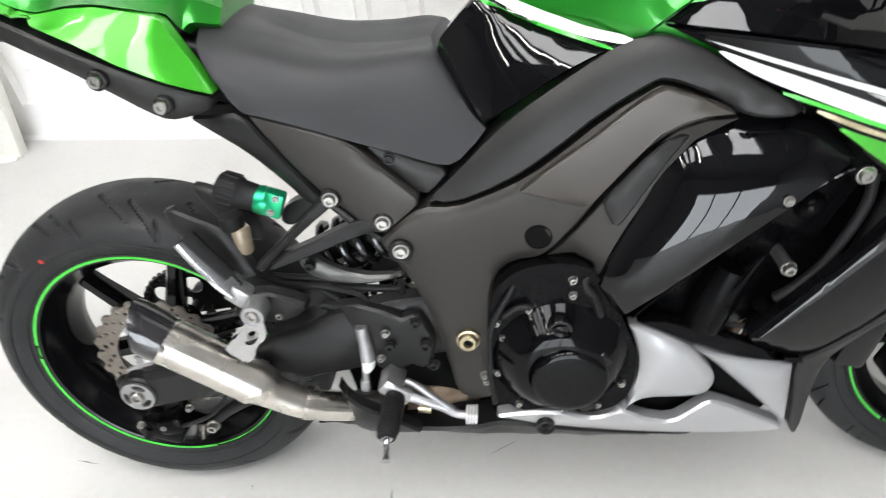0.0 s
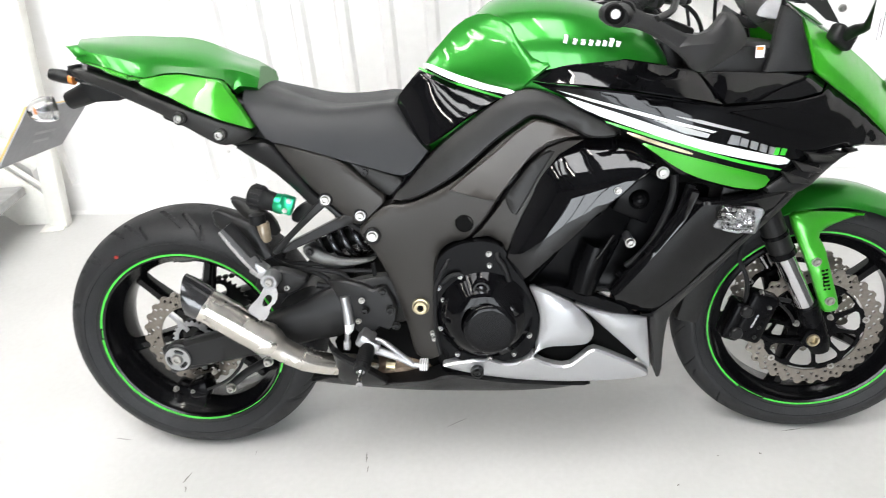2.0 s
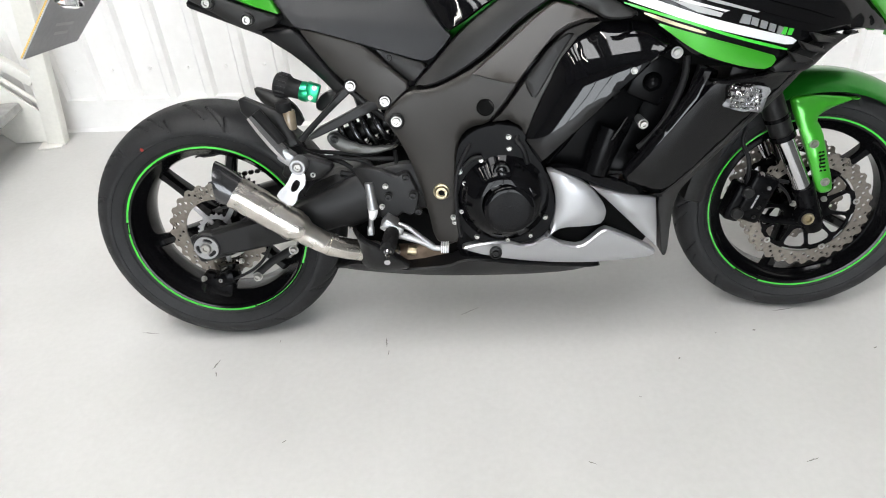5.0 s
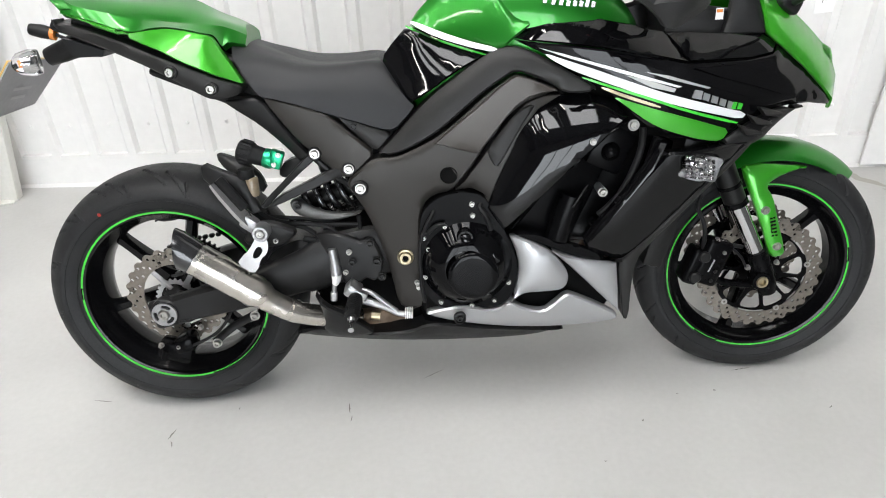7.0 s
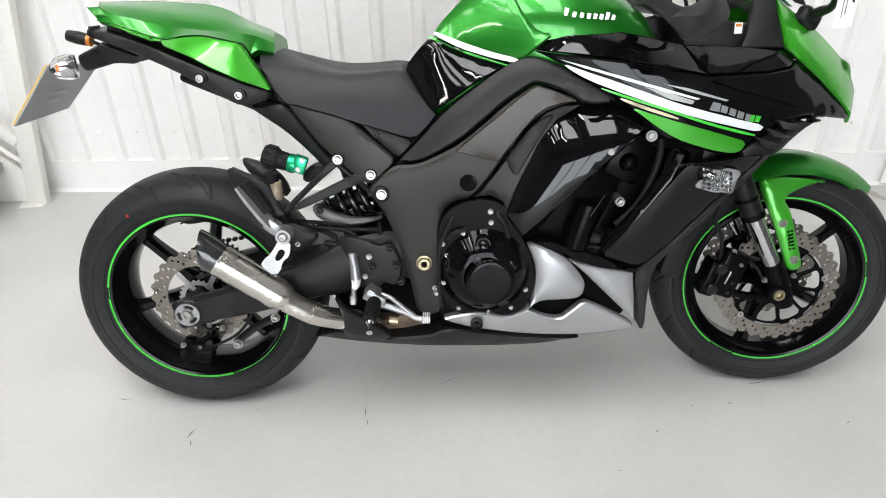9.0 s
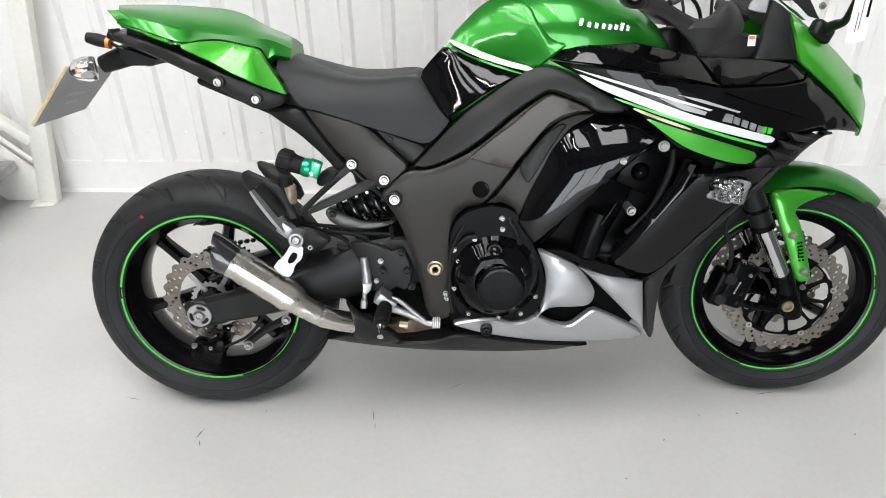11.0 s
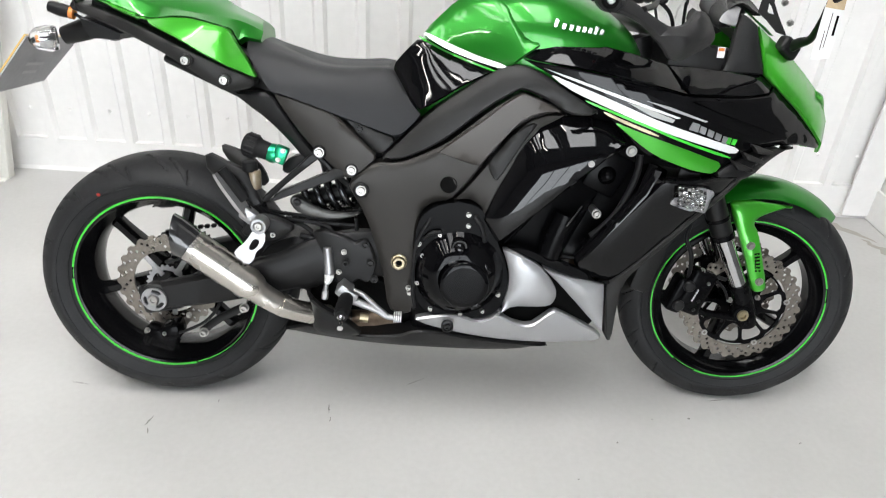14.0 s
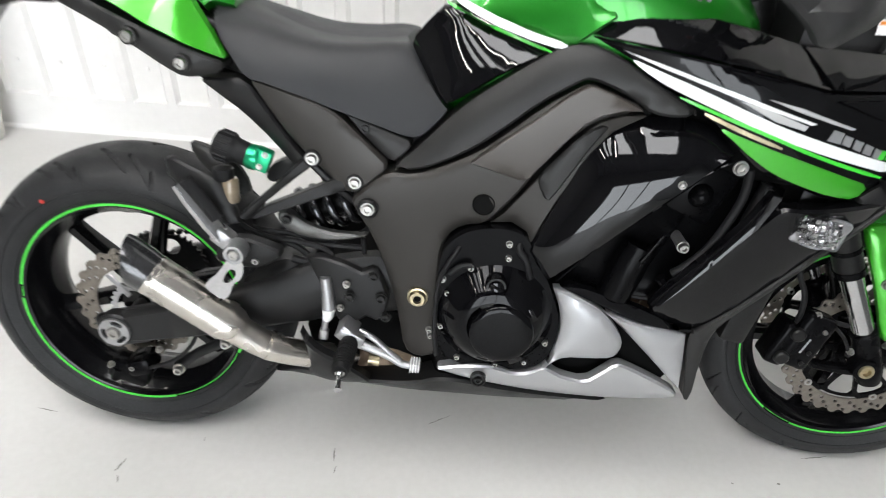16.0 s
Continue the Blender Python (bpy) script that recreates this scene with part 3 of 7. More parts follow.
def decal(name, pts, host, mat, parent, label="", lift=0.0009, cut=1, step=0.022):
    """Printed film that follows the skin of a panel; pts are (x, z)."""
    f = SKIN[host]
    pts = rounded(pts, cut) if cut else pts
    v, _, faces = fill(pts, min(step, 0.014))
    bm = bmesh.new()
    vs = [bm.verts.new((p.x, f(p.x, p.y) - lift, p.y)) for p in v]
    for q in faces:
        bm.faces.new([vs[i] for i in q])
    r = bmesh.ops.extrude_edge_only(bm, edges=[e for e in bm.edges if len(e.link_faces) == 1])
    for g in r["geom"]:
        if isinstance(g, bmesh.types.BMVert):
            g.co.y += lift * 0.9
    return part(name, bm, mat, parent, label)


def xz(pts):
    return [(p[0], p[2]) for p in pts]


# ---- core: engine, frame spine and the dark parts behind the covers ----
def build_core():
    e = new("engine")
    e.parent = bike
    part("crankcase", box(0.40, 0.30, 0.30, pose(0.05, 0, 0.40, 0, -18, 0), 0.03, 3), M_ENGINE, e)
    part("cylinder_block", box(0.22, 0.32, 0.26, pose(0.17, 0, 0.57, 0, 24, 0), 0.02, 2), M_ENGINE, e)
    part("radiator", box(0.05, 0.36, 0.34, pose(0.47, 0, 0.55, 0, 14, 0), 0.01, 2), M_DARK, e)
    # header pipes run down the front and under the sump
    for k, yy in enumerate((-0.11, -0.04, 0.04, 0.11)):
        part("header_pipe", tube([(0.28, yy, 0.53), (0.35, yy, 0.46), (0.345, yy, 0.34), (0.28, yy * 0.9, 0.245), (0.05, yy * 0.6, 0.225), (-0.18, yy * 0.4 - 0.02, 0.225)], 0.021, 12), M_GRIME, e)
    part("collector", tube([(-0.12, -0.03, 0.225), (-0.22, -0.06, 0.225), (-0.30, -0.10, 0.235)], [0.05, 0.05, 0.03], 16), M_GRIME, e)
    # clutch cover: flange, bowl and round lid
    fl = [(-0.106, 0.546), (-0.08, 0.578), (-0.048, 0.592), (-0.01, 0.597), (0.035, 0.588), (0.058, 0.546), (0.084, 0.497), (0.107, 0.44), (0.112, 0.398), (0.102, 0.345), (0.075, 0.316), (0.003, 0.306), (-0.058, 0.312), (-0.098, 0.338), (-0.108, 0.402), (-0.111, 0.48)]
    part("cover_flange", plate(rounded(fl, 2), -0.196, -0.12), M_ENGINE, e, "gloss black engine side cover")
    c = (-0.005, -0.196, 0.424)
    bm = lathe([(0.050, -0.040), (0.064, -0.038), (0.074, -0.032), (0.090, -0.014), (0.098, -0.004), (0.103, 0.0), (0.103, 0.02)], 64, pose(c[0], c[1], c[2]))
    part("clutch_cover", bm, M_ENAMEL, e, "gloss black domed clutch cover")
    d = (0.006, -0.232, 0.412)
    bm = lathe([(0, -0.0085), (0.044, -0.0080), (0.0535, -0.0070), (0.0565, -0.004), (0.0585, 0.004), (0.061, 0.010)], 64, pose(d[0], d[1], d[2]))
    part("cover_lid", bm, M_ENAMEL, e, "smooth round black lid")
    for a in (62, 152, 242, 322):
        part("lid_lug", box(0.016, 0.008, 0.026, pose(d[0], d[1] + 0.003, d[2], 0, a, 0) @ pose(0.061, 0, 0), 0.003, 2), M_BLACK, e)
    f = (-0.009, -0.212, 0.500)
    cap = part("filler_cap", lathe([(0, -0.008), (0.011, -0.008), (0.013, -0.012), (0.017, -0.012), (0.019, -0.009), (0.019, 0.01)], 24, pose(f[0], -0.215, f[2])), M_BLACK, e, "round black oil filler cap")
    part("grip_bar", box(0.026, 0.008, 0.006, pose(f[0], -0.227, f[2], 0, 25, 0), 0.002), M_ENGINE, cap)
    part("cover_boss", tube([(f[0], -0.208, f[2]), (f[0] + 0.002, -0.222, d[2] + 0.055)], [0.022, 0.014], 16, 1), M_BLACK, e)
    for p in [(-0.101, -0.196, 0.494), (-0.092, -0.196, 0.467), (-0.101, -0.196, 0.398), (-0.068, -0.196, 0.332), (-0.053, -0.196, 0.519), (0.01, -0.196, 0.542), (0.009, -0.196, 0.568), (0.003, -0.196, 0.321), (0.056, -0.196, 0.33), (0.09, -0.196, 0.374), (-0.119, -0.178, 0.363), (-0.122, -0.178, 0.375)]:
        bolt(e, p[0], p[1], p[2], 0.0052, head=0.007)
    part("clutch_hose", tube([(-0.106, -0.2, 0.335), (-0.112, -0.2, 0.394), (-0.109, -0.2, 0.479), (-0.094, -0.203, 0.525), (-0.078, -0.198, 0.552), (-0.066, -0.165, 0.572)], 0.0045, 10), M_RUBBER, e)
    part("engine_hose", tube([(-0.09, -0.2, 0.507), (-0.072, -0.205, 0.525), (-0.051, -0.205, 0.528)], 0.005, 10), M_RUBBER, e)
    part("breather_hose", tube([(0.05, -0.2, 0.507), (0.039, -0.205, 0.543), (0.026, -0.2, 0.561), (0.037, -0.18, 0.575)], 0.006, 10), M_RUBBER, e)
    return e


engine = build_core()


def build_frame():
    e = new("frame")
    e.parent = bike
    for s in (-1, 1):
        part("spar", tube([(0.42, s * 0.10, 0.86), (0.25, s * 0.13, 0.80), (0.05, s * 0.125, 0.70), (-0.12, s * 0.11, 0.60), (-0.16, s * 0.10, 0.42)], 0.028, 12), M_DARK, e)
        part("seat_rail", tube([(-0.15, s * 0.085, 0.70), (-0.35, s * 0.075, 0.81), (-0.60, s * 0.075, 0.92), (-0.82, s * 0.07, 0.98)], 0.016, 10), M_DARK, e)
    part("head_stock", tube([(0.43, 0, 0.80), (0.39, 0, 0.96)], 0.04, 20, 1), M_DARK, e)
    part("inner_fender", box(0.40, 0.17, 0.02, pose(-0.50, 0, 0.79, 0, 24, 0), 0.01, 2), M_SATIN, e)
    part("battery_box", box(0.22, 0.20, 0.14, pose(-0.24, 0, 0.70, 0, -14, 0), 0.02, 2), M_SATIN, e)
    part("shock_mount", box(0.10, 0.16, 0.10, pose(-0.20, 0, 0.60), 0.02, 2), M_DARK, e)
    return e


frame_thing = build_frame()


# ---- frame covers ----
def build_covers():
    cover = panel("frame_cover", [(-0.269, -0.172, 0.622), (-0.233, -0.172, 0.654), (-0.202, -0.17, 0.676), (-0.156, -0.174, 0.675), (-0.111, -0.178, 0.693), (-0.055, -0.183, 0.722), (-0.012, -0.186, 0.756), (0.043, -0.188, 0.804), (0.096, -0.19, 0.839), (0.11, -0.19, 0.845), (0.145, -0.193, 0.832), (0.183, -0.195, 0.818), (0.204, -0.196, 0.806), (0.158, -0.2, 0.798), (0.122, -0.2, 0.784), (0.092, -0.199, 0.759), (0.063, -0.197, 0.733), (0.047, -0.194, 0.705), (0.019, -0.19, 0.657), (-0.013, -0.1858, 0.617), (-0.034, -0.1805, 0.593), (-0.073, -0.1741, 0.586), (-0.099, -0.1708, 0.561), (-0.108, -0.1659, 0.51), (-0.108, -0.1527, 0.378), (-0.103, -0.1461, 0.295), (-0.144, -0.1435, 0.283), (-0.172, -0.1445, 0.302), (-0.182, -0.1486, 0.377), (-0.201, -0.1545, 0.465), (-0.229, -0.1622, 0.55), (-0.257, -0.1689, 0.6)], M_FRAME, bike,
                  "matt charcoal frame cover", cut=1, bulge=0.0035, spread=0.03, thick=0.05, edge=0.005, step=0.013, mirror=True)
    h = list((-0.039, -0.195, 0.633))
    h[1] = LAST[0](h[0], h[2])
    # shallow dish; the depth of the hole is painted as flat black shade
    part("hole_shade", lathe([(0, -0.0025), (0.0165, -0.0025), (0.0172, -0.0045), (0.0185, -0.004), (0.0195, -0.001), (0.0195, 0.01)], 28, pose(h[0], h[1] + 0.001, h[2])), M_INK_SHADE, cover, "shallow round dish, blackened as the shade of a hole")
    v = (-0.146, -0.159, 0.435)
    nut = part("pivot_nut", lathe([(0, -0.002), (0.007, -0.003), (0.008, -0.008), (0.0135, -0.008), (0.0155, -0.005), (0.0155, 0.0), (0.019, 0.001), (0.0195, 0.012)], 28, pose(v[0], v[1] - 0.008, v[2])), M_BRASS, cover, "dull brass swingarm pivot nut")
    # black disc painted in as the shade of the nut's socket
    part("socket_shade", lathe([(0, -0.001), (0.0068, -0.001), (0.0068, 0.004)], 16, pose(v[0], v[1] - 0.0105, v[2])), M_INK_SHADE, nut)
    q = (-0.235, -0.172, 0.61)
    bolt(cover, q[0], q[1] - 0.008, q[2], 0.0095)
    part("bolt_recess", lathe([(0.012, -0.001), (0.0155, -0.003), (0.018, -0.001), (0.018, 0.006)], 24, pose(q[0], q[1] - 0.007, q[2])), M_SATIN, cover)
    part("cover_insert", panel_bm([(-0.07, -0.194, 0.707), (-0.031, -0.196, 0.737), (0.03, -0.199, 0.785), (0.065, -0.2, 0.815), (0.096, -0.201, 0.838), (0.109, -0.203, 0.844), (0.143, -0.203, 0.834), (0.177, -0.204, 0.818), (0.195, -0.206, 0.809), (0.163, -0.206, 0.805), (0.133, -0.205, 0.797), (0.109, -0.203, 0.782), (0.08, -0.201, 0.748), (0.047, -0.198, 0.706), (0.03, -0.195, 0.683), (0.014, -0.194, 0.681), (-0.03, -0.193, 0.694)], cut=0, bulge=0.001, thick=0.012, edge=0.002), M_INSERT, cover, "warm grey insert")
    panel("upper_frame_cover", [(-0.202, -0.168, 0.677), (-0.192, -0.166, 0.687), (-0.156, -0.165, 0.72), (-0.105, -0.166, 0.774), (-0.062, -0.168, 0.812), (-0.019, -0.17, 0.842), (0.03, -0.172, 0.876), (0.065, -0.175, 0.896), (0.104, -0.178, 0.903), (0.143, -0.185, 0.891), (0.192, -0.195, 0.863), (0.247, -0.207, 0.83), (0.286, -0.215, 0.81), (0.248, -0.212, 0.799), (0.207, -0.202, 0.8), (0.176, -0.198, 0.821), (0.145, -0.196, 0.835), (0.109, -0.192, 0.847), (0.094, -0.191, 0.841), (0.04, -0.188, 0.806), (-0.016, -0.186, 0.758), (-0.058, -0.183, 0.725), (-0.111, -0.178, 0.695), (-0.156, -0.173, 0.677)], M_SATIN_GREY, bike,
          "dark satin upper frame cover", gap=0.003, bulge=0.005, spread=0.03, thick=0.05, edge=0.005, step=0.02, mirror=True)
    panel("inner_cover", [(0.13, -0.19, 0.785), (0.166, -0.193, 0.799), (0.203, -0.192, 0.799), (0.155, -0.188, 0.77), (0.125, -0.186, 0.731), (0.102, -0.186, 0.686), (0.083, -0.186, 0.651), (0.064, -0.184, 0.608), (0.046, -0.182, 0.561), (0.038, -0.178, 0.584), (0.011, -0.174, 0.599), (-0.028, -0.174, 0.596), (-0.005, -0.177, 0.617), (0.028, -0.18, 0.659), (0.061, -0.184, 0.706), (0.097, -0.187, 0.751)], M_FRAME, bike, "charcoal cover flange beside the shroud", cut=0, gap=0.0, bulge=0.0, thick=0.03, edge=0.002, mirror=True)
    panel("cover_infill", [(0.044, -0.187, 0.677), (0.048, -0.188, 0.695), (0.07, -0.19, 0.722), (0.099, -0.193, 0.758), (0.129, -0.194, 0.781), (0.154, -0.193, 0.784), (0.125, -0.192, 0.743), (0.102, -0.191, 0.701), (0.078, -0.19, 0.659), (0.064, -0.189, 0.64)], M_SATIN_GREY, bike, "grey plastic infill beside the frame", cut=1, bulge=0.002, thick=0.015, edge=0.003, mirror=True)
    # added black sheet: paints the shade inside the frame and hides the wall
    panel("frame_shade_sheet", [(-0.158, -0.12, 0.646), (0.035, -0.13, 0.819), (0.225, -0.14, 0.816), (0.243, -0.14, 0.732), (0.15, -0.13, 0.552), (0.086, -0.12, 0.477), (-0.106, -0.12, 0.492)], M_INK_SHADE, bike, "added black sheet as the shade inside the frame", cut=1, thick=0.02)
    side = panel("side_cover", [(-0.435, -0.15, 0.819), (-0.403, -0.154, 0.811), (-0.348, -0.158, 0.794), (-0.295, -0.162, 0.775), (-0.266, -0.164, 0.75), (-0.231, -0.167, 0.717), (-0.195, -0.169, 0.684), (-0.226, -0.169, 0.656), (-0.262, -0.17, 0.624), (-0.303, -0.162, 0.659), (-0.359, -0.155, 0.71), (-0.4, -0.152, 0.764)], M_FRAME, bike, "matt charcoal side cover below the seat", bulge=0.0035, spread=0.02, thick=0.03, edge=0.004, mirror=True)
    panel("seat_infill", [(-0.281, -0.152, 0.768), (-0.256, -0.153, 0.764), (-0.206, -0.156, 0.744), (-0.156, -0.158, 0.727), (-0.175, -0.16, 0.702), (-0.195, -0.16, 0.685), (-0.232, -0.156, 0.718)], M_SATIN_GREY, bike, "dark plastic infill under the seat", bulge=0.003, thick=0.03, edge=0.003, mirror=True)
    i = (-0.241, -0.158, 0.744)
    bolt(side, i[0], i[1], i[2], 0.007, M_SATIN, 0.004)
    panel("subframe_cover", [(-0.526, -0.135, 0.81), (-0.48, -0.14, 0.811), (-0.436, -0.146, 0.815), (-0.401, -0.148, 0.762), (-0.36, -0.15, 0.706), (-0.328, -0.15, 0.675), (-0.363, -0.146, 0.663), (-0.4, -0.14, 0.706), (-0.448, -0.136, 0.752), (-0.484, -0.134, 0.777)], M_SATIN, bike, "black subframe cover", bulge=0.004, thick=0.04, edge=0.004, mirror=True)


M_INSERT = material("warm_grey_insert", (0.050, 0.0445, 0.039), 0.38, 0.2, grain=0.06, grain_size=700, bump=0.06, bump_size=1200, stain=0.06)
M_SATIN_GREY = material("satin_grey_plastic", (0.017, 0.0168, 0.0165), 0.42, spec=0.28, grain=0.1, grain_size=500, bump=0.15, bump_size=1000, rough_var=0.05, stain=0.08)


def panel_bm(pts, **kw):
    """The mesh of a panel, to be hung under another part."""
    kw.setdefault("cut", 1)
    ob = panel("insert", pts, M_SATIN, None, **kw)
    bm = bmesh.new()
    bm.from_mesh(ob.data)
    me = ob.data
    bpy.data.objects.remove(ob)
    bpy.data.meshes.remove(me)
    return bm


build_covers()


# ---- seat, tail and tank ----
def build_seat():
    e = new("rider_seat")
    e.parent = bike
    bottom = [(-0.475, -0.14, 0.88), (-0.461, -0.147, 0.858), (-0.434, -0.153, 0.819), (-0.403, -0.158, 0.811), (-0.342, -0.159, 0.792), (-0.293, -0.16, 0.775), (-0.231, -0.16, 0.755), (-0.162, -0.16, 0.735), (-0.128, -0.157, 0.758), (-0.108, -0.15, 0.781)]
    middle = [(-0.481, -0.13, 0.888), (-0.458, -0.14, 0.868), (-0.415, -0.147, 0.842), (-0.341, -0.152, 0.831), (-0.255, -0.152, 0.819), (-0.168, -0.15, 0.809), (-0.131, -0.145, 0.808)]
    shoulder = [(-0.489, -0.11, 0.901), (-0.455, -0.115, 0.892), (-0.406, -0.119, 0.883), (-0.331, -0.122, 0.868), (-0.256, -0.121, 0.866), (-0.2, -0.117, 0.87), (-0.169, -0.11, 0.866)]
    inner = [(-0.496, -0.06, 0.921), (-0.463, -0.062, 0.913), (-0.415, -0.064, 0.897), (-0.365, -0.065, 0.88), (-0.314, -0.065, 0.87), (-0.262, -0.064, 0.868), (-0.216, -0.062, 0.869), (-0.179, -0.06, 0.872)]
    crown = [(-0.504, 0.0, 0.931), (-0.475, 0.0, 0.922), (-0.427, 0.0, 0.9), (-0.375, 0.0, 0.878), (-0.322, 0.0, 0.865), (-0.268, 0.0, 0.862), (-0.228, 0.0, 0.863), (-0.187, 0.0, 0.868)]
    skin("seat_pad", [[bottom, middle, shoulder, inner, crown]], M_SEAT, e, "smooth black vinyl saddle", n=48, m=6, smooth=60)
    # added dark filler that keeps the bright wall out of the seat gap
    panel("seat_gap_filler", [(-0.507, -0.08, 0.891), (-0.469, -0.085, 0.873), (-0.425, -0.095, 0.843), (-0.412, -0.11, 0.801), (-0.45, -0.11, 0.806), (-0.488, -0.105, 0.818), (-0.515, -0.09, 0.849)], M_SATIN, e, "black infill under the seat nose", cut=0, thick=0.02, mirror=True)
    return e


def build_tail():
    e = new("tail_unit")
    e.parent = bike
    low = [(-0.833, -0.098, 0.998), (-0.761, -0.12, 0.979), (-0.684, -0.14, 0.957), (-0.636, -0.142, 0.962), (-0.601, -0.14, 0.962), (-0.567, -0.135, 0.955), (-0.535, -0.122, 0.945), (-0.52, -0.113, 0.94), (-0.509, -0.102, 0.917), (-0.497, -0.095, 0.924), (-0.465, -0.08, 0.916)]
    edge = [(-0.827, -0.088, 1.024), (-0.802, -0.099, 1.01), (-0.752, -0.108, 0.998), (-0.703, -0.114, 0.987), (-0.661, -0.115, 0.978), (-0.609, -0.112, 0.971), (-0.563, -0.104, 0.965), (-0.529, -0.094, 0.96), (-0.508, -0.083, 0.956), (-0.486, -0.074, 0.947), (-0.463, -0.062, 0.934)]
    deck = [(-0.84, -0.06, 1.03), (-0.777, -0.068, 1.022), (-0.715, -0.073, 1.013), (-0.654, -0.075, 1.003), (-0.606, -0.075, 0.995), (-0.571, -0.068, 0.988), (-0.537, -0.06, 0.975), (-0.503, -0.05, 0.963), (-0.469, -0.035, 0.947)]
    crown = [(-0.867, 0.0, 1.032), (-0.804, 0.0, 1.033), (-0.741, 0.0, 1.031), (-0.677, 0.0, 1.026), (-0.626, 0.0, 1.021), (-0.589, 0.0, 1.012), (-0.558, 0.0, 0.998), (-0.533, 0.0, 0.979), (-0.515, 0.0, 0.968), (-0.496, 0.0, 0.96), (-0.476, 0.0, 0.953)]
    cowl = skin("seat_cowl", [[low, edge], [edge, deck, crown]], M_GREEN, e, "candy green single-seat cowl with a sharp side crease", n=56, m=5, smooth=18)
    panel("side_fairing", [(-0.837, -0.1, 0.998), (-0.757, -0.13, 0.978), (-0.681, -0.148, 0.955), (-0.635, -0.146, 0.96), (-0.6, -0.144, 0.96), (-0.565, -0.142, 0.953), (-0.531, -0.138, 0.944), (-0.52, -0.136, 0.938), (-0.506, -0.138, 0.913), (-0.485, -0.148, 0.884), (-0.46, -0.16, 0.842), (-0.515, -0.178, 0.865), (-0.571, -0.182, 0.892), (-0.616, -0.18, 0.918), (-0.688, -0.165, 0.948), (-0.755, -0.14, 0.968), (-0.827, -0.108, 0.99)], M_BRIGHT, e, "bright green tail side panel", cut=0, bulge=0.004, thick=0.02, edge=0.003, step=0.014, mirror=True)
    panel("tail_tip", [(-0.862, -0.085, 1.026), (-0.843, -0.088, 1.025), (-0.823, -0.095, 1.024), (-0.799, -0.105, 1.001), (-0.817, -0.102, 1.0), (-0.837, -0.097, 0.999), (-0.85, -0.09, 1.013)], M_GREEN, e, "candy green tail tip", cut=0, bulge=0.002, thick=0.03, edge=0.003, step=0.014, mirror=True)
    trim = panel("tail_trim", [(-0.859, -0.1, 0.993), (-0.847, -0.104, 0.979), (-0.805, -0.118, 0.972), (-0.717, -0.15, 0.947), (-0.631, -0.17, 0.911), (-0.562, -0.174, 0.882), (-0.493, -0.172, 0.853), (-0.461, -0.16, 0.841), (-0.47, -0.16, 0.822), (-0.498, -0.166, 0.816), (-0.527, -0.17, 0.813), (-0.554, -0.172, 0.827), (-0.602, -0.17, 0.858), (-0.66, -0.164, 0.89), (-0.727, -0.15, 0.919), (-0.8, -0.124, 0.945), (-0.849, -0.106, 0.96)], M_SATIN_GREY, e, "matt black tail undertray", cut=1, bulge=0.004, spread=0.012, thick=0.05, edge=0.004, step=0.018, mirror=True)
    for p in [(-0.6, -0.181, 0.877), (-0.523, -0.181, 0.84)]:
        part("bolt_recess", lathe([(0, -0.001), (0.010, -0.001), (0.0115, -0.003), (0.0135, -0.002), (0.014, 0.006)], 20, pose(p[0], p[1] - 0.001, p[2])), M_SATIN_GREY, trim)
        bolt(trim, p[0], p[1] - 0.002, p[2], 0.0095, head=0.008)
    part("undertray", box(0.40, 0.18, 0.02, pose(-0.68, 0, 0.905, 0, 20, 0), 0.008, 2), M_SATIN, e)
    # number plate bracket, hanging below the tail
    part("plate_bracket", tube([(-0.80, 0, 0.95), (-0.87, 0, 0.92), (-0.93, 0, 0.90)], [0.03, 0.026, 0.02], 12), M_SATIN, e)
    part("bracket_plate", plate([(-0.867, 0.943), (-0.837, 0.935), (-0.782, 0.914), (-0.787, 0.901), (-0.848, 0.901), (-0.859, 0.916)], -0.05, 0.05), M_SATIN, e)
    for s in (-1, 1):
        stem = [(-0.859, -0.06, 0.908), (-0.868, -0.1, 0.905), (-0.874, -0.145, 0.906)]
        ind = part("rear_indicator", tube([(p[0], s * -p[1] * -1 if s < 0 else -p[1], p[2]) for p in stem], [0.012, 0.014, 0.024], 12), M_SATIN, e, "black stalk with a clear indicator lens")
        a, b = Vector(stem[2]), Vector((-0.923, -0.165, 0.903))
        if s > 0:
            a.y, b.y = -a.y, -b.y
        lens = tube([a, a.lerp(b, 0.35), a.lerp(b, 0.75), b], [0.024, 0.027, 0.022, 0.006], 16, 4)
        part("indicator_lens", lens, M_GLASS, ind, "clear ribbed lens")
        part("reflector", tube([a.lerp(b, 0.05), a.lerp(b, 0.6)], [0.019, 0.012], 12, 1), M_CHROME, ind)
        part("bulb", tube([a.lerp(b, 0.3), a.lerp(b, 0.7)], [0.006, 0.005], 8, 1), M_AMBER, ind)
    lamp = part("plate_lamp", tube([(-0.94, -0.03, 0.964), (-0.916, -0.03, 0.958), (-0.889, -0.03, 0.951)], [0.012, 0.015, 0.013], 12), M_SATIN, e, "small black lamp on a stalk")
    part("lamp_wire", tube([(-0.889, -0.03, 0.951), (-0.868, -0.03, 0.941), (-0.849, -0.03, 0.936), (-0.839, -0.03, 0.922)], 0.004, 8), M_RUBBER, e)
    part("amber_ring", tube([(-0.895, -0.032, 0.953), (-0.886, -0.032, 0.951)], 0.0135, 12, 1), M_AMBER, lamp)
    return e


build_seat()
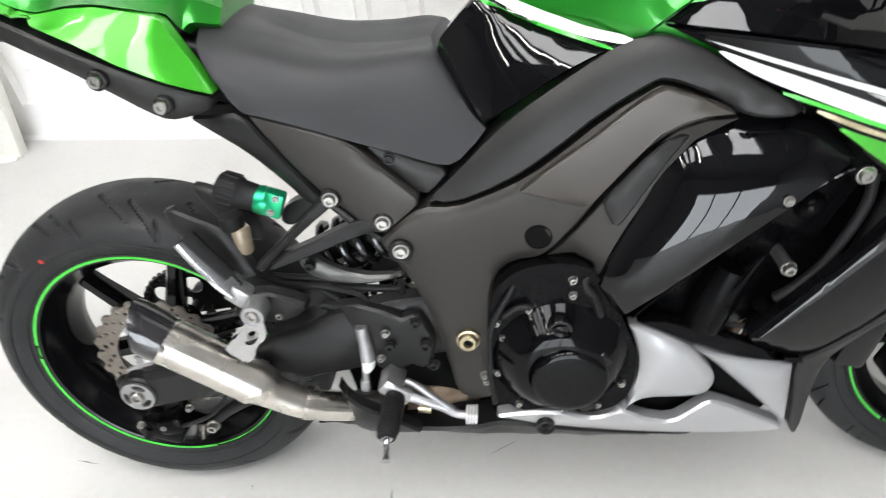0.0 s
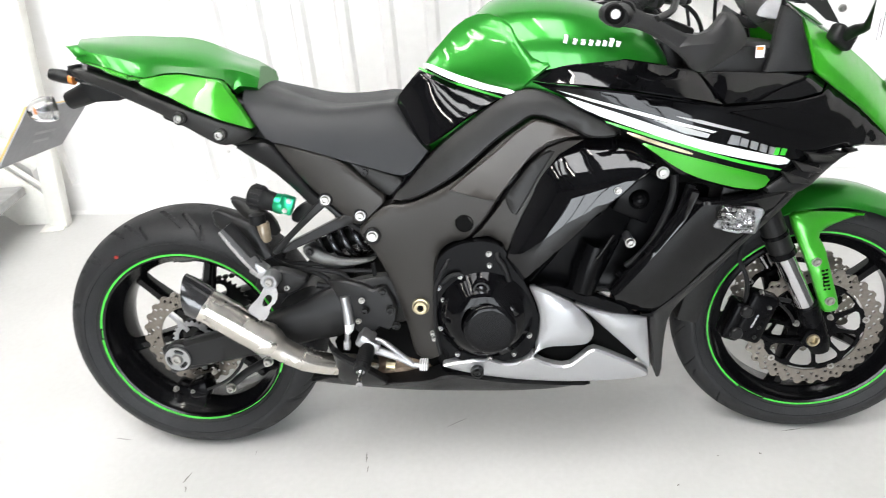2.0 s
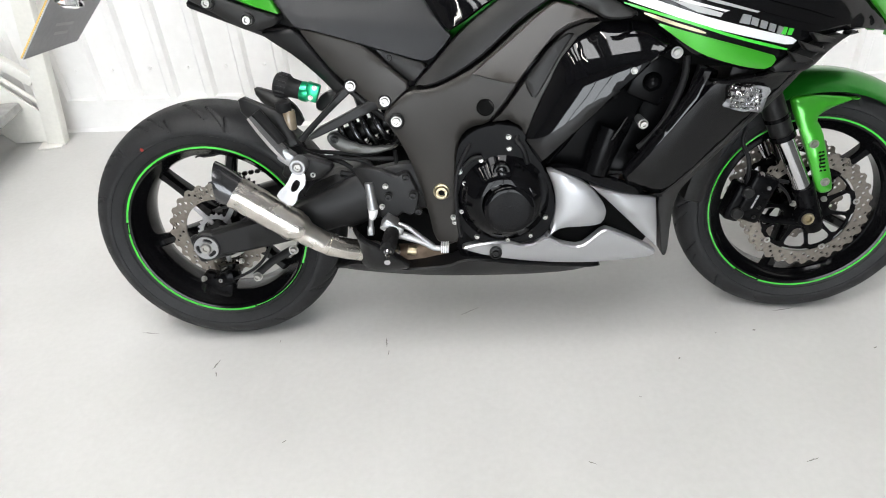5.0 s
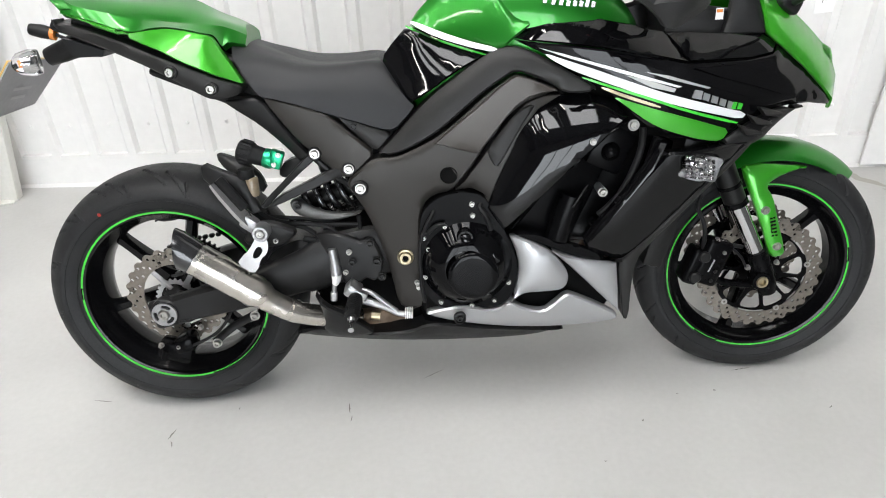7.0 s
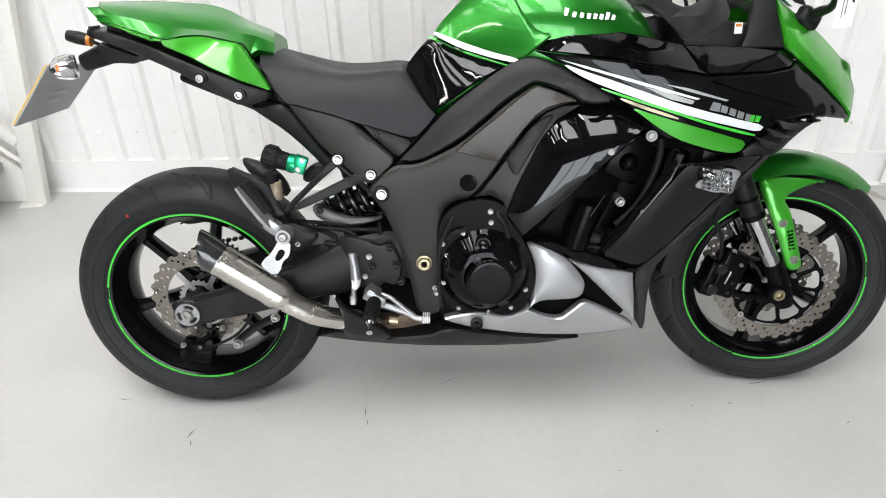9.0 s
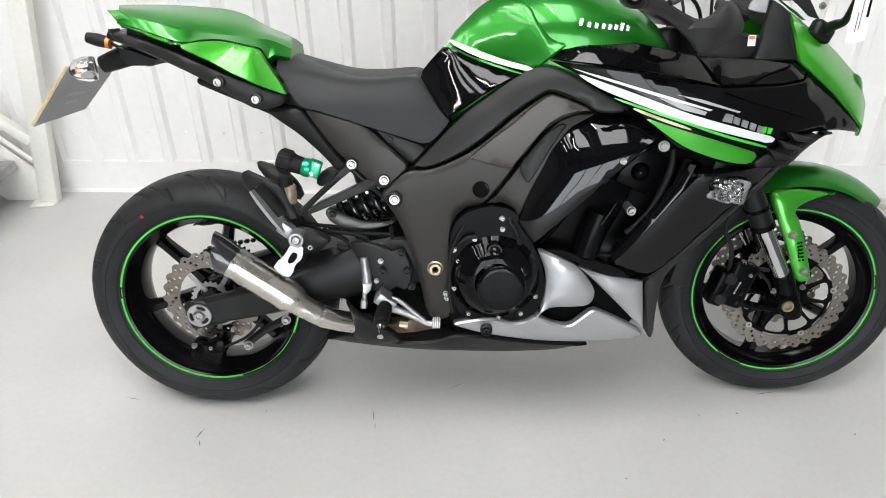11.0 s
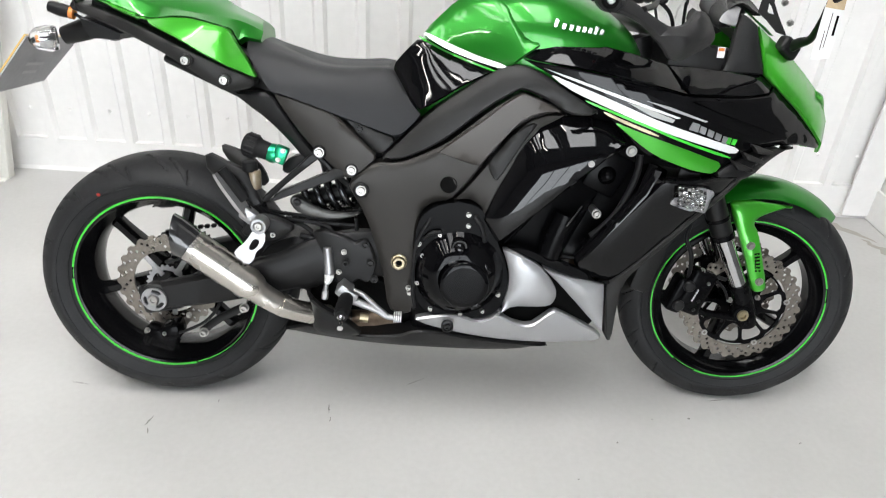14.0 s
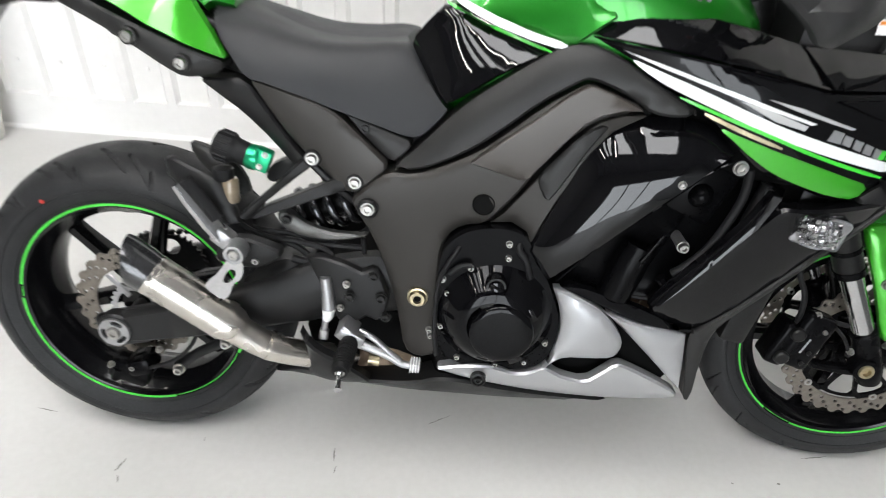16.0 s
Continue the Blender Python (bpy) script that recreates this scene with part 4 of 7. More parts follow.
tail = build_tail()


def number_plate():
    """Seen from its back edge: a pale plate with a yellow face turned away."""
    P = [Vector(p) for p in [(-0.945, -0.13, 0.905), (-0.96, 0.13, 0.885), (-1.061, 0.13, 0.777), (-1.049, -0.13, 0.778)]]
    n = (P[1] - P[0]).cross(P[3] - P[0]).normalized()
    for k, (mat, o) in enumerate(((M_PLATEGREY, 0.0), (M_YELLOW, 0.004))):
        bm = bmesh.new()
        for d in (0, 0.003):
            vs = [bm.verts.new(p + n * (o + d) * PLATE_SIDE) for p in P]
            bm.faces.new(vs)
        bm.faces.ensure_lookup_table()
        a, b = bm.faces[0].verts[:], bm.faces[1].verts[:]
        for i in range(4):
            bm.faces.new((a[i], a[(i + 1) % 4], b[(i + 1) % 4], b[i]))
        ob = part("plate_back" if k == 0 else "plate_face", bm, mat, plate_thing, flat=True)
    for f0, f1, g in ((0.30, 0.62, 0.45), (0.34, 0.58, 0.60)):
        bm = bmesh.new()
        q = lambda u, v: P[0] + (P[1] - P[0]) * u + (P[3] - P[0]) * v - n * 0.0006 * PLATE_SIDE
        bm.faces.new([bm.verts.new(q(u, v)) for u, v in ((f0, g), (f1, g), (f1, g + 0.05), (f0, g + 0.05))])
        part("print_bar", bm, M_FADED, plate_thing, flat=True)


PLATE_SIDE = 1
plate_thing = new("number_plate")
plate_thing.parent = bike
number_plate()


def tank_relief(p, w):
    """The knee cut-outs: the flanks draw in towards the seat, below the shoulder."""
    x, y, z = p
    k = math.exp(-((x - 0.02) / 0.10) ** 2) * math.exp(-((z - 0.90) / 0.05) ** 2)
    return Vector((0, -math.copysign(min(abs(y), 0.022 * k), y), 0))


def build_tank():
    e = new("fuel_tank")
    e.parent = bike
    loft("tank_shell", [(-0.168, 0.060, 0.80, 0.866, 2.3, 0.5), (-0.14, 0.082, 0.77, 0.895, 2.4, 0.45), (-0.10, 0.105, 0.74, 0.945, 2.5, 0.42), (-0.04, 0.128, 0.74, 0.998, 2.5, 0.42), (0.02, 0.150, 0.75, 1.052, 2.5, 0.45), (0.07, 0.164, 0.77, 1.068, 2.5, 0.45), (0.14, 0.172, 0.80, 1.068, 2.6, 0.45),
                        (0.21, 0.172, 0.83, 1.055, 2.7, 0.42), (0.28, 0.162, 0.86, 1.028, 2.8, 0.4), (0.345, 0.142, 0.88, 0.984, 2.6, 0.4), (0.372, 0.120, 0.89, 0.950, 2.4, 0.4)], M_GREEN, e, "candy green fuel tank", n=64, sub=6, relief=tank_relief)
    return e


tank = build_tank()


# ---- tank trims ----
def build_tank_trim():
    panel("tank_side", [(-0.175, -0.088, 0.876), (-0.142, -0.092, 0.914), (-0.113, -0.098, 0.942), (-0.059, -0.118, 0.922), (0.015, -0.145, 0.899), (0.073, -0.164, 0.887), (0.038, -0.166, 0.877), (-0.023, -0.165, 0.846), (-0.066, -0.164, 0.816), (-0.104, -0.16, 0.793), (-0.113, -0.158, 0.792), (-0.136, -0.135, 0.816), (-0.162, -0.105, 0.847)], M_BLACK, tank, "gloss black tank side panel", gap=0.0, cut=1, bulge=0.007, spread=0.03, thick=0.02, edge=0.004, step=0.014)
    SKIN["tank_side"] = LAST[0]
    panel("tank_flank", [(-0.116, -0.098, 0.944), (-0.084, -0.09, 0.975), (-0.034, -0.085, 1.024), (0.015, -0.1, 1.042), (0.061, -0.138, 1.025), (0.091, -0.16, 0.979), (0.115, -0.172, 0.947), (0.15, -0.178, 0.945), (0.103, -0.182, 0.913), (0.078, -0.17, 0.889), (0.014, -0.15, 0.902), (-0.06, -0.122, 0.925)], M_GREEN, tank, "candy green knee panel", gap=0.0, cut=1, bulge=0.010, spread=0.045, thick=0.03, edge=0.005, step=0.014)
    f = "tank_side"
    decal("silver_stripe", [(-0.11, 0.949), (-0.102, 0.954), (-0.047, 0.931), (0.015, 0.911), (0.073, 0.896), (0.066, 0.887), (0.013, 0.9), (-0.054, 0.92)], f, M_WHITE, tank, "silver pinstripe", 0.0045)
    decal("lime_stripe", [(-0.119, 0.942), (-0.115, 0.945), (-0.054, 0.916), (0.009, 0.895), (0.05, 0.884), (0.045, 0.882), (0.006, 0.892), (-0.057, 0.912)], f, M_STRIPE, tank, "thin lime pinstripe", 0.003)
    bar = [(0.168, -0.181, 0.985), (0.185, -0.181, 0.981), (0.201, -0.181, 0.979), (0.216, -0.181, 0.977), (0.229, -0.181, 0.976), (0.241, -0.181, 0.975), (0.253, -0.181, 0.974), (0.265, -0.181, 0.973)]
    for i, p in enumerate(bar):
        part("badge_bar", box(0.0095, 0.004, 0.017 if i in (0, 6) else 0.012, pose(p[0], p[1] + 0.014 - 0.002 * abs(i - 3), p[2] + (0.002 if i in (0, 6) else 0), 8, 12, 0), 0.0012), M_CHROME, tank, "raised chrome badge letter block")


build_tank_trim()


# ---- fairing ----
def build_fairing():
    e = new("fairing")
    e.parent = bike
    # flat black sheet that stands in for the shade within the fairing
    panel("fairing_shade_sheet", [(0.125, -0.14, 0.893), (0.218, -0.15, 0.885), (0.342, -0.16, 0.869), (0.467, -0.17, 0.847), (0.632, -0.14, 0.847), (0.777, -0.08, 0.789), (0.786, -0.08, 0.742), (0.667, -0.13, 0.738), (0.557, -0.16, 0.678), (0.434, -0.17, 0.693), (0.349, -0.17, 0.7), (0.263, -0.165, 0.737), (0.223, -0.16, 0.785), (0.17, -0.15, 0.848)], M_INK_SHADE, e, "added black sheet as the shade inside the fairing", gap=0.0, cut=0, thick=0.01, edge=0.002, step=0.03, mirror=True)
    panel("top_shelf", [(0.101, -0.178, 0.914), (0.128, -0.168, 0.933), (0.172, -0.163, 0.95), (0.223, -0.163, 0.949), (0.285, -0.165, 0.943), (0.345, -0.172, 0.931), (0.412, -0.18, 0.914), (0.431, -0.208, 0.886), (0.45, -0.234, 0.859), (0.382, -0.23, 0.873), (0.299, -0.222, 0.889), (0.205, -0.207, 0.902), (0.136, -0.19, 0.909)], M_BLACK, e, "gloss black top shelf of the fairing", gap=0.0, cut=0, bulge=0.005, thick=0.02, edge=0.003, step=0.014, mirror=True)
    panel("brow_panel", [(0.414, -0.18, 0.914), (0.468, -0.18, 0.911), (0.544, -0.177, 0.905), (0.627, -0.162, 0.899), (0.668, -0.146, 0.881), (0.648, -0.172, 0.862), (0.592, -0.197, 0.856), (0.521, -0.218, 0.858), (0.452, -0.234, 0.859), (0.434, -0.208, 0.886)], M_BLACK, e, "gloss black brow panel", gap=0.0, cut=0, bulge=0.004, thick=0.02, edge=0.003, step=0.014, mirror=True)
    up = panel("upper_panel", [(0.103, -0.181, 0.912), (0.136, -0.19, 0.907), (0.205, -0.207, 0.9), (0.299, -0.222, 0.887), (0.382, -0.23, 0.871), (0.45, -0.234, 0.857), (0.522, -0.218, 0.856), (0.593, -0.197, 0.854), (0.651, -0.172, 0.859), (0.672, -0.146, 0.879), (0.752, -0.115, 0.829), (0.834, -0.075, 0.764), (0.859, -0.06, 0.737), (0.851, -0.062, 0.725), (0.78, -0.105, 0.74), (0.714, -0.14, 0.744), (0.655, -0.17, 0.74), (0.595, -0.195, 0.717), (0.543, -0.212, 0.685), (0.486, -0.222, 0.692), (0.425, -0.226, 0.713), (0.381, -0.225, 0.728), (0.334, -0.222, 0.768), (0.286, -0.215, 0.81), (0.215, -0.203, 0.856), (0.155, -0.19, 0.887)], M_FAIRING, e,
               "gloss black upper fairing panel", gap=0.0004, cut=0, bulge=0.012, thick=0.02, edge=0.004, step=0.014, mirror=True)
    SKIN["up"] = LAST[0]
    decal("white_stripe", [(0.16, 0.886), (0.203, 0.871), (0.264, 0.851), (0.326, 0.828), (0.389, 0.805), (0.453, 0.786), (0.529, 0.764), (0.597, 0.745), (0.584, 0.732), (0.519, 0.75), (0.455, 0.767), (0.391, 0.786), (0.328, 0.809), (0.266, 0.831), (0.216, 0.851), (0.179, 0.871)], "up", M_WHITE, up, "broad white stripe", 0.0022)
    decal("white_line", [(0.149, 0.896), (0.203, 0.882), (0.326, 0.846), (0.439, 0.812), (0.431, 0.81), (0.324, 0.84), (0.203, 0.877)], "up", M_WHITE, up, "thin white line", 0.0022, cut=0)
    decal("grey_stripe", [(0.324, 0.838), (0.364, 0.829), (0.427, 0.808), (0.423, 0.801), (0.378, 0.812)], "up", M_FADED, up, "soft grey stripe", 0.0022, cut=0)
    decal("white_line", [(0.362, 0.844), (0.412, 0.834), (0.501, 0.806), (0.495, 0.804), (0.407, 0.829)], "up", M_FADED, up, "thin grey line", 0.0022, cut=0)
    decal("lime_stripe", [(0.239, 0.837), (0.303, 0.816), (0.379, 0.792), (0.455, 0.764), (0.577, 0.728), (0.573, 0.723), (0.456, 0.758), (0.379, 0.786), (0.304, 0.81), (0.241, 0.832)], "up", M_STRIPE, up, "thin lime stripe", 0.0024)
    decal("green_flash", [(0.301, 0.796), (0.343, 0.782), (0.394, 0.766), (0.457, 0.747), (0.509, 0.73), (0.559, 0.713), (0.542, 0.689), (0.501, 0.695), (0.449, 0.71), (0.398, 0.729), (0.358, 0.754), (0.329, 0.776)], "up", M_BRIGHT, up, "lime green lower flash", 0.0024)
    decal("gold_print", [(0.281, 0.816), (0.329, 0.798), (0.399, 0.774), (0.398, 0.769), (0.327, 0.792), (0.279, 0.811)], "up", M_BRASS, up, "small gold print", 0.0030)
    decal("letter_block", [(0.467, 0.804), (0.484, 0.8), (0.482, 0.783), (0.461, 0.788)], "up", M_SILVER, up, "silver letter block", 0.0034, cut=0)
    for k in range(4):
        decal("letter_block", [(p[0] + 0.0195 * k, p[1] - 0.0072 * k) for p in [(0.487, 0.797), (0.501, 0.792), (0.499, 0.778), (0.485, 0.783)]], "up", M_SILVER, up, "silver letter block", 0.0034, cut=0)
    decal("letter_block", [(0.558, 0.772), (0.567, 0.77), (0.564, 0.756), (0.553, 0.759)], "up", M_STRIPE, up, "lime letter block", 0.0036, cut=0)
    decal("letter_block", [(0.571, 0.769), (0.582, 0.766), (0.578, 0.754), (0.568, 0.756)], "up", M_STRIPE, up, "lime letter block", 0.0036, cut=0)
    decal("crease_blade", [(0.463, 0.847), (0.554, 0.847), (0.633, 0.826), (0.726, 0.778), (0.689, 0.773), (0.611, 0.799), (0.523, 0.825)], "up", M_FAIRING, up, "raised gloss black blade", 0.006, cut=0)
    decal("crease_blade", [(0.303, 0.88), (0.395, 0.864), (0.483, 0.836), (0.612, 0.792), (0.671, 0.77), (0.641, 0.765), (0.55, 0.792), (0.423, 0.832)], "up", M_FAIRING, up, "raised gloss black blade", 0.004, cut=0)
    # louvres behind the nose
    panel("louvre_panel", [(0.661, -0.182, 0.742), (0.715, -0.152, 0.744), (0.769, -0.125, 0.742), (0.724, -0.15, 0.733), (0.674, -0.18, 0.71), (0.634, -0.205, 0.683), (0.587, -0.215, 0.67), (0.534, -0.222, 0.685), (0.582, -0.21, 0.715)], M_SATIN, e, "black louvred vent panel", cut=1, bulge=0.008, spread=0.02, thick=0.03, mirror=True)
    for fin in ([(0.595, -0.216, 0.742), (0.658, -0.196, 0.72), (0.657, -0.196, 0.711), (0.611, -0.216, 0.722)], [(0.574, -0.222, 0.723), (0.634, -0.208, 0.703), (0.631, -0.208, 0.694), (0.589, -0.222, 0.701)], [(0.619, -0.206, 0.757), (0.685, -0.181, 0.737), (0.681, -0.181, 0.728), (0.634, -0.206, 0.737)]):
        panel("louvre", fin, M_SATIN_GREY, e, "", cut=0, gap=0.0, bulge=0.001, thick=0.018, edge=0.002, step=0.012, mirror=True)
    # side shroud over the air ducts
    panel("side_shroud", [(0.042, -0.204, 0.561), (0.059, -0.205, 0.533), (0.08, -0.207, 0.503), (0.136, -0.222, 0.562), (0.218, -0.232, 0.644), (0.276, -0.232, 0.695), (0.33, -0.226, 0.744), (0.348, -0.214, 0.753), (0.303, -0.194, 0.789), (0.255, -0.184, 0.797), (0.218, -0.178, 0.794), (0.194, -0.176, 0.794), (0.163, -0.178, 0.78), (0.138, -0.183, 0.76), (0.117, -0.189, 0.727), (0.096, -0.195, 0.679), (0.072, -0.2, 0.628), (0.053, -0.203, 0.585)], M_BLACK, e,
          "gloss black side shroud", gap=0.0004, cut=0, bulge=0.016, thick=0.03, edge=0.005, step=0.014, mirror=True, power=0.9)
    panel("shroud_edge", [(0.084, -0.206, 0.498), (0.107, -0.216, 0.532), (0.15, -0.224, 0.588), (0.198, -0.228, 0.644), (0.243, -0.23, 0.686), (0.294, -0.23, 0.723), (0.335, -0.227, 0.747), (0.345, -0.22, 0.742), (0.295, -0.214, 0.708), (0.236, -0.21, 0.66), (0.175, -0.206, 0.597), (0.118, -0.2, 0.52)], M_ENAMEL, e, "black folded shroud edge", cut=1, bulge=0.0, thick=0.012, edge=0.002, mirror=True)
    # dark duct behind it
    panel("duct_panel", [(0.097, -0.15, 0.476), (0.187, -0.15, 0.559), (0.31, -0.15, 0.682), (0.37, -0.155, 0.723), (0.423, -0.16, 0.698), (0.479, -0.16, 0.671), (0.375, -0.155, 0.532), (0.288, -0.15, 0.451), (0.193, -0.15, 0.444)], M_ENGINE, e, "black duct behind the fairing", cut=1, bulge=-0.01, thick=0.02)
    part("coolant_hose", tube([(0.38, -0.19, 0.72), (0.378, -0.195, 0.68), (0.365, -0.195, 0.634), (0.34, -0.195, 0.58), (0.308, -0.195, 0.543), (0.293, -0.19, 0.528)], 0.0075, 12), M_RUBBER, e)
    part("coolant_pipe", tube([(0.417, -0.18, 0.696), (0.403, -0.18, 0.643), (0.391, -0.18, 0.596)], 0.010, 12), M_RUBBER, e)
    part("pipe_sleeve", tube([(0.42, -0.19, 0.689), (0.415, -0.19, 0.663), (0.41, -0.19, 0.636)], 0.006, 12), M_ALU, e)
    part("coil_cover", box(0.085, 0.02, 0.10, pose(*(0.32, -0.165, 0.672), 0, 25, 0), 0.01, 2), M_ENGINE, e)
    part("thermostat", lathe([(0, -0.024), (0.010, -0.022), (0.018, -0.014), (0.023, 0.0), (0.024, 0.02)], 20, pose(*(0.317, -0.17, 0.667))), M_ENGINE, e)
    can = part("canister", tube([(0.204, -0.172, 0.47), (0.218, -0.172, 0.521), (0.235, -0.172, 0.573)], [0.030, 0.032, 0.030], 24, 4), M_ENGINE, e, "black canister in the duct")
    part("canister_band", tube([(0.216, -0.172, 0.516), (0.218, -0.172, 0.523)], 0.0335, 24, 1), M_ENGINE, can)
    part("canister_fin", tube([(0.232, -0.205, 0.552), (0.245, -0.2, 0.569), (0.266, -0.19, 0.597)], [0.005, 0.004, 0.003], 8, 2), M_ENGINE, can)
    part("bracket_arm", tube([(0.218, -0.175, 0.511), (0.235, -0.178, 0.547), (0.267, -0.178, 0.584)], 0.006, 8), M_ENGINE, e)
    part("bracket_arm", tube([(0.2, -0.172, 0.555), (0.236, -0.176, 0.546), (0.251, -0.176, 0.551)], 0.004, 8), M_ENGINE, e)
    part("spark_hose", tube([(0.188, -0.17, 0.474), (0.242, -0.172, 0.467), (0.282, -0.172, 0.467), (0.294, -0.17, 0.495)], 0.0035, 8), M_RUBBER, e)
    part("hose_union", tube([(0.277, -0.18, 0.513), (0.292, -0.18, 0.496)], 0.010, 10, 1), M_ENGINE, e)
    a = (0.347, -0.228, 0.736)
    bolt(e, a[0], a[1] - 0.004, a[2], 0.0095, head=0.006)
    a = (0.298, -0.2, 0.583)
    bolt(e, a[0], a[1], a[2], 0.0085, head=0.009)
    part("bolt_spacer", tube([(a[0], a[1] + 0.003, a[2]), (a[0], a[1] + 0.05, a[2])], 0.009, 12, 1), M_ALU, e)
    a = (0.263, -0.236, 0.705)
    bolt(e, a[0], a[1], a[2], 0.0055, head=0.004)
    # lower wing
    low = panel("lower_panel", [(0.254, -0.196, 0.453), (0.286, -0.205, 0.494), (0.341, -0.218, 0.567), (0.395, -0.228, 0.637), (0.425, -0.232, 0.677), (0.449, -0.236, 0.675), (0.501, -0.236, 0.678), (0.561, -0.226, 0.686), (0.62, -0.208, 0.694), (0.584, -0.206, 0.647), (0.531, -0.206, 0.59), (0.468, -0.204, 0.521), (0.411, -0.198, 0.456), (0.385, -0.19, 0.417), (0.357, -0.188, 0.412), (0.323, -0.188, 0.416)], M_RIM, e,
                "gloss black lower fairing wing", cut=1, bulge=0.007, spread=0.04, thick=0.03, edge=0.005, step=0.018, mirror=True)
    panel("wing_edge", [(0.256, -0.217, 0.476), (0.292, -0.222, 0.525), (0.337, -0.23, 0.585), (0.378, -0.239, 0.648), (0.393, -0.245, 0.684), (0.398, -0.248, 0.703), (0.414, -0.253, 0.7), (0.41, -0.249, 0.685), (0.394, -0.243, 0.641), (0.352, -0.234, 0.579), (0.308, -0.227, 0.52), (0.273, -0.222, 0.477)], M_BLACK, e, "gloss black bevelled leading edge", cut=0, gap=0.0, bulge=0.0, thick=0.02, edge=0.002, step=0.012, mirror=True)
    panel("keel_panel", [(0.087, -0.2, 0.497), (0.136, -0.198, 0.495), (0.204, -0.196, 0.47), (0.265, -0.196, 0.451), (0.325, -0.192, 0.418), (0.363, -0.19, 0.414), (0.351, -0.196, 0.411), (0.293, -0.2, 0.416), (0.238, -0.202, 0.432), (0.17, -0.202, 0.462)], M_BLACK, e, "gloss black lower lip", cut=1, bulge=0.008, spread=0.012, thick=0.02, edge=0.003, mirror=True)
    panel("fairing_fin", [(0.666, -0.19, 0.729), (0.623, -0.208, 0.69), (0.585, -0.21, 0.642), (0.531, -0.209, 0.586), (0.47, -0.207, 0.517), (0.41, -0.201, 0.45), (0.387, -0.194, 0.411), (0.381, -0.19, 0.343), (0.381, -0.188, 0.255), (0.365, -0.188, 0.252), (0.355, -0.19, 0.328), (0.344, -0.192, 0.409), (0.358, -0.197, 0.423), (0.402, -0.206, 0.468), (0.461, -0.212, 0.533), (0.522, -0.214, 0.601), (0.576, -0.214, 0.657), (0.614, -0.212, 0.7), (0.648, -0.196, 0.73)], M_SATIN_GREY, e,
          "matt charcoal front edge trim", cut=1, bulge=0.004, spread=0.01, thick=0.05, edge=0.003, step=0.02, mirror=True)
    ind = panel("indicator_lens", [(0.447, -0.246, 0.665), (0.466, -0.248, 0.673), (0.511, -0.246, 0.665), (0.55, -0.236, 0.655), (0.541, -0.238, 0.637), (0.52, -0.24, 0.617), (0.503, -0.24, 0.605), (0.476, -0.242, 0.612), (0.459, -0.242, 0.618)], M_GLASS, e, "clear faceted front indicator lens", cut=1, bulge=0.012, spread=0.01, thick=0.012, edge=0.004, step=0.012, mirror=True)
    ref = bmesh.new()
    c = (0.496, -0.236, 0.637)
    for i in range(7):
        for j in range(5):
            add_box(ref, 0.0075, 0.004, 0.0075, pose(c[0] + (i - 3) * 0.0088 - j * 0.001, c[1] + 0.002 * random.random(), c[2] + (j - 2) * 0.0088 - (i - 3) * 0.0016, random.uniform(-25, 25), random.uniform(-25, 25), random.uniform(-25, 25)), 0.001)
    part("reflector", ref, M_CHROME, ind, "bright faceted reflector", flat=True)
    part("reflector_tray", box(0.085, 0.006, 0.052, pose(c[0], c[1] + 0.008, c[2], 0, 12, 0), 0.006, 2), M_ALU, ind)
    return e


fairing = build_fairing()


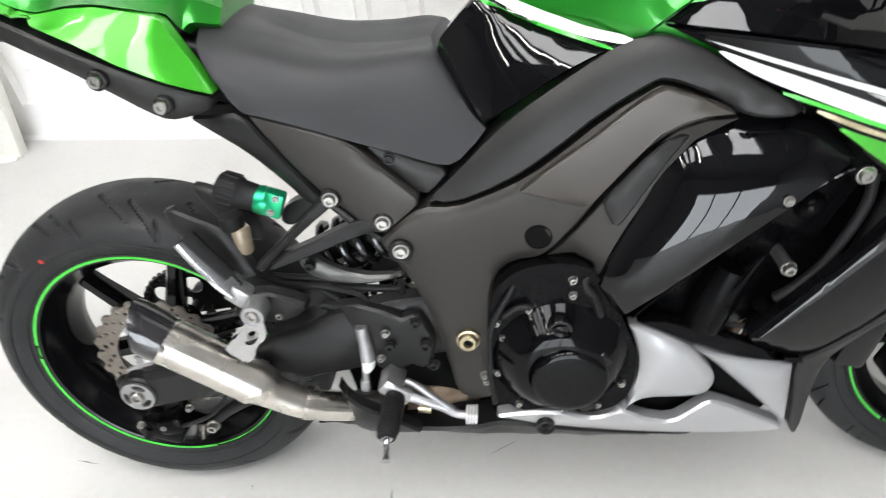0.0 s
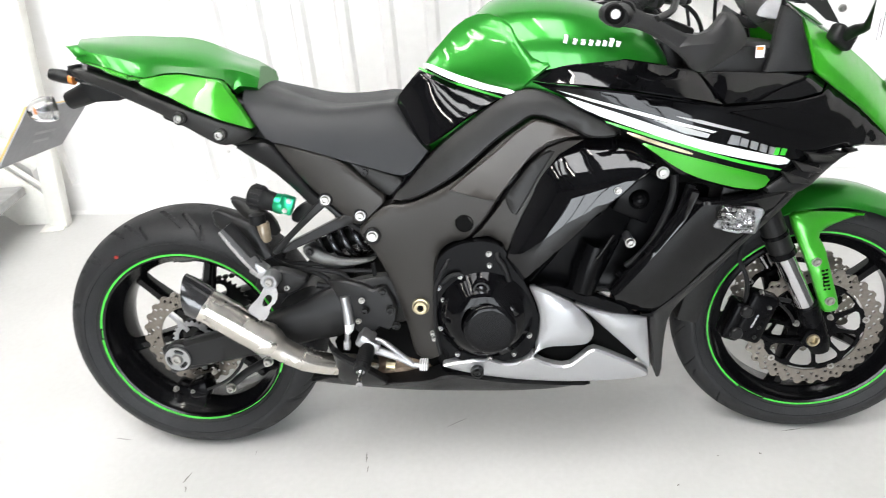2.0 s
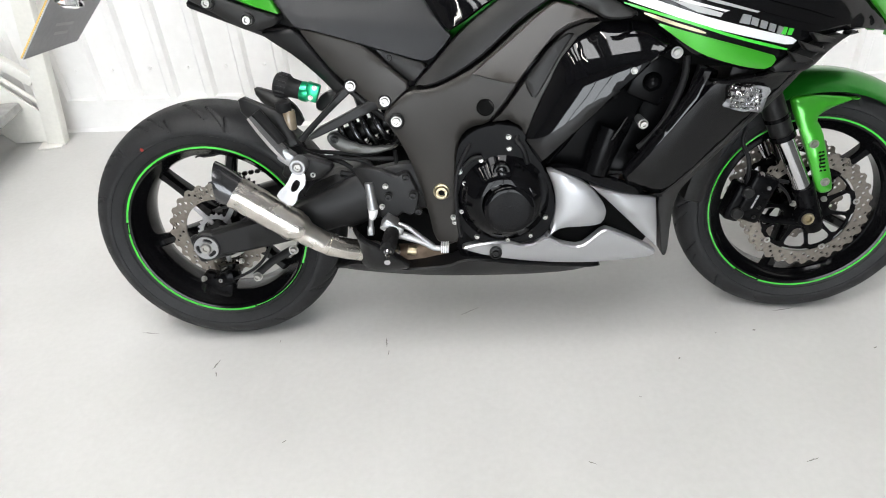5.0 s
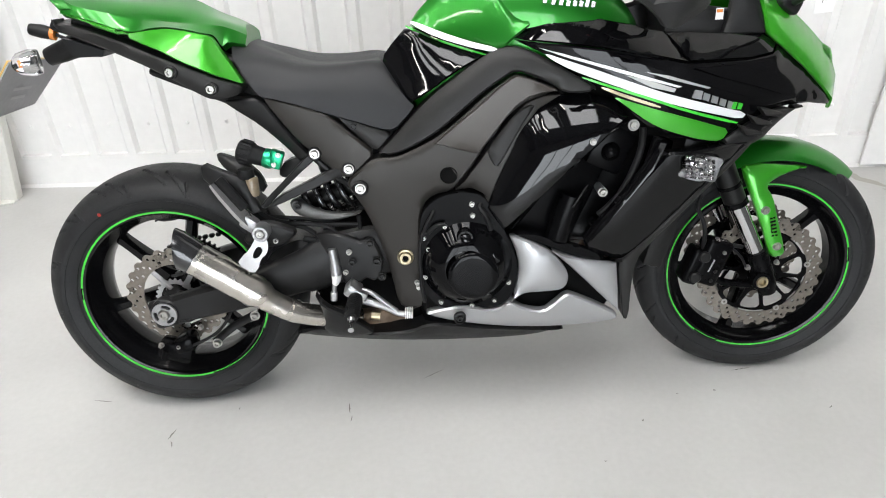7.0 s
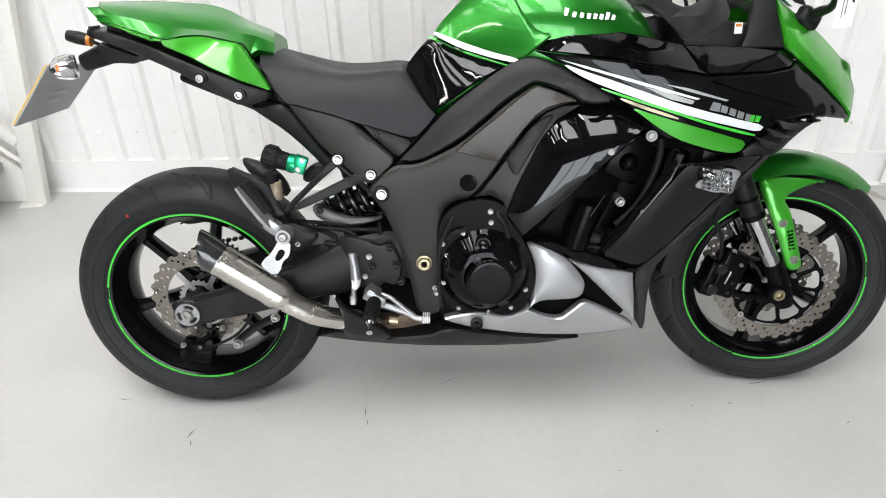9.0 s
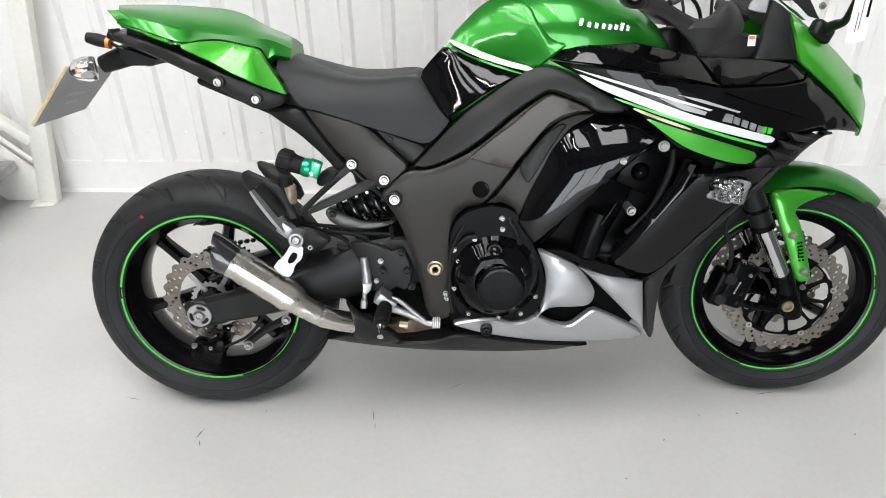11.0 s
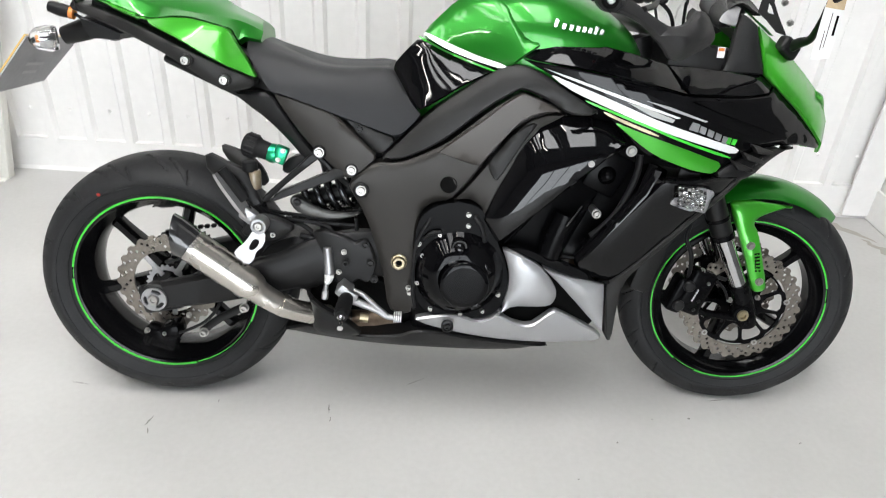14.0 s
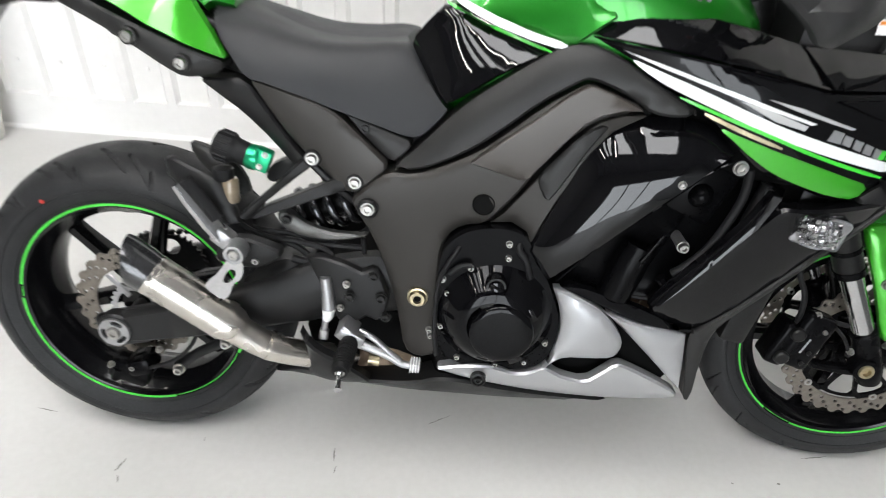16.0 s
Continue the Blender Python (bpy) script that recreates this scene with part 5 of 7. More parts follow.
def build_nose():
    e = new("nose_cowl")
    e.parent = bike
    panel("nose_side", [(0.6, -0.16, 1.004), (0.617, -0.166, 0.95), (0.634, -0.168, 0.899), (0.671, -0.158, 0.873), (0.741, -0.13, 0.825), (0.809, -0.095, 0.772), (0.852, -0.065, 0.737), (0.859, -0.05, 0.711), (0.876, -0.035, 0.712), (0.882, -0.03, 0.74), (0.879, -0.03, 0.788), (0.861, -0.035, 0.823), (0.824, -0.05, 0.863), (0.777, -0.07, 0.9), (0.727, -0.09, 0.936), (0.658, -0.125, 0.974)], M_BRIGHT, e, "lime green headlamp cowl side", cut=0, bulge=0.014, thick=0.012, edge=0.004, step=0.014, mirror=True)
    panel("cockpit_panel", [(0.569, -0.15, 1.029), (0.602, -0.158, 1.003), (0.635, -0.166, 0.9), (0.586, -0.168, 0.901), (0.538, -0.168, 0.902), (0.551, -0.16, 0.937), (0.558, -0.152, 0.984)], M_SATIN, e, "black cockpit side panel", cut=0, bulge=0.003, thick=0.012, edge=0.003, mirror=True)
    panel("cowl_lip", [(0.576, -0.14, 1.031), (0.601, -0.13, 1.019), (0.639, -0.115, 1.0), (0.663, -0.118, 0.979), (0.65, -0.125, 0.98), (0.601, -0.158, 1.005)], M_GREEN, e, "candy green lip under the screen", cut=0, bulge=0.002, thick=0.008, edge=0.002, step=0.012, mirror=True)
    loft("nose_core", [(0.62, 0.13, 0.76, 0.93, 2.4, 0.5), (0.70, 0.115, 0.73, 0.93, 2.4, 0.5), (0.78, 0.085, 0.725, 0.89, 2.2, 0.45), (0.84, 0.05, 0.73, 0.83, 2.0, 0.45), (0.87, 0.022, 0.74, 0.785, 2.0, 0.5)], M_BLACK, e, "black headlamp housing", n=32)
    for s in (-1, 1):
        lens = part("headlamp", tube([(0.785, s * 0.035, 0.86), (0.825, s * 0.036, 0.835), (0.850, s * 0.030, 0.795)], [0.012, 0.026, 0.012], 16, 5), M_GLASS, e, "clear headlamp lens")
        part("lamp_bowl", tube([(0.785, s * 0.034, 0.855), (0.82, s * 0.034, 0.832)], [0.010, 0.018], 14, 1), M_CHROME, lens)
    # screen: clear bent sheet, with its rim brackets
    rows = []
    bm = bmesh.new()
    for i in range(9):
        f = i / 8
        x, z = 0.73 - 0.30 * f, 0.955 + 0.20 * f
        w = 0.150 - 0.06 * f * f
        rows.append([bm.verts.new((x - 0.10 * (u / 6) ** 2, w * u / 6, z - 0.035 * (u / 6) ** 2)) for u in range(-6, 7)])
    for a, b in zip(rows, rows[1:]):
        for j in range(12):
            bm.faces.new((a[j], a[j + 1], b[j + 1], b[j]))
    scr = part("windscreen", bm, M_SCREEN, e, "clear curved windscreen")
    scr.visible_shadow = False
    for rim, win, y in (([(0.638, 1.095), (0.653, 1.1), (0.656, 1.069), (0.654, 1.05), (0.67, 1.022), (0.697, 0.981), (0.673, 0.988), (0.646, 1.012), (0.624, 1.028), (0.629, 1.064)], [(0.643, 1.048), (0.652, 1.041), (0.661, 1.024), (0.643, 1.029)], -0.10), ([(0.59, 1.09), (0.608, 1.101), (0.627, 1.098), (0.624, 1.062), (0.615, 1.028), (0.598, 1.038), (0.603, 1.067)], [(0.607, 1.088), (0.617, 1.088), (0.615, 1.072), (0.609, 1.072)], 0.06)):
        part("screen_bracket", plate(rim, y, y + 0.005, [win]), M_SATIN_GREY, e, "dark screen bracket")
    for p in [(0.672, -0.112, 1.05), (0.693, -0.112, 1.009), (0.652, -0.09, 1.056)]:
        bolt(e, p[0], p[1], p[2], 0.006)
    # dials behind the screen
    dash = part("dash_pod", panel_bm([(0.515, -0.05, 1.012), (0.551, -0.04, 1.047), (0.605, -0.03, 1.062), (0.641, -0.04, 1.04), (0.612, -0.06, 1.019), (0.564, -0.07, 0.976), (0.532, -0.06, 0.976)], cut=1, bulge=0.02, thick=0.10), M_SATIN, e, "black instrument pod")
    part("dial_glass", panel_bm([(0.535, -0.09, 0.991), (0.545, -0.085, 1.01), (0.563, -0.08, 1.027), (0.588, -0.075, 1.042), (0.598, -0.08, 1.033), (0.591, -0.085, 1.013), (0.584, -0.09, 0.987)], cut=0, bulge=0.003, thick=0.006), M_PLATEGREY, dash, "grey instrument face")
    part("dash_hood", panel_bm([(0.557, -0.06, 1.032), (0.578, -0.055, 1.049), (0.604, -0.05, 1.063), (0.622, -0.06, 1.054), (0.636, -0.075, 1.035), (0.642, -0.09, 1.016), (0.613, -0.1, 1.024), (0.595, -0.09, 1.04), (0.577, -0.085, 1.04), (0.56, -0.075, 1.025)], cut=1, bulge=0.006, thick=0.05), M_SATIN_GREY, dash, "black hood over the instruments")
    part("cockpit_floor", box(0.22, 0.28, 0.14, pose(0.53, 0, 0.885, 0, 8, 0), 0.02, 2), M_SATIN, e)
    part("sticker", box(0.016, 0.001, 0.022, pose(*(0.528, -0.168, 0.944), 0, 0, 0), 0.0), M_CARD, e, "small white warning sticker")
    part("sticker_band", box(0.012, 0.001, 0.006, pose(*(0.527, -0.17, 0.95)), 0.0), M_AMBER, e, "orange band")
    return e


nose = build_nose()


# ---- lower cowl and belly pan ----
def build_belly():
    e = new("lower_cowl")
    e.parent = bike
    panel("cowl_lobe", [(0.086, -0.205, 0.496), (0.115, -0.208, 0.49), (0.162, -0.21, 0.466), (0.185, -0.21, 0.451), (0.208, -0.208, 0.425), (0.23, -0.204, 0.391), (0.229, -0.202, 0.364), (0.217, -0.2, 0.346), (0.177, -0.202, 0.344), (0.129, -0.204, 0.345), (0.109, -0.206, 0.334), (0.094, -0.206, 0.313), (0.081, -0.204, 0.307), (0.099, -0.204, 0.344), (0.11, -0.204, 0.377), (0.114, -0.204, 0.416), (0.104, -0.204, 0.458)], M_SILVER, e, "silver painted cowl lobe", cut=1, bulge=0.007, spread=0.03, thick=0.02, edge=0.005, step=0.016, mirror=True)
    low = panel("cowl_rail", [(-0.116, -0.198, 0.302), (-0.072, -0.202, 0.315), (-0.025, -0.206, 0.322), (0.01, -0.207, 0.32), (0.037, -0.206, 0.309), (0.064, -0.206, 0.311), (0.09, -0.208, 0.329), (0.109, -0.208, 0.32), (0.13, -0.206, 0.307), (0.172, -0.204, 0.297), (0.198, -0.202, 0.317), (0.225, -0.2, 0.34), (0.246, -0.198, 0.333), (0.304, -0.192, 0.302), (0.355, -0.186, 0.271), (0.356, -0.18, 0.25), (0.285, -0.176, 0.24), (0.201, -0.172, 0.235), (0.117, -0.172, 0.239), (0.047, -0.176, 0.249), (-0.023, -0.184, 0.266), (-0.072, -0.19, 0.282)], M_SILVER, e, "silver painted lower cowl rail", cut=1, bulge=0.005, spread=0.02, thick=0.02, edge=0.004, step=0.016, mirror=True)
    b = (-0.026, -0.212, 0.293)
    part("bolt_recess", lathe([(0, 0.002), (0.009, 0.001), (0.011, -0.003), (0.0145, -0.002), (0.015, 0.008)], 22, pose(*b)), M_DARK, low)
    bolt(low, b[0], b[1] + 0.001, b[2], 0.0075, M_DARK)
    panel("cowl_wedge", [(0.186, -0.204, 0.45), (0.217, -0.204, 0.439), (0.265, -0.202, 0.424), (0.342, -0.194, 0.411), (0.352, -0.19, 0.328), (0.356, -0.186, 0.274), (0.34, -0.186, 0.29), (0.287, -0.192, 0.347), (0.227, -0.2, 0.41)], M_SILVER, e, "silver painted wedge", cut=0, bulge=0.006, spread=0.02, thick=0.02, edge=0.004, step=0.018, mirror=True)
    # the cowl's openings get their shade from this added black sheet
    panel("cowl_shade_sheet", [(0.109, -0.165, 0.465), (0.22, -0.16, 0.419), (0.334, -0.16, 0.374), (0.345, -0.16, 0.275), (0.238, -0.16, 0.252), (0.117, -0.165, 0.271), (0.101, -0.165, 0.317)], M_INK_SHADE, e, "added black sheet as the shade behind the cowl", cut=1, thick=0.02)
    panel("belly_pan", [(-0.44, -0.15, 0.242), (-0.397, -0.158, 0.255), (-0.365, -0.165, 0.265), (-0.334, -0.165, 0.258), (-0.286, -0.162, 0.244), (-0.217, -0.16, 0.235), (-0.141, -0.16, 0.239), (-0.106, -0.165, 0.257), (-0.05, -0.172, 0.26), (0.048, -0.165, 0.24), (0.191, -0.155, 0.224), (0.249, -0.15, 0.221), (0.208, -0.14, 0.207), (0.16, -0.13, 0.19), (0.052, -0.128, 0.185), (-0.048, -0.128, 0.187), (-0.163, -0.13, 0.192), (-0.276, -0.134, 0.205), (-0.373, -0.142, 0.224)], M_SATIN, e, "matt black belly pan", cut=1, bulge=0.006, spread=0.015, thick=0.06, edge=0.005, step=0.02, mirror=True)
    # shade below the engine, painted as an upright black sheet
    panel("underside_shade_sheet", [(-0.379, -0.085, 0.343), (-0.247, -0.085, 0.373), (-0.106, -0.085, 0.326), (-0.077, -0.085, 0.214), (-0.252, -0.085, 0.191), (-0.354, -0.085, 0.208)], M_INK_SHADE, e, "added black sheet as the shade under the engine", cut=1, thick=0.02)
    panel("belly_horn", [(-0.366, -0.18, 0.367), (-0.351, -0.195, 0.349), (-0.326, -0.2, 0.326), (-0.278, -0.2, 0.302), (-0.242, -0.19, 0.268), (-0.223, -0.18, 0.244), (-0.3, -0.17, 0.23), (-0.354, -0.175, 0.251), (-0.344, -0.195, 0.307)], M_SATIN, e, "black exhaust shield", cut=1, bulge=0.006, thick=0.02, mirror=True)
    return e


build_belly()


# ---- exhaust ----
def build_exhaust():
    e = new("exhaust")
    e.parent = bike
    A = [Vector(p) for p in [(-0.63, -0.205, 0.496), (-0.612, -0.205, 0.474), (-0.491, -0.2, 0.382), (-0.466, -0.198, 0.359), (-0.427, -0.19, 0.329), (-0.384, -0.175, 0.306), (-0.327, -0.15, 0.284), (-0.277, -0.11, 0.261)]]
    d = (A[2] - A[1]).normalized()
    can = part("silencer", tube([A[1], A[1].lerp(A[2], 0.02), A[1].lerp(A[2], 0.5), A[1].lerp(A[2], 0.985), A[2]], [0.037, 0.038, 0.038, 0.037, 0.036], 40, 3), M_STEEL, e, "brushed stainless silencer can")
    part("silencer_seam", tube([A[1].lerp(A[2], 0.66), A[1].lerp(A[2], 0.70)], 0.0387, 40, 1), M_STEEL, can)
    part("silencer_band", tube([A[1].lerp(A[2], 0.01), A[1].lerp(A[2], 0.04)], 0.0388, 40, 1), M_STEEL, can)
    part("silencer_band", tube([A[2] - d * 0.012, A[2] + d * 0.002], 0.0378, 40, 1), M_STEEL, can)
    part("link_pipe", tube([A[2] - d * 0.004, A[2] + d * 0.012, A[3], A[4], A[5], A[6], A[7]], [0.035, 0.034, 0.0275, 0.0262, 0.026, 0.026, 0.026], 28, 6), M_STEEL, e, "polished stainless link pipe")
    part("pipe_clamp", tube([A[4].lerp(A[5], 0.1), A[4].lerp(A[5], 0.42)], 0.0282, 28, 1), M_STEEL, e)
    # slash-cut black end cap with a flared lip
    bm = bmesh.new()
    rings = []
    n = 36
    up = Vector((0, 0, 1)) - d * d.z
    up.normalize()
    side = d.cross(up)
    for r, off, cutk in ((0.0375, 0.0, 0), (0.040, -0.018, 0.15), (0.041, -0.036, 0.6), (0.039, -0.045, 1.0), (0.034, -0.043, 1.0), (0.033, -0.01, 0.2), (0.031, 0.03, 0)):
        ring = []
        for i in range(n):
            t = 2 * math.pi * i / n
            k = math.cos(t)
            ring.append(bm.verts.new(A[1] + d * (off - cutk * 0.026 * k) + r * (math.cos(t) * up + math.sin(t) * side)))
        rings.append(ring)
    for a, b in zip(rings, rings[1:]):
        for i in range(n):
            bm.faces.new((a[i], a[(i + 1) % n], b[(i + 1) % n], b[i]))
    cap = part("end_cap", bm, M_CARBON, e, "dark carbon-look slash-cut end cap")
    q = (-0.601, -0.243, 0.485)
    bolt(can, q[0], q[1], q[2], 0.004, head=0.003)
    # hanger
    hang = plate(rounded([(-0.517, 0.461), (-0.487, 0.436), (-0.473, 0.447), (-0.465, 0.471), (-0.449, 0.482), (-0.443, 0.505), (-0.448, 0.525), (-0.467, 0.525), (-0.489, 0.491), (-0.509, 0.475)], 1), -0.218, -0.213, [rounded([(-0.483, 0.473), (-0.47, 0.473), (-0.458, 0.488), (-0.458, 0.498), (-0.468, 0.501), (-0.478, 0.488)], 1)])
    part("hanger", hang, M_CHROME, e, "polished hanger bracket")
    return e


M_CARBON = material("carbon_end_cap", (0.02, 0.02, 0.022), 0.22, 0.2, 0.9, grain=0.5, grain_size=220, coat_rough=0.05)
build_exhaust()


# ---- swingarm, chain side, rear brake ----
def build_rear():
    e = new("swingarm")
    e.parent = bike
    for s in (-1, 1):
        S = [(-0.735, s * 0.135, 0.315), (-0.66, s * 0.138, 0.330), (-0.56, s * 0.138, 0.352), (-0.45, s * 0.135, 0.385), (-0.34, s * 0.13, 0.420), (-0.24, s * 0.12, 0.435), (-0.15, s * 0.11, 0.435)]
        hgt = [0.030, 0.036, 0.040, 0.050, 0.062, 0.062, 0.05]
        bm = bmesh.new()
        rings = []
        line, hs = smooth_line(S, 5), []
        for i, p in enumerate(line):
            h = float(np.interp(i / (len(line) - 1), np.linspace(0, 1, len(hgt)), hgt))
            w = 0.022
            rings.append([bm.verts.new((p.x + a * 0.12, p.y + b, p.z + a)) for a, b in ((h, -w * 0.6), (h * 0.8, -w), (-h * 0.8, -w), (-h, -w * 0.6), (-h, w * 0.6), (-h * 0.8, w), (h * 0.8, w), (h, w * 0.6))])
        for a, b in zip(rings, rings[1:]):
            for i in range(8):
                bm.faces.new((a[i], a[(i + 1) % 8], b[(i + 1) % 8], b[i]))
        bm.faces.new(rings[0])
        bm.faces.new(rings[-1][::-1])
        part("arm", bm, M_SATIN, e, "matt black aluminium swingarm", smooth=50)
    panel("arm_gusset", [(-0.484, -0.128, 0.422), (-0.459, -0.126, 0.451), (-0.424, -0.125, 0.468), (-0.39, -0.125, 0.479), (-0.355, -0.125, 0.462), (-0.328, -0.125, 0.421), (-0.314, -0.125, 0.361), (-0.356, -0.128, 0.338), (-0.437, -0.132, 0.342), (-0.476, -0.134, 0.365)], M_ARM, e, "satin black swingarm gusset", cut=1, bulge=0.02, spread=0.03, thick=0.05)
    part("cross_brace", box(0.12, 0.22, 0.06, pose(-0.40, 0, 0.42, 0, -15, 0), 0.02, 2), M_SATIN, e)
    part("axle_block", box(0.10, 0.026, 0.074, pose(-0.715, -0.142, 0.315, 0, -12, 0), 0.012, 3), M_SATIN, e)
    c = (-0.726, -0.16, 0.317)
    part("axle_boss", lathe([(0, -0.004), (0.032, -0.004), (0.036, 0.0), (0.037, 0.02)], 40, pose(c[0], c[1] + 0.004, c[2])), M_SATIN, e)
    outer = circle(c[0], c[2], 0.0295, 40)
    hol = []
    for a in (70, 190, 310):
        hol.append(rounded([(c[0] + r * math.cos(radians(a + t)), c[2] + r * math.sin(radians(a + t))) for r, t in ((0.0175, -34), (0.0255, -30), (0.0262, 0), (0.0255, 30), (0.0175, 34), (0.0165, 0))], 1))
    ring = part("chain_adjuster", plate(outer, c[1] - 0.006, c[1] - 0.001, hol), M_ALU, e, "bright machined adjuster disc with three windows")
    bolt(ring, c[0], c[1] - 0.006, c[2], 0.0125, head=0.007)
    # spindle through the hub
    part("spindle", tube([(-0.7225, -0.15, 0.315), (-0.7225, 0.15, 0.315)], 0.012, 16, 1), M_DARK, e)
    cal = part("rear_caliper", box(0.085, 0.05, 0.05, pose(*(-0.74, -0.1, 0.186), 0, 20, 0), 0.012, 2), M_ENGINE, e, "black rear brake caliper")
    part("caliper_body", box(0.05, 0.06, 0.038, pose(*(-0.708, -0.11, 0.212), 0, -12, 0), 0.01, 2), M_ENGINE, cal)
    part("caliper_body", tube([(-0.769, -0.12, 0.173), (-0.759, -0.12, 0.197)], 0.010, 12, 1), M_ENGINE, cal)
    for p in [(-0.763, -0.135, 0.218), (-0.656, -0.14, 0.266), (-0.72, -0.135, 0.213)]:
        bolt(cal, p[0], p[1], p[2], 0.0055, head=0.007)
    stay = part("torque_arm", tube([(-0.631, -0.13, 0.218), (-0.582, -0.13, 0.257), (-0.524, -0.13, 0.288)], 0.011, 10, 2, 0.6), M_SATIN, e, "black torque arm")
    for p in [(-0.623, -0.14, 0.22), (-0.521, -0.14, 0.29)]:
        bolt(stay, p[0], p[1], p[2], 0.0095, head=0.010)
    part("brake_hose", tube([(-0.713, -0.13, 0.203), (-0.668, -0.135, 0.221), (-0.622, -0.14, 0.247), (-0.592, -0.14, 0.278), (-0.577, -0.135, 0.306)], 0.004, 8), M_RUBBER, e)
    part("brake_hose", tube([(-0.708, -0.12, 0.397), (-0.653, -0.12, 0.405), (-0.627, -0.125, 0.38), (-0.64, -0.13, 0.37)], 0.0035, 8), M_RUBBER, e)
    # disc carrier and tone ring
    carrier = bmesh.new()
    for i in range(5):
        add_box(carrier, 0.062, 0.005, 0.013, pose(-0.7225, -0.0605, 0.315, 0, 72 * i + 15, 0) @ pose(0.058, 0, 0), 0.002)
    part("disc_carrier", carrier, M_ALU, rear_child(), "alloy disc carrier")
    teeth = [((0.050 if (i // 2) % 2 else 0.0455) * math.cos(2 * math.pi * i / 96), (0.050 if (i // 2) % 2 else 0.0455) * math.sin(2 * math.pi * i / 96)) for i in range(96)]
    ringob = part("tone_ring", plate(teeth, -0.072, -0.070, [circle(0, 0, 0.036, 32)]), M_ALU, rear, "toothed sensor ring")
    # sprocket and chain on the far side
    teeth = [((0.098 if (i // 2) % 2 else 0.091) * math.cos(2 * math.pi * i / 164), (0.098 if (i // 2) % 2 else 0.091) * math.sin(2 * math.pi * i / 164)) for i in range(164)]
    wind = [circle(0.062 * math.cos(2 * math.pi * i / 5), 0.062 * math.sin(2 * math.pi * i / 5), 0.019, 14) for i in range(5)]
    part("sprocket", plate(teeth, 0.082, 0.088, wind + [circle(0, 0, 0.03, 24)]), M_DARK, rear, "dark toothed sprocket")
    link = box(0.014, 0.014, 0.011, Matrix(), 0.003)
    first = part("chain_link", link, M_DARK, e)
    pts = []
    for i in range(22):
        a = radians(95 + 170 * i / 21)
        pts.append((-0.7225 + 0.097 * math.cos(a), 0.315 + 0.097 * math.sin(a), math.degrees(a) + 90))
    for i in range(30):
        f = i / 29
        pts.append((-0.72 + 0.52 * f, 0.412 + 0.075 * f, 8.2))
    for i in range(30):
        f = i / 29
        pts.append((-0.72 + 0.52 * f, 0.219 + 0.19 * f, 20.0))
    for k, (px, pz, ang) in enumerate(pts):
        m = pose(px, 0.085, pz, 0, -ang, 0)
        if k == 0:
            first.matrix_basis = m
        else:
            again(first, m, e)
    part("hugger", panel_bm([(-0.799, 0.02, 0.485), (-0.736, 0, 0.513), (-0.679, 0, 0.517), (-0.688, 0, 0.502), (-0.739, 0, 0.49)], cut=1, thick=0.02), M_SATIN, e, "black chain guard end")
    # shock absorber with its coil
    coil = []
    a, b = Vector((-0.345, -0.06, 0.556)), Vector((-0.255, -0.06, 0.586))
    ax = (b - a).normalized()
    u = ax.orthogonal().normalized()
    v = ax.cross(u)
    n = 90
    for i in range(n):
        t = i / n * 2 * math.pi * 5.5
        coil.append(a - ax * 0.03 + (b - a + ax * 0.06) * (i / n) + 0.040 * (u * math.cos(t) + v * math.sin(t)))
    shock = part("shock_body", tube([a - ax * 0.06, b + ax * 0.06], 0.022, 16, 1), M_DARK, e, "black shock absorber body")
    part("coil_spring", tube(coil, 0.0080, 10, 1), M_DARKCHROME, e, "gloss black coil spring")
    return e


def rear_child():
    h = new("disc_mount")
    h.parent = bike
    h.matrix_basis = pose(0, 0, 0)
    return h


build_rear()


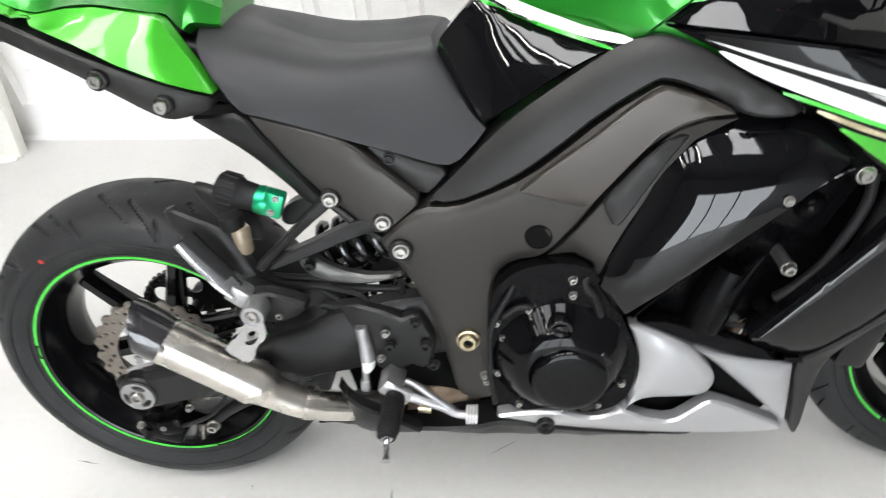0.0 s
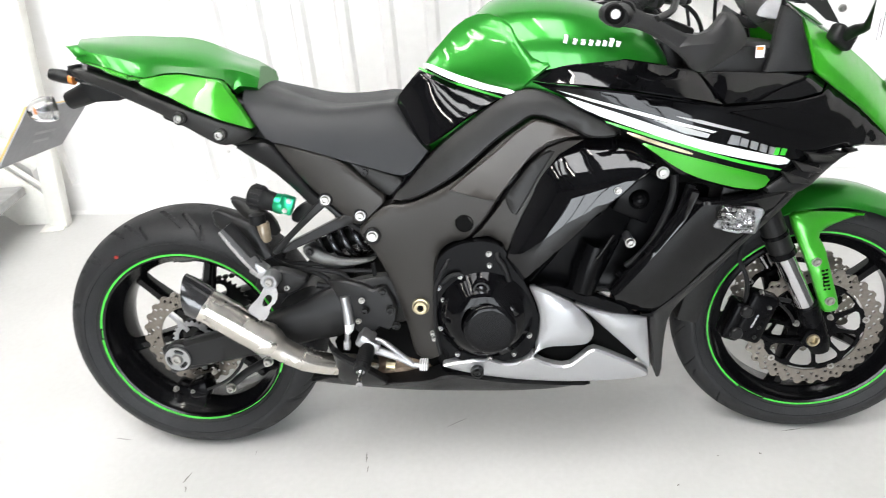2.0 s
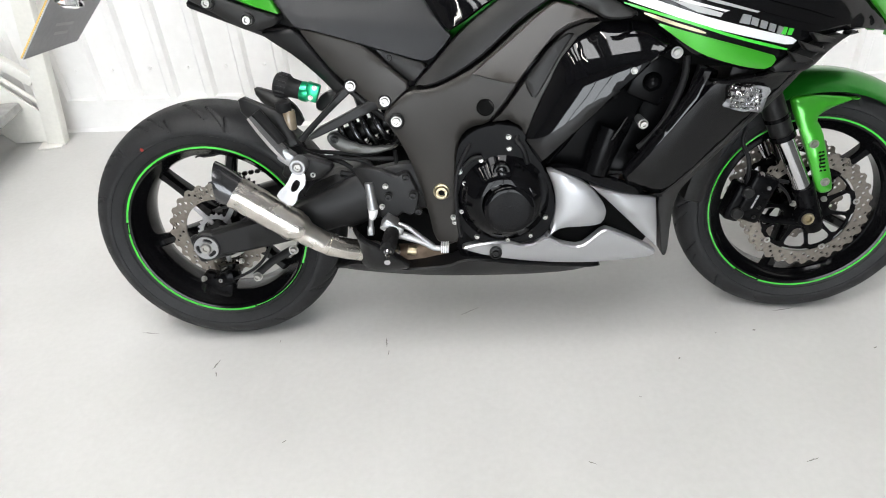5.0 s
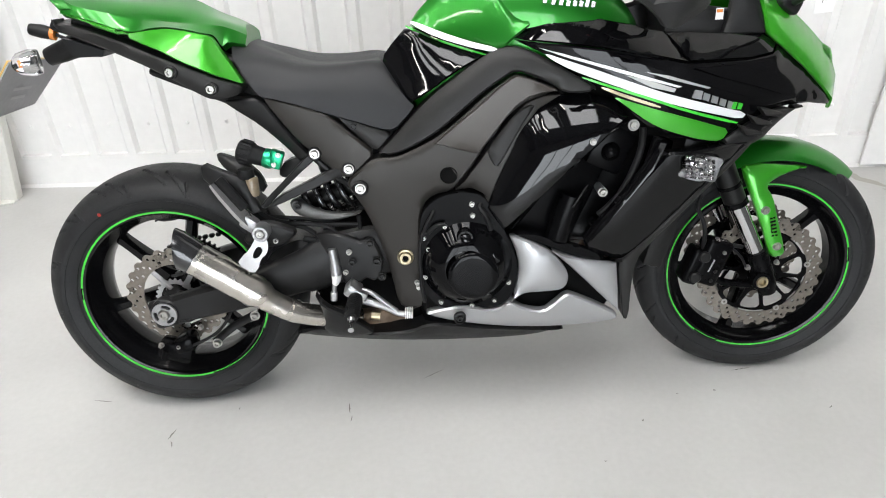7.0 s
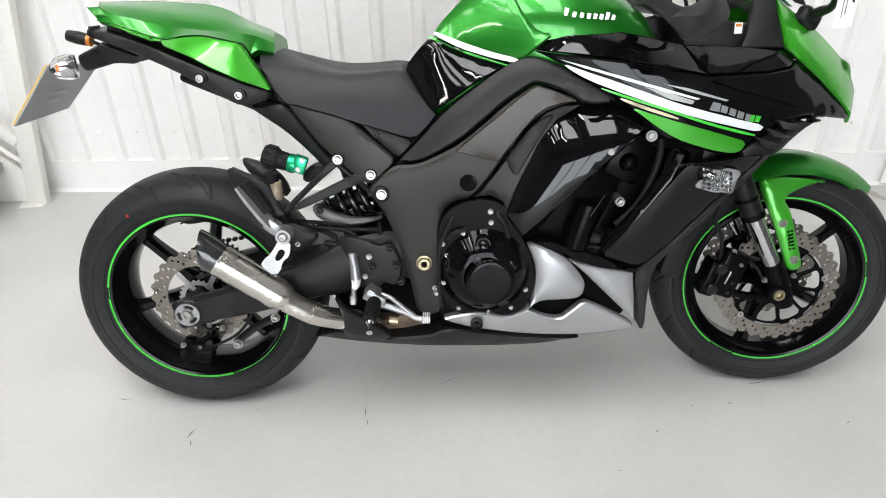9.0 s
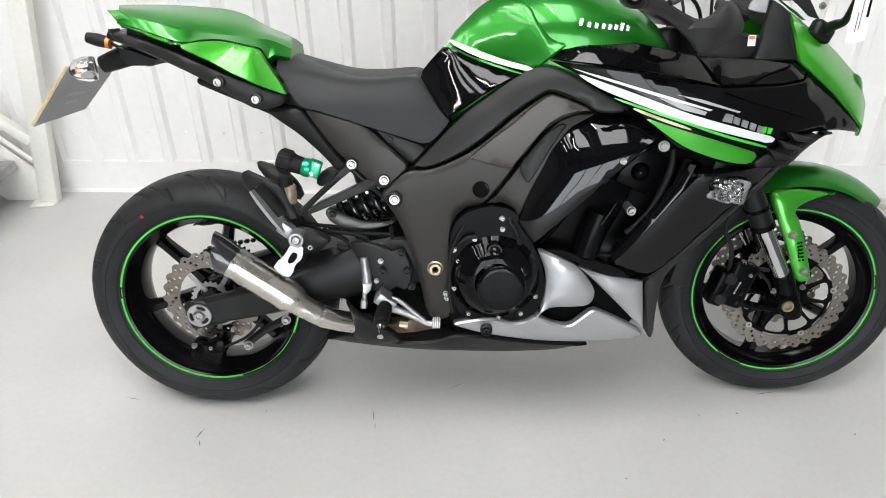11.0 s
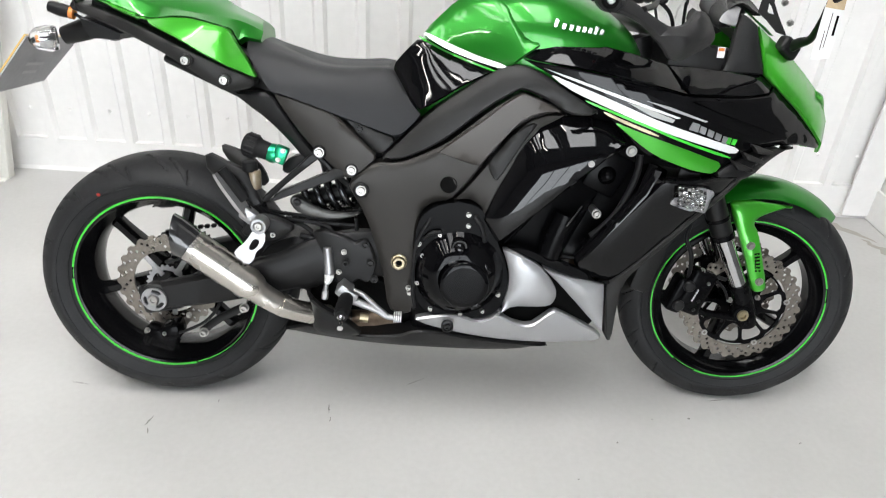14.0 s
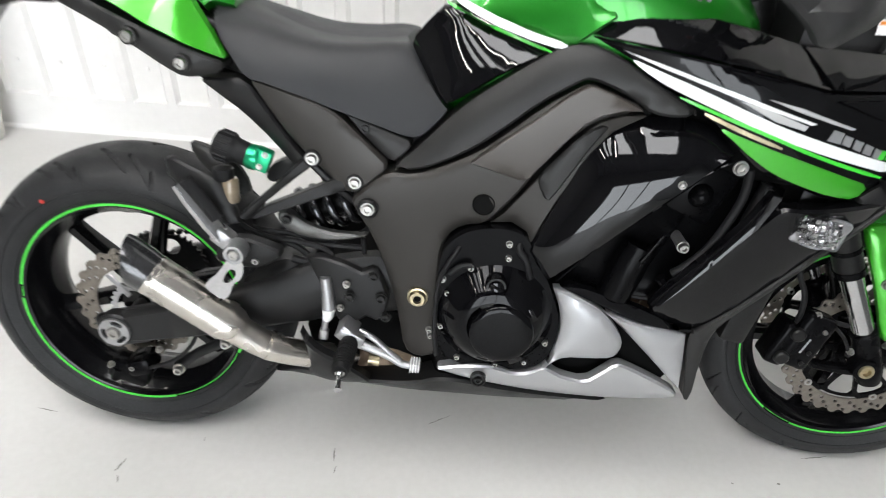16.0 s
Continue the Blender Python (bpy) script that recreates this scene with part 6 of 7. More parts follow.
# ---- rearset: footrest hangers, pedal, reservoir ----
def build_rearset():
    e = new("rearset")
    e.parent = bike
    part("hanger_strut", panel_bm([(-0.465, -0.165, 0.572), (-0.457, -0.165, 0.585), (-0.4, -0.163, 0.636), (-0.339, -0.158, 0.695), (-0.324, -0.158, 0.698), (-0.322, -0.158, 0.679), (-0.368, -0.16, 0.643), (-0.428, -0.163, 0.59), (-0.448, -0.165, 0.566)], cut=1, bulge=0.003, thick=0.016, edge=0.003), M_SATIN, e, "black pillion hanger strut")
    part("hanger_strut", panel_bm([(-0.45, -0.166, 0.564), (-0.428, -0.166, 0.594), (-0.362, -0.166, 0.624), (-0.284, -0.165, 0.66), (-0.258, -0.165, 0.665), (-0.243, -0.165, 0.655), (-0.249, -0.165, 0.642), (-0.298, -0.166, 0.626), (-0.376, -0.167, 0.594)], cut=1, bulge=0.003, thick=0.016, edge=0.003), M_SATIN, e, "black pillion hanger strut")
    part("hanger_bridge", tube([(-0.333, -0.15, 0.677), (-0.299, -0.15, 0.643), (-0.263, -0.14, 0.608)], 0.007, 8), M_SATIN, e)
    for p in [(-0.329, -0.166, 0.69), (-0.257, -0.172, 0.654)]:
        part("strut_boss", lathe([(0, 0), (0.0125, 0), (0.0150, 0.003), (0.0155, 0.015)], 20, pose(p[0], p[1], p[2])), M_SATIN, e)
        bolt(e, p[0], p[1] - 0.001, p[2], 0.0088, head=0.008)
    # folded pillion footrest
    A, B = Vector((-0.55, -0.19, 0.643)), Vector((-0.485, -0.185, 0.543))
    peg = part("pillion_peg", tube([A, A.lerp(B, 0.3), A.lerp(B, 0.7), B], [0.012, 0.016, 0.017, 0.014], 8, 3, 0.6), M_CHROME, e, "polished folded pillion footrest")
    part("peg_rubber", tube([A.lerp(B, 0.02) + Vector((0.013, -0.003, 0.011)), A.lerp(B, 0.72) + Vector((0.013, -0.003, 0.011))], 0.011, 8, 1, 0.7), M_RUBBER, peg)
    part("peg_clevis", box(0.034, 0.03, 0.03, pose(*(-0.487, -0.18, 0.544), 0, 40, 0), 0.005, 2), M_ALU, peg)
    part("heel_guard", panel_bm([(-0.588, -0.15, 0.673), (-0.571, -0.152, 0.675), (-0.54, -0.155, 0.66), (-0.49, -0.158, 0.639), (-0.466, -0.162, 0.583), (-0.456, -0.165, 0.563), (-0.48, -0.165, 0.555), (-0.507, -0.162, 0.576), (-0.551, -0.157, 0.608), (-0.587, -0.15, 0.64)], cut=0, bulge=0.003, thick=0.012, edge=0.004), M_SATIN, e, "black heel guard")
    part("mud_flap", panel_bm([(-0.573, -0.08, 0.681), (-0.544, -0.085, 0.677), (-0.498, -0.09, 0.658), (-0.465, -0.1, 0.629), (-0.452, -0.11, 0.588), (-0.491, -0.11, 0.594), (-0.531, -0.1, 0.626), (-0.564, -0.085, 0.656)], cut=1, bulge=0.006, thick=0.012), M_SATIN_GREY, e, "grey-black inner mudguard")
    k = (-0.456, -0.222, 0.532)
    part("hanger_bush", lathe([(0, -0.003), (0.009, -0.003), (0.012, -0.006), (0.0165, -0.006), (0.0185, -0.002), (0.0185, 0.028)], 32, pose(*k)), M_ALU, e, "alloy bush at the silencer hanger")
    bolt(e, k[0], k[1] - 0.003, k[2], 0.0088, head=0.005)
    q = (-0.436, -0.17, 0.496)
    bolt(e, q[0], q[1], q[2], 0.0065, head=0.010)
    part("hanger_arm", panel_bm([(-0.517, -0.175, 0.491), (-0.493, -0.178, 0.534), (-0.454, -0.18, 0.544), (-0.417, -0.176, 0.531), (-0.38, -0.172, 0.511), (-0.421, -0.172, 0.48), (-0.46, -0.172, 0.476)], cut=1, bulge=0.004, thick=0.02), M_SATIN, e, "black cast hanger arm")
    # hydraulic adjuster and reservoir
    A, B = Vector((-0.502, -0.13, 0.698)), Vector((-0.443, -0.135, 0.679))
    knob = part("preload_knob", tube([A, A.lerp(B, 0.1), A.lerp(B, 0.5), A.lerp(B, 0.6), B], [0.019, 0.026, 0.026, 0.022, 0.020], 20, 2), M_RUBBER, e, "ribbed black preload knob")
    dd = (B - A).normalized()
    uu = dd.orthogonal().normalized()
    vv = dd.cross(uu)
    for i in range(14):
        t = 2 * math.pi * i / 14
        o = 0.0262 * (math.cos(t) * uu + math.sin(t) * vv)
        part("knob_rib", tube([A.lerp(B, 0.12) + o, A.lerp(B, 0.48) + o], 0.0022, 5, 1), M_RUBBER, knob)
    cl = part("adjuster_clamp", tube([B - dd * 0.002, B + dd * 0.006, B + dd * 0.016], [0.021, 0.0225, 0.021], 24, 1), M_ANOD, e, "green anodised clamp")
    part("clamp_block", box(0.030, 0.022, 0.040, pose(*(-0.418, -0.145, 0.677), 0, 22, 0), 0.004, 2), M_ANOD, e, "green anodised clamp block")
    for p in [(-0.41, -0.157, 0.688), (-0.422, -0.157, 0.667)]:
        bolt(cl, p[0], p[1], p[2], 0.0045, head=0.003)
    part("adjuster_bracket", panel_bm([(-0.425, -0.128, 0.641), (-0.404, -0.128, 0.668), (-0.358, -0.13, 0.68), (-0.352, -0.132, 0.669), (-0.393, -0.132, 0.632), (-0.413, -0.13, 0.626)], cut=1, bulge=0.004, thick=0.02), M_SATIN, e, "black adjuster bracket")
    r = (-0.478, -0.145, 0.618)
    pot = part("brake_reservoir", lathe([(0, -0.02), (0.0, -0.022), (0.013, -0.022), (0.0145, -0.018), (0.0145, 0.018), (0.012, 0.022), (0, 0.022)], 24, pose(r[0], r[1], r[2], 90, 0, 0)), M_RESERVOIR, e, "smoky translucent brake reservoir")
    t = (-0.488, -0.145, 0.648)
    part("reservoir_cap", lathe([(0, -0.011), (0.0155, -0.011), (0.0175, -0.008), (0.0175, 0.010), (0, 0.011)], 24, pose(t[0], t[1], t[2], 90, 0, 0)), M_RUBBER, pot, "black screw cap")
    part("reservoir_hose", tube([(-0.477, -0.145, 0.595), (-0.472, -0.14, 0.555), (-0.426, -0.13, 0.524), (-0.367, -0.13, 0.517), (-0.306, -0.14, 0.499), (-0.31, -0.155, 0.433)], 0.005, 8), M_RUBBER, e)
    # footrest plate
    fp = panel("footrest_plate", [(-0.354, -0.155, 0.504), (-0.323, -0.16, 0.506), (-0.277, -0.165, 0.494), (-0.248, -0.168, 0.481), (-0.231, -0.168, 0.489), (-0.216, -0.168, 0.484), (-0.206, -0.168, 0.46), (-0.196, -0.168, 0.431), (-0.203, -0.168, 0.391), (-0.22, -0.168, 0.377), (-0.24, -0.168, 0.386), (-0.275, -0.168, 0.362), (-0.297, -0.166, 0.379), (-0.304, -0.164, 0.408), (-0.332, -0.158, 0.456)], M_SATIN, e, "satin black footrest plate", cut=0, bulge=0.003, spread=0.012, thick=0.014, edge=0.004)
    for p, mt, r in (((-0.274, -0.176, 0.459), M_BOLT, 0.0055), ((-0.286, -0.176, 0.409), M_BOLT, 0.0052), ((-0.269, -0.176, 0.433), M_DARK, 0.008), ((-0.225, -0.176, 0.478), M_DARK, 0.008), ((-0.212, -0.176, 0.433), M_DARK, 0.009), ((-0.203, -0.174, 0.393), M_DARK, 0.008)):
        bolt(fp, p[0], p[1], p[2], r, mt)
    # master cylinder and its pushrod
    mc = part("master_cylinder", tube([(-0.314, -0.165, 0.466), (-0.311, -0.166, 0.437), (-0.309, -0.168, 0.402)], [0.010, 0.011, 0.013], 16, 2), M_ALU, e, "grey rear brake master cylinder")
    part("gaiter", tube([(-0.309, -0.168, 0.402), (-0.311, -0.168, 0.386), (-0.316, -0.168, 0.377)], [0.0125, 0.010, 0.007], 14, 2), M_CARD, mc, "pale rubber gaiter")
    part("pushrod", tube([(-0.316, -0.168, 0.377), (-0.32, -0.168, 0.343)], 0.006, 10, 1), M_ALU, mc)
    part("clevis", box(0.016, 0.014, 0.024, pose(*(-0.32, -0.168, 0.346), 0, 5, 0), 0.003), M_ALU, mc)
    # footrest: bracket, rubber, ball-ended bolt
    pb = part("peg_bracket", box(0.034, 0.05, 0.030, pose(*(-0.271, -0.185, 0.37), 0, 40, 0), 0.004, 2), M_ALU, e, "cast alloy footrest bracket")
    part("peg_fork", box(0.050, 0.014, 0.020, pose(*(-0.262, -0.205, 0.368), 0, 28, 0), 0.004, 2), M_ALU, pb)
    A, B = Vector((-0.264, -0.205, 0.36)), Vector((-0.27, -0.285, 0.347))
    fr = part("footrest", tube([A, A.lerp(B, 0.1), A.lerp(B, 0.9), B], [0.012, 0.0165, 0.0165, 0.013], 12, 2), M_RUBBER, e, "black rubber footrest")
    for i in range(9):
        c = A.lerp(B, 0.18 + 0.08 * i)
        part("rubber_rib", tube([c, c + (B - A).normalized() * 0.003], 0.0178, 12, 1), M_RUBBER, fr)
    C, D = Vector((-0.269, -0.288, 0.346)), Vector((-0.267, -0.322, 0.337))
    part("feeler", tube([C, C.lerp(D, 0.2), C.lerp(D, 0.75), D], [0.009, 0.0045, 0.0045, 0.007], 12, 2), M_CHROME, fr, "bright feeler bolt")
    # brake pedal
    pd = part("brake_pedal", tube([(-0.26, -0.185, 0.344), (-0.227, -0.19, 0.334), (-0.193, -0.192, 0.32), (-0.17, -0.194, 0.306), (-0.146, -0.196, 0.304)], [0.010, 0.009, 0.008, 0.007, 0.007], 12, 4), M_ALU, e, "brushed alloy brake pedal")
    part("pedal_rib", tube([(-0.25, -0.182, 0.366), (-0.226, -0.188, 0.357), (-0.197, -0.192, 0.332), (-0.173, -0.194, 0.312)], 0.006, 10, 4), M_ALU, pd)
    g = (-0.145, -0.198, 0.308)
    pad = part("pedal_pad", box(0.020, 0.026, 0.017, pose(g[0], g[1], g[2], 0, 4, 0), 0.003), M_ALU, pd)
    for i in range(4):
        part("pad_rib", box(0.0022, 0.027, 0.0185, pose(g[0] - 0.0075 + 0.005 * i, g[1], g[2], 0, 4, 0), 0.0005), M_CARD, pad)
    # linkage and hoses round the shock
    link = panel_bm([(-0.407, -0.135, 0.566), (-0.397, -0.135, 0.58), (-0.38, -0.135, 0.581), (-0.363, -0.135, 0.562), (-0.316, -0.135, 0.541), (-0.255, -0.135, 0.54), (-0.241, -0.135, 0.549), (-0.238, -0.135, 0.534), (-0.304, -0.135, 0.521), (-0.359, -0.135, 0.527), (-0.393, -0.135, 0.54)], cut=1, bulge=0.002, thick=0.012)
    part("linkage_arm", link, M_ALUGREY, e, "grey cast linkage arm")
    l = (-0.384, -0.143, 0.566)
    bolt(e, l[0], l[1], l[2], 0.008, M_DARK)
    for pts, rr in (([(-0.454, -0.12, 0.535), (-0.388, -0.12, 0.528), (-0.321, -0.12, 0.52), (-0.26, -0.12, 0.535), (-0.24, -0.12, 0.549)], 0.005), ([(-0.362, -0.12, 0.513), (-0.307, -0.125, 0.511), (-0.254, -0.12, 0.506)], 0.006), ([(-0.251, -0.12, 0.527), (-0.249, -0.12, 0.492), (-0.242, -0.12, 0.463)], 0.005), ([(-0.384, -0.12, 0.477), (-0.323, -0.12, 0.466), (-0.249, -0.12, 0.47)], 0.008), ([(-0.428, -0.12, 0.518), (-0.376, -0.12, 0.503), (-0.33, -0.12, 0.463)], 0.006)):
        part("hose", tube(pts, rr, 8), M_RUBBER, e)
    part("brake_switch", tube([(-0.289, -0.13, 0.477), (-0.276, -0.13, 0.477)], 0.007, 12, 1), M_ALU, e)
    part("sump_plug", tube([(-0.238, -0.15, 0.281), (-0.217, -0.15, 0.278)], 0.012, 14, 1), M_BRASS, e)
    stand = part("side_stand", tube([(-0.16, 0.16, 0.28), (-0.19, 0.22, 0.14), (-0.22, 0.275, 0.052)], 0.012, 10), M_SATIN, e, "black side stand")
    part("stand_foot", box(0.06, 0.035, 0.010, pose(-0.22, 0.285, 0.052, 10, 0, 0), 0.003), M_SATIN, stand)
    return e


M_ALUGREY = material("grey_casting", (0.11, 0.11, 0.106), 0.42, 0.6, grain=0.1, grain_size=200, bump=0.1, bump_size=400)
build_rearset()


# ---- front end: fork, brakes, mudguard ----
def build_front():
    e = new("front_fork")
    e.parent = bike
    for s in (-1, 1):
        T = [Vector((p[0], -s * p[1], p[2])) for p in [(0.564, -0.105, 0.685), (0.608, -0.105, 0.587), (0.644, -0.105, 0.508), (0.657, -0.105, 0.485), (0.71, -0.105, 0.379), (0.716, -0.107, 0.365), (0.739, -0.11, 0.303)]]
        part("fork_outer", tube([T[0], T[1], T[2]], [0.027, 0.0265, 0.026], 24, 3), M_DARK, e, "black fork outer tube")
        part("fork_collar", tube([T[2] - (T[2] - T[1]) * 0.12, T[2] + (T[3] - T[2]) * 0.1], 0.0285, 24, 1), M_ENGINE, e)
        part("fork_collar", tube([T[1].lerp(T[2], 0.35), T[1].lerp(T[2], 0.45)], 0.0282, 24, 1), M_ENGINE, e)
        part("fork_slider", tube([T[2], T[4]], 0.0205, 28, 1), M_CHROME, e, "bright chrome fork slider")
        lower = part("fork_foot", tube([T[4] - (T[4] - T[3]) * 0.06, T[4], T[5], T[6], T[6] + (T[6] - T[5]) * 0.5], [0.025, 0.0265, 0.025, 0.027, 0.020], 20, 3), M_ENGINE, e, "black fork foot casting")
        part("caliper_lug", panel_bm([(a[0], a[1], a[2]) for a in [(0.606, -0.118, 0.331), (0.641, -0.118, 0.307), (0.712, -0.118, 0.304), (0.737, -0.118, 0.281), (0.685, -0.118, 0.285), (0.611, -0.118, 0.298)]], cut=1, bulge=0.002, thick=0.016), M_ENGINE, lower) if s < 0 else None
        if s > 0:
            part("caliper_lug", box(0.10, 0.014, 0.02, pose(0.69, 0.112, 0.31, 0, 4, 0), 0.004), M_ENGINE, lower)
    c = (0.717, -0.142, 0.314)
    part("axle_nut", lathe([(0, 0.004), (0.0075, 0.004), (0.0085, -0.004), (0.0135, -0.004), (0.015, 0.0), (0.015, 0.012)], 24, pose(*c)), M_BRASS, e, "dull brass axle end")
    part("axle", tube([(0.736, -0.12, 0.302), (0.754, 0.12, 0.300)], 0.012, 14, 1), M_DARK, e)
    part("axle_clamp", lathe([(0.014, 0.0), (0.022, 0.001), (0.0235, 0.006), (0.0235, 0.03)], 24, pose(*c)), M_ENGINE, e)
    # calipers
    for s in (-1, 1):
        Q = [Vector((p[0], -s * p[1], p[2])) for p in [(0.589, -0.122, 0.362), (0.596, -0.12, 0.401), (0.581, -0.12, 0.316)]]
        cal = part("front_caliper", box(0.064, 0.042, 0.118, pose(Q[0].x + 0.002, Q[0].y, Q[0].z + 0.008, 0, 20, 0), 0.010, 3), M_ENGINE, e, "black radial brake caliper")
        part("caliper_bridge", box(0.040, 0.054, 0.092, pose(Q[0].x - 0.036, Q[0].y + 0.012 * -s, Q[0].z - 0.004, 0, 20, 0), 0.009, 3), M_ENGINE, cal)
        for k in (-0.026, 0.026):
            part("piston_cap", lathe([(0, -0.006), (0.011, -0.006), (0.014, -0.003), (0.0145, 0.004)], 18, pose(Q[0].x - 0.03 + k * 0.36, Q[0].y - 0.02, Q[0].z + k, 0, 0, 0 if s < 0 else 180)), M_DARK, cal)
        for k in (-0.036, -0.012, 0.036):
            bolt(cal, Q[0].x + 0.012 + k * 0.35, Q[0].y - 0.020, Q[0].z + k, 0.0045, M_DARK if k < 0 else M_BOLT)
    for i in range(5):
        p = (0.581, -0.146, 0.364)
        part("print_bar", box(0.004, 0.0006, 0.006, pose(p[0] + 0.0026 * i, p[1] + 0.003, p[2] + 0.0065 * i - 0.012, 0, 20, 0), 0), M_PLATEGREY, e)
    part("brake_line", tube([(0.571, -0.12, 0.401), (0.569, -0.125, 0.441), (0.563, -0.125, 0.471), (0.548, -0.12, 0.506), (0.557, -0.11, 0.538)], 0.0052, 10), M_RUBBER, e)
    part("brake_line", tube([(0.594, -0.12, 0.416), (0.63, -0.122, 0.41), (0.667, -0.12, 0.401)], 0.005, 10), M_RUBBER, e)
    part("sensor_wire", tube([(0.596, -0.13, 0.426), (0.622, -0.13, 0.414), (0.659, -0.13, 0.382), (0.678, -0.128, 0.351)], 0.0032, 8), M_RUBBER, e)
    for p in [(0.597, -0.134, 0.428), (0.682, -0.13, 0.35), (0.777, -0.085, 0.339)]:
        bolt(e, p[0], p[1], p[2], 0.0055)
    # disc carriers: black spider and bright bobbins, on both sides
    for s in (-1, 1):
        wins = []
        for i in range(10):
            a = 36 * i + 10
            spread = ((0.052, -10), (0.052, 10), (0.075, 15), (0.103, 15.5), (0.105, 0), (0.103, -15.5), (0.075, -15))
            wins.append(rounded([(r * math.cos(radians(a + q)), r * math.sin(radians(a + q))) for r, q in spread], 1))
            if i % 2 == 0:
                part("bobbin", lathe([(0.0035, -0.004), (0.0075, -0.004), (0.0085, 0.0), (0.0075, 0.004), (0.0035, 0.004)], 14, pose(0.114 * math.cos(radians(a)), s * 0.071, 0.114 * math.sin(radians(a))), close=True), M_BOLT, front)
        rim = [((0.116 if i % 12 < 3 or i % 12 > 9 else 0.108) * math.cos(radians(6 * i + 10)), (0.116 if i % 12 < 3 or i % 12 > 9 else 0.108) * math.sin(radians(6 * i + 10))) for i in range(60)]
        part("disc_carrier", plate(rim, s * 0.070 - 0.003, s * 0.070 + 0.003, wins + [circle(0, 0, 0.04, 32)]), M_ENGINE, front, "black looped disc carrier")
        part("carrier_hub", lathe([(0.030, -0.003), (0.047, -0.003), (0.047, 0.003), (0.030, 0.003)], 32, pose(0, s * 0.070, 0), close=True), M_ENGINE, front)
    return e


build_front()


def build_mudguard():
    e = new("front_mudguard")
    e.parent = bike
    bm = bmesh.new()
    rows = []
    n = 26
    for i in range(n + 1):
        f = i / n
        a = radians(46 + (150 - 46) * f)
        R = 0.336 + 0.006 * math.sin(f * math.pi)
        w = 0.074 * min(1.0, (0.12 + f * 3.2)) ** 0.6
        row = []
        for j in range(-8, 9):
            u = j / 8
            rr = R - 0.040 * abs(u) ** 2.4
            row.append(bm.verts.new((0.745 + rr * math.cos(a), w * u, 0.300 + rr * math.sin(a))))
        rows.append(row)
    for a, b in zip(rows, rows[1:]):
        for j in range(16):
            bm.faces.new((a[j], a[j + 1], b[j + 1], b[j]))
    r = bmesh.ops.extrude_face_region(bm, geom=list(bm.faces))
    for g in r["geom"]:
        if isinstance(g, bmesh.types.BMVert):
            d = Vector((g.co.x - 0.745, 0, g.co.z - 0.300)).normalized()
            g.co -= d * 0.003
    part("guard_crown", bm, M_GREEN, e, "candy green mudguard crown")
    side = panel("guard_side", [(0.652, -0.088, 0.595), (0.71, -0.086, 0.598), (0.794, -0.076, 0.586), (0.837, -0.07, 0.58), (0.786, -0.078, 0.571), (0.744, -0.086, 0.558), (0.72, -0.094, 0.543), (0.735, -0.104, 0.52), (0.748, -0.112, 0.473), (0.778, -0.116, 0.384), (0.775, -0.116, 0.368), (0.75, -0.116, 0.364), (0.74, -0.116, 0.372), (0.716, -0.114, 0.436), (0.689, -0.108, 0.501), (0.669, -0.098, 0.549)], M_BRIGHT, e, "lime green mudguard side arm", cut=1, bulge=0.008, spread=0.012, thick=0.010, edge=0.004, step=0.016, mirror=True)
    f = LAST[0]
    for p in [(0.715, -0.118, 0.489), (0.753, -0.122, 0.397)]:
        bolt(side, p[0], f(p[0], p[2]) - 0.001, p[2], 0.0085, head=0.005)
    SKIN["guard"] = f
    for k in range(6):
        o = (0.737, -0.118, 0.445)
        x, z = o[0] + 0.0020 * k - 0.004, o[2] + 0.022 - 0.0088 * k
        decal("print_bar", [(x - 0.007, z), (x + 0.007, z + 0.001), (x + 0.007, z + 0.0055), (x - 0.007, z + 0.0045)], "guard", M_INK_SHADE, side, "black printed block", 0.0012, cut=0)
    decal("print_bar", [(x - 0.010, z + 0.012), (x - 0.008, z + 0.012), (x - 0.010, z + 0.040), (x - 0.012, z + 0.040)], "guard", M_INK_SHADE, side, "thin black printed line", 0.0012, cut=0)
    return e


build_mudguard()


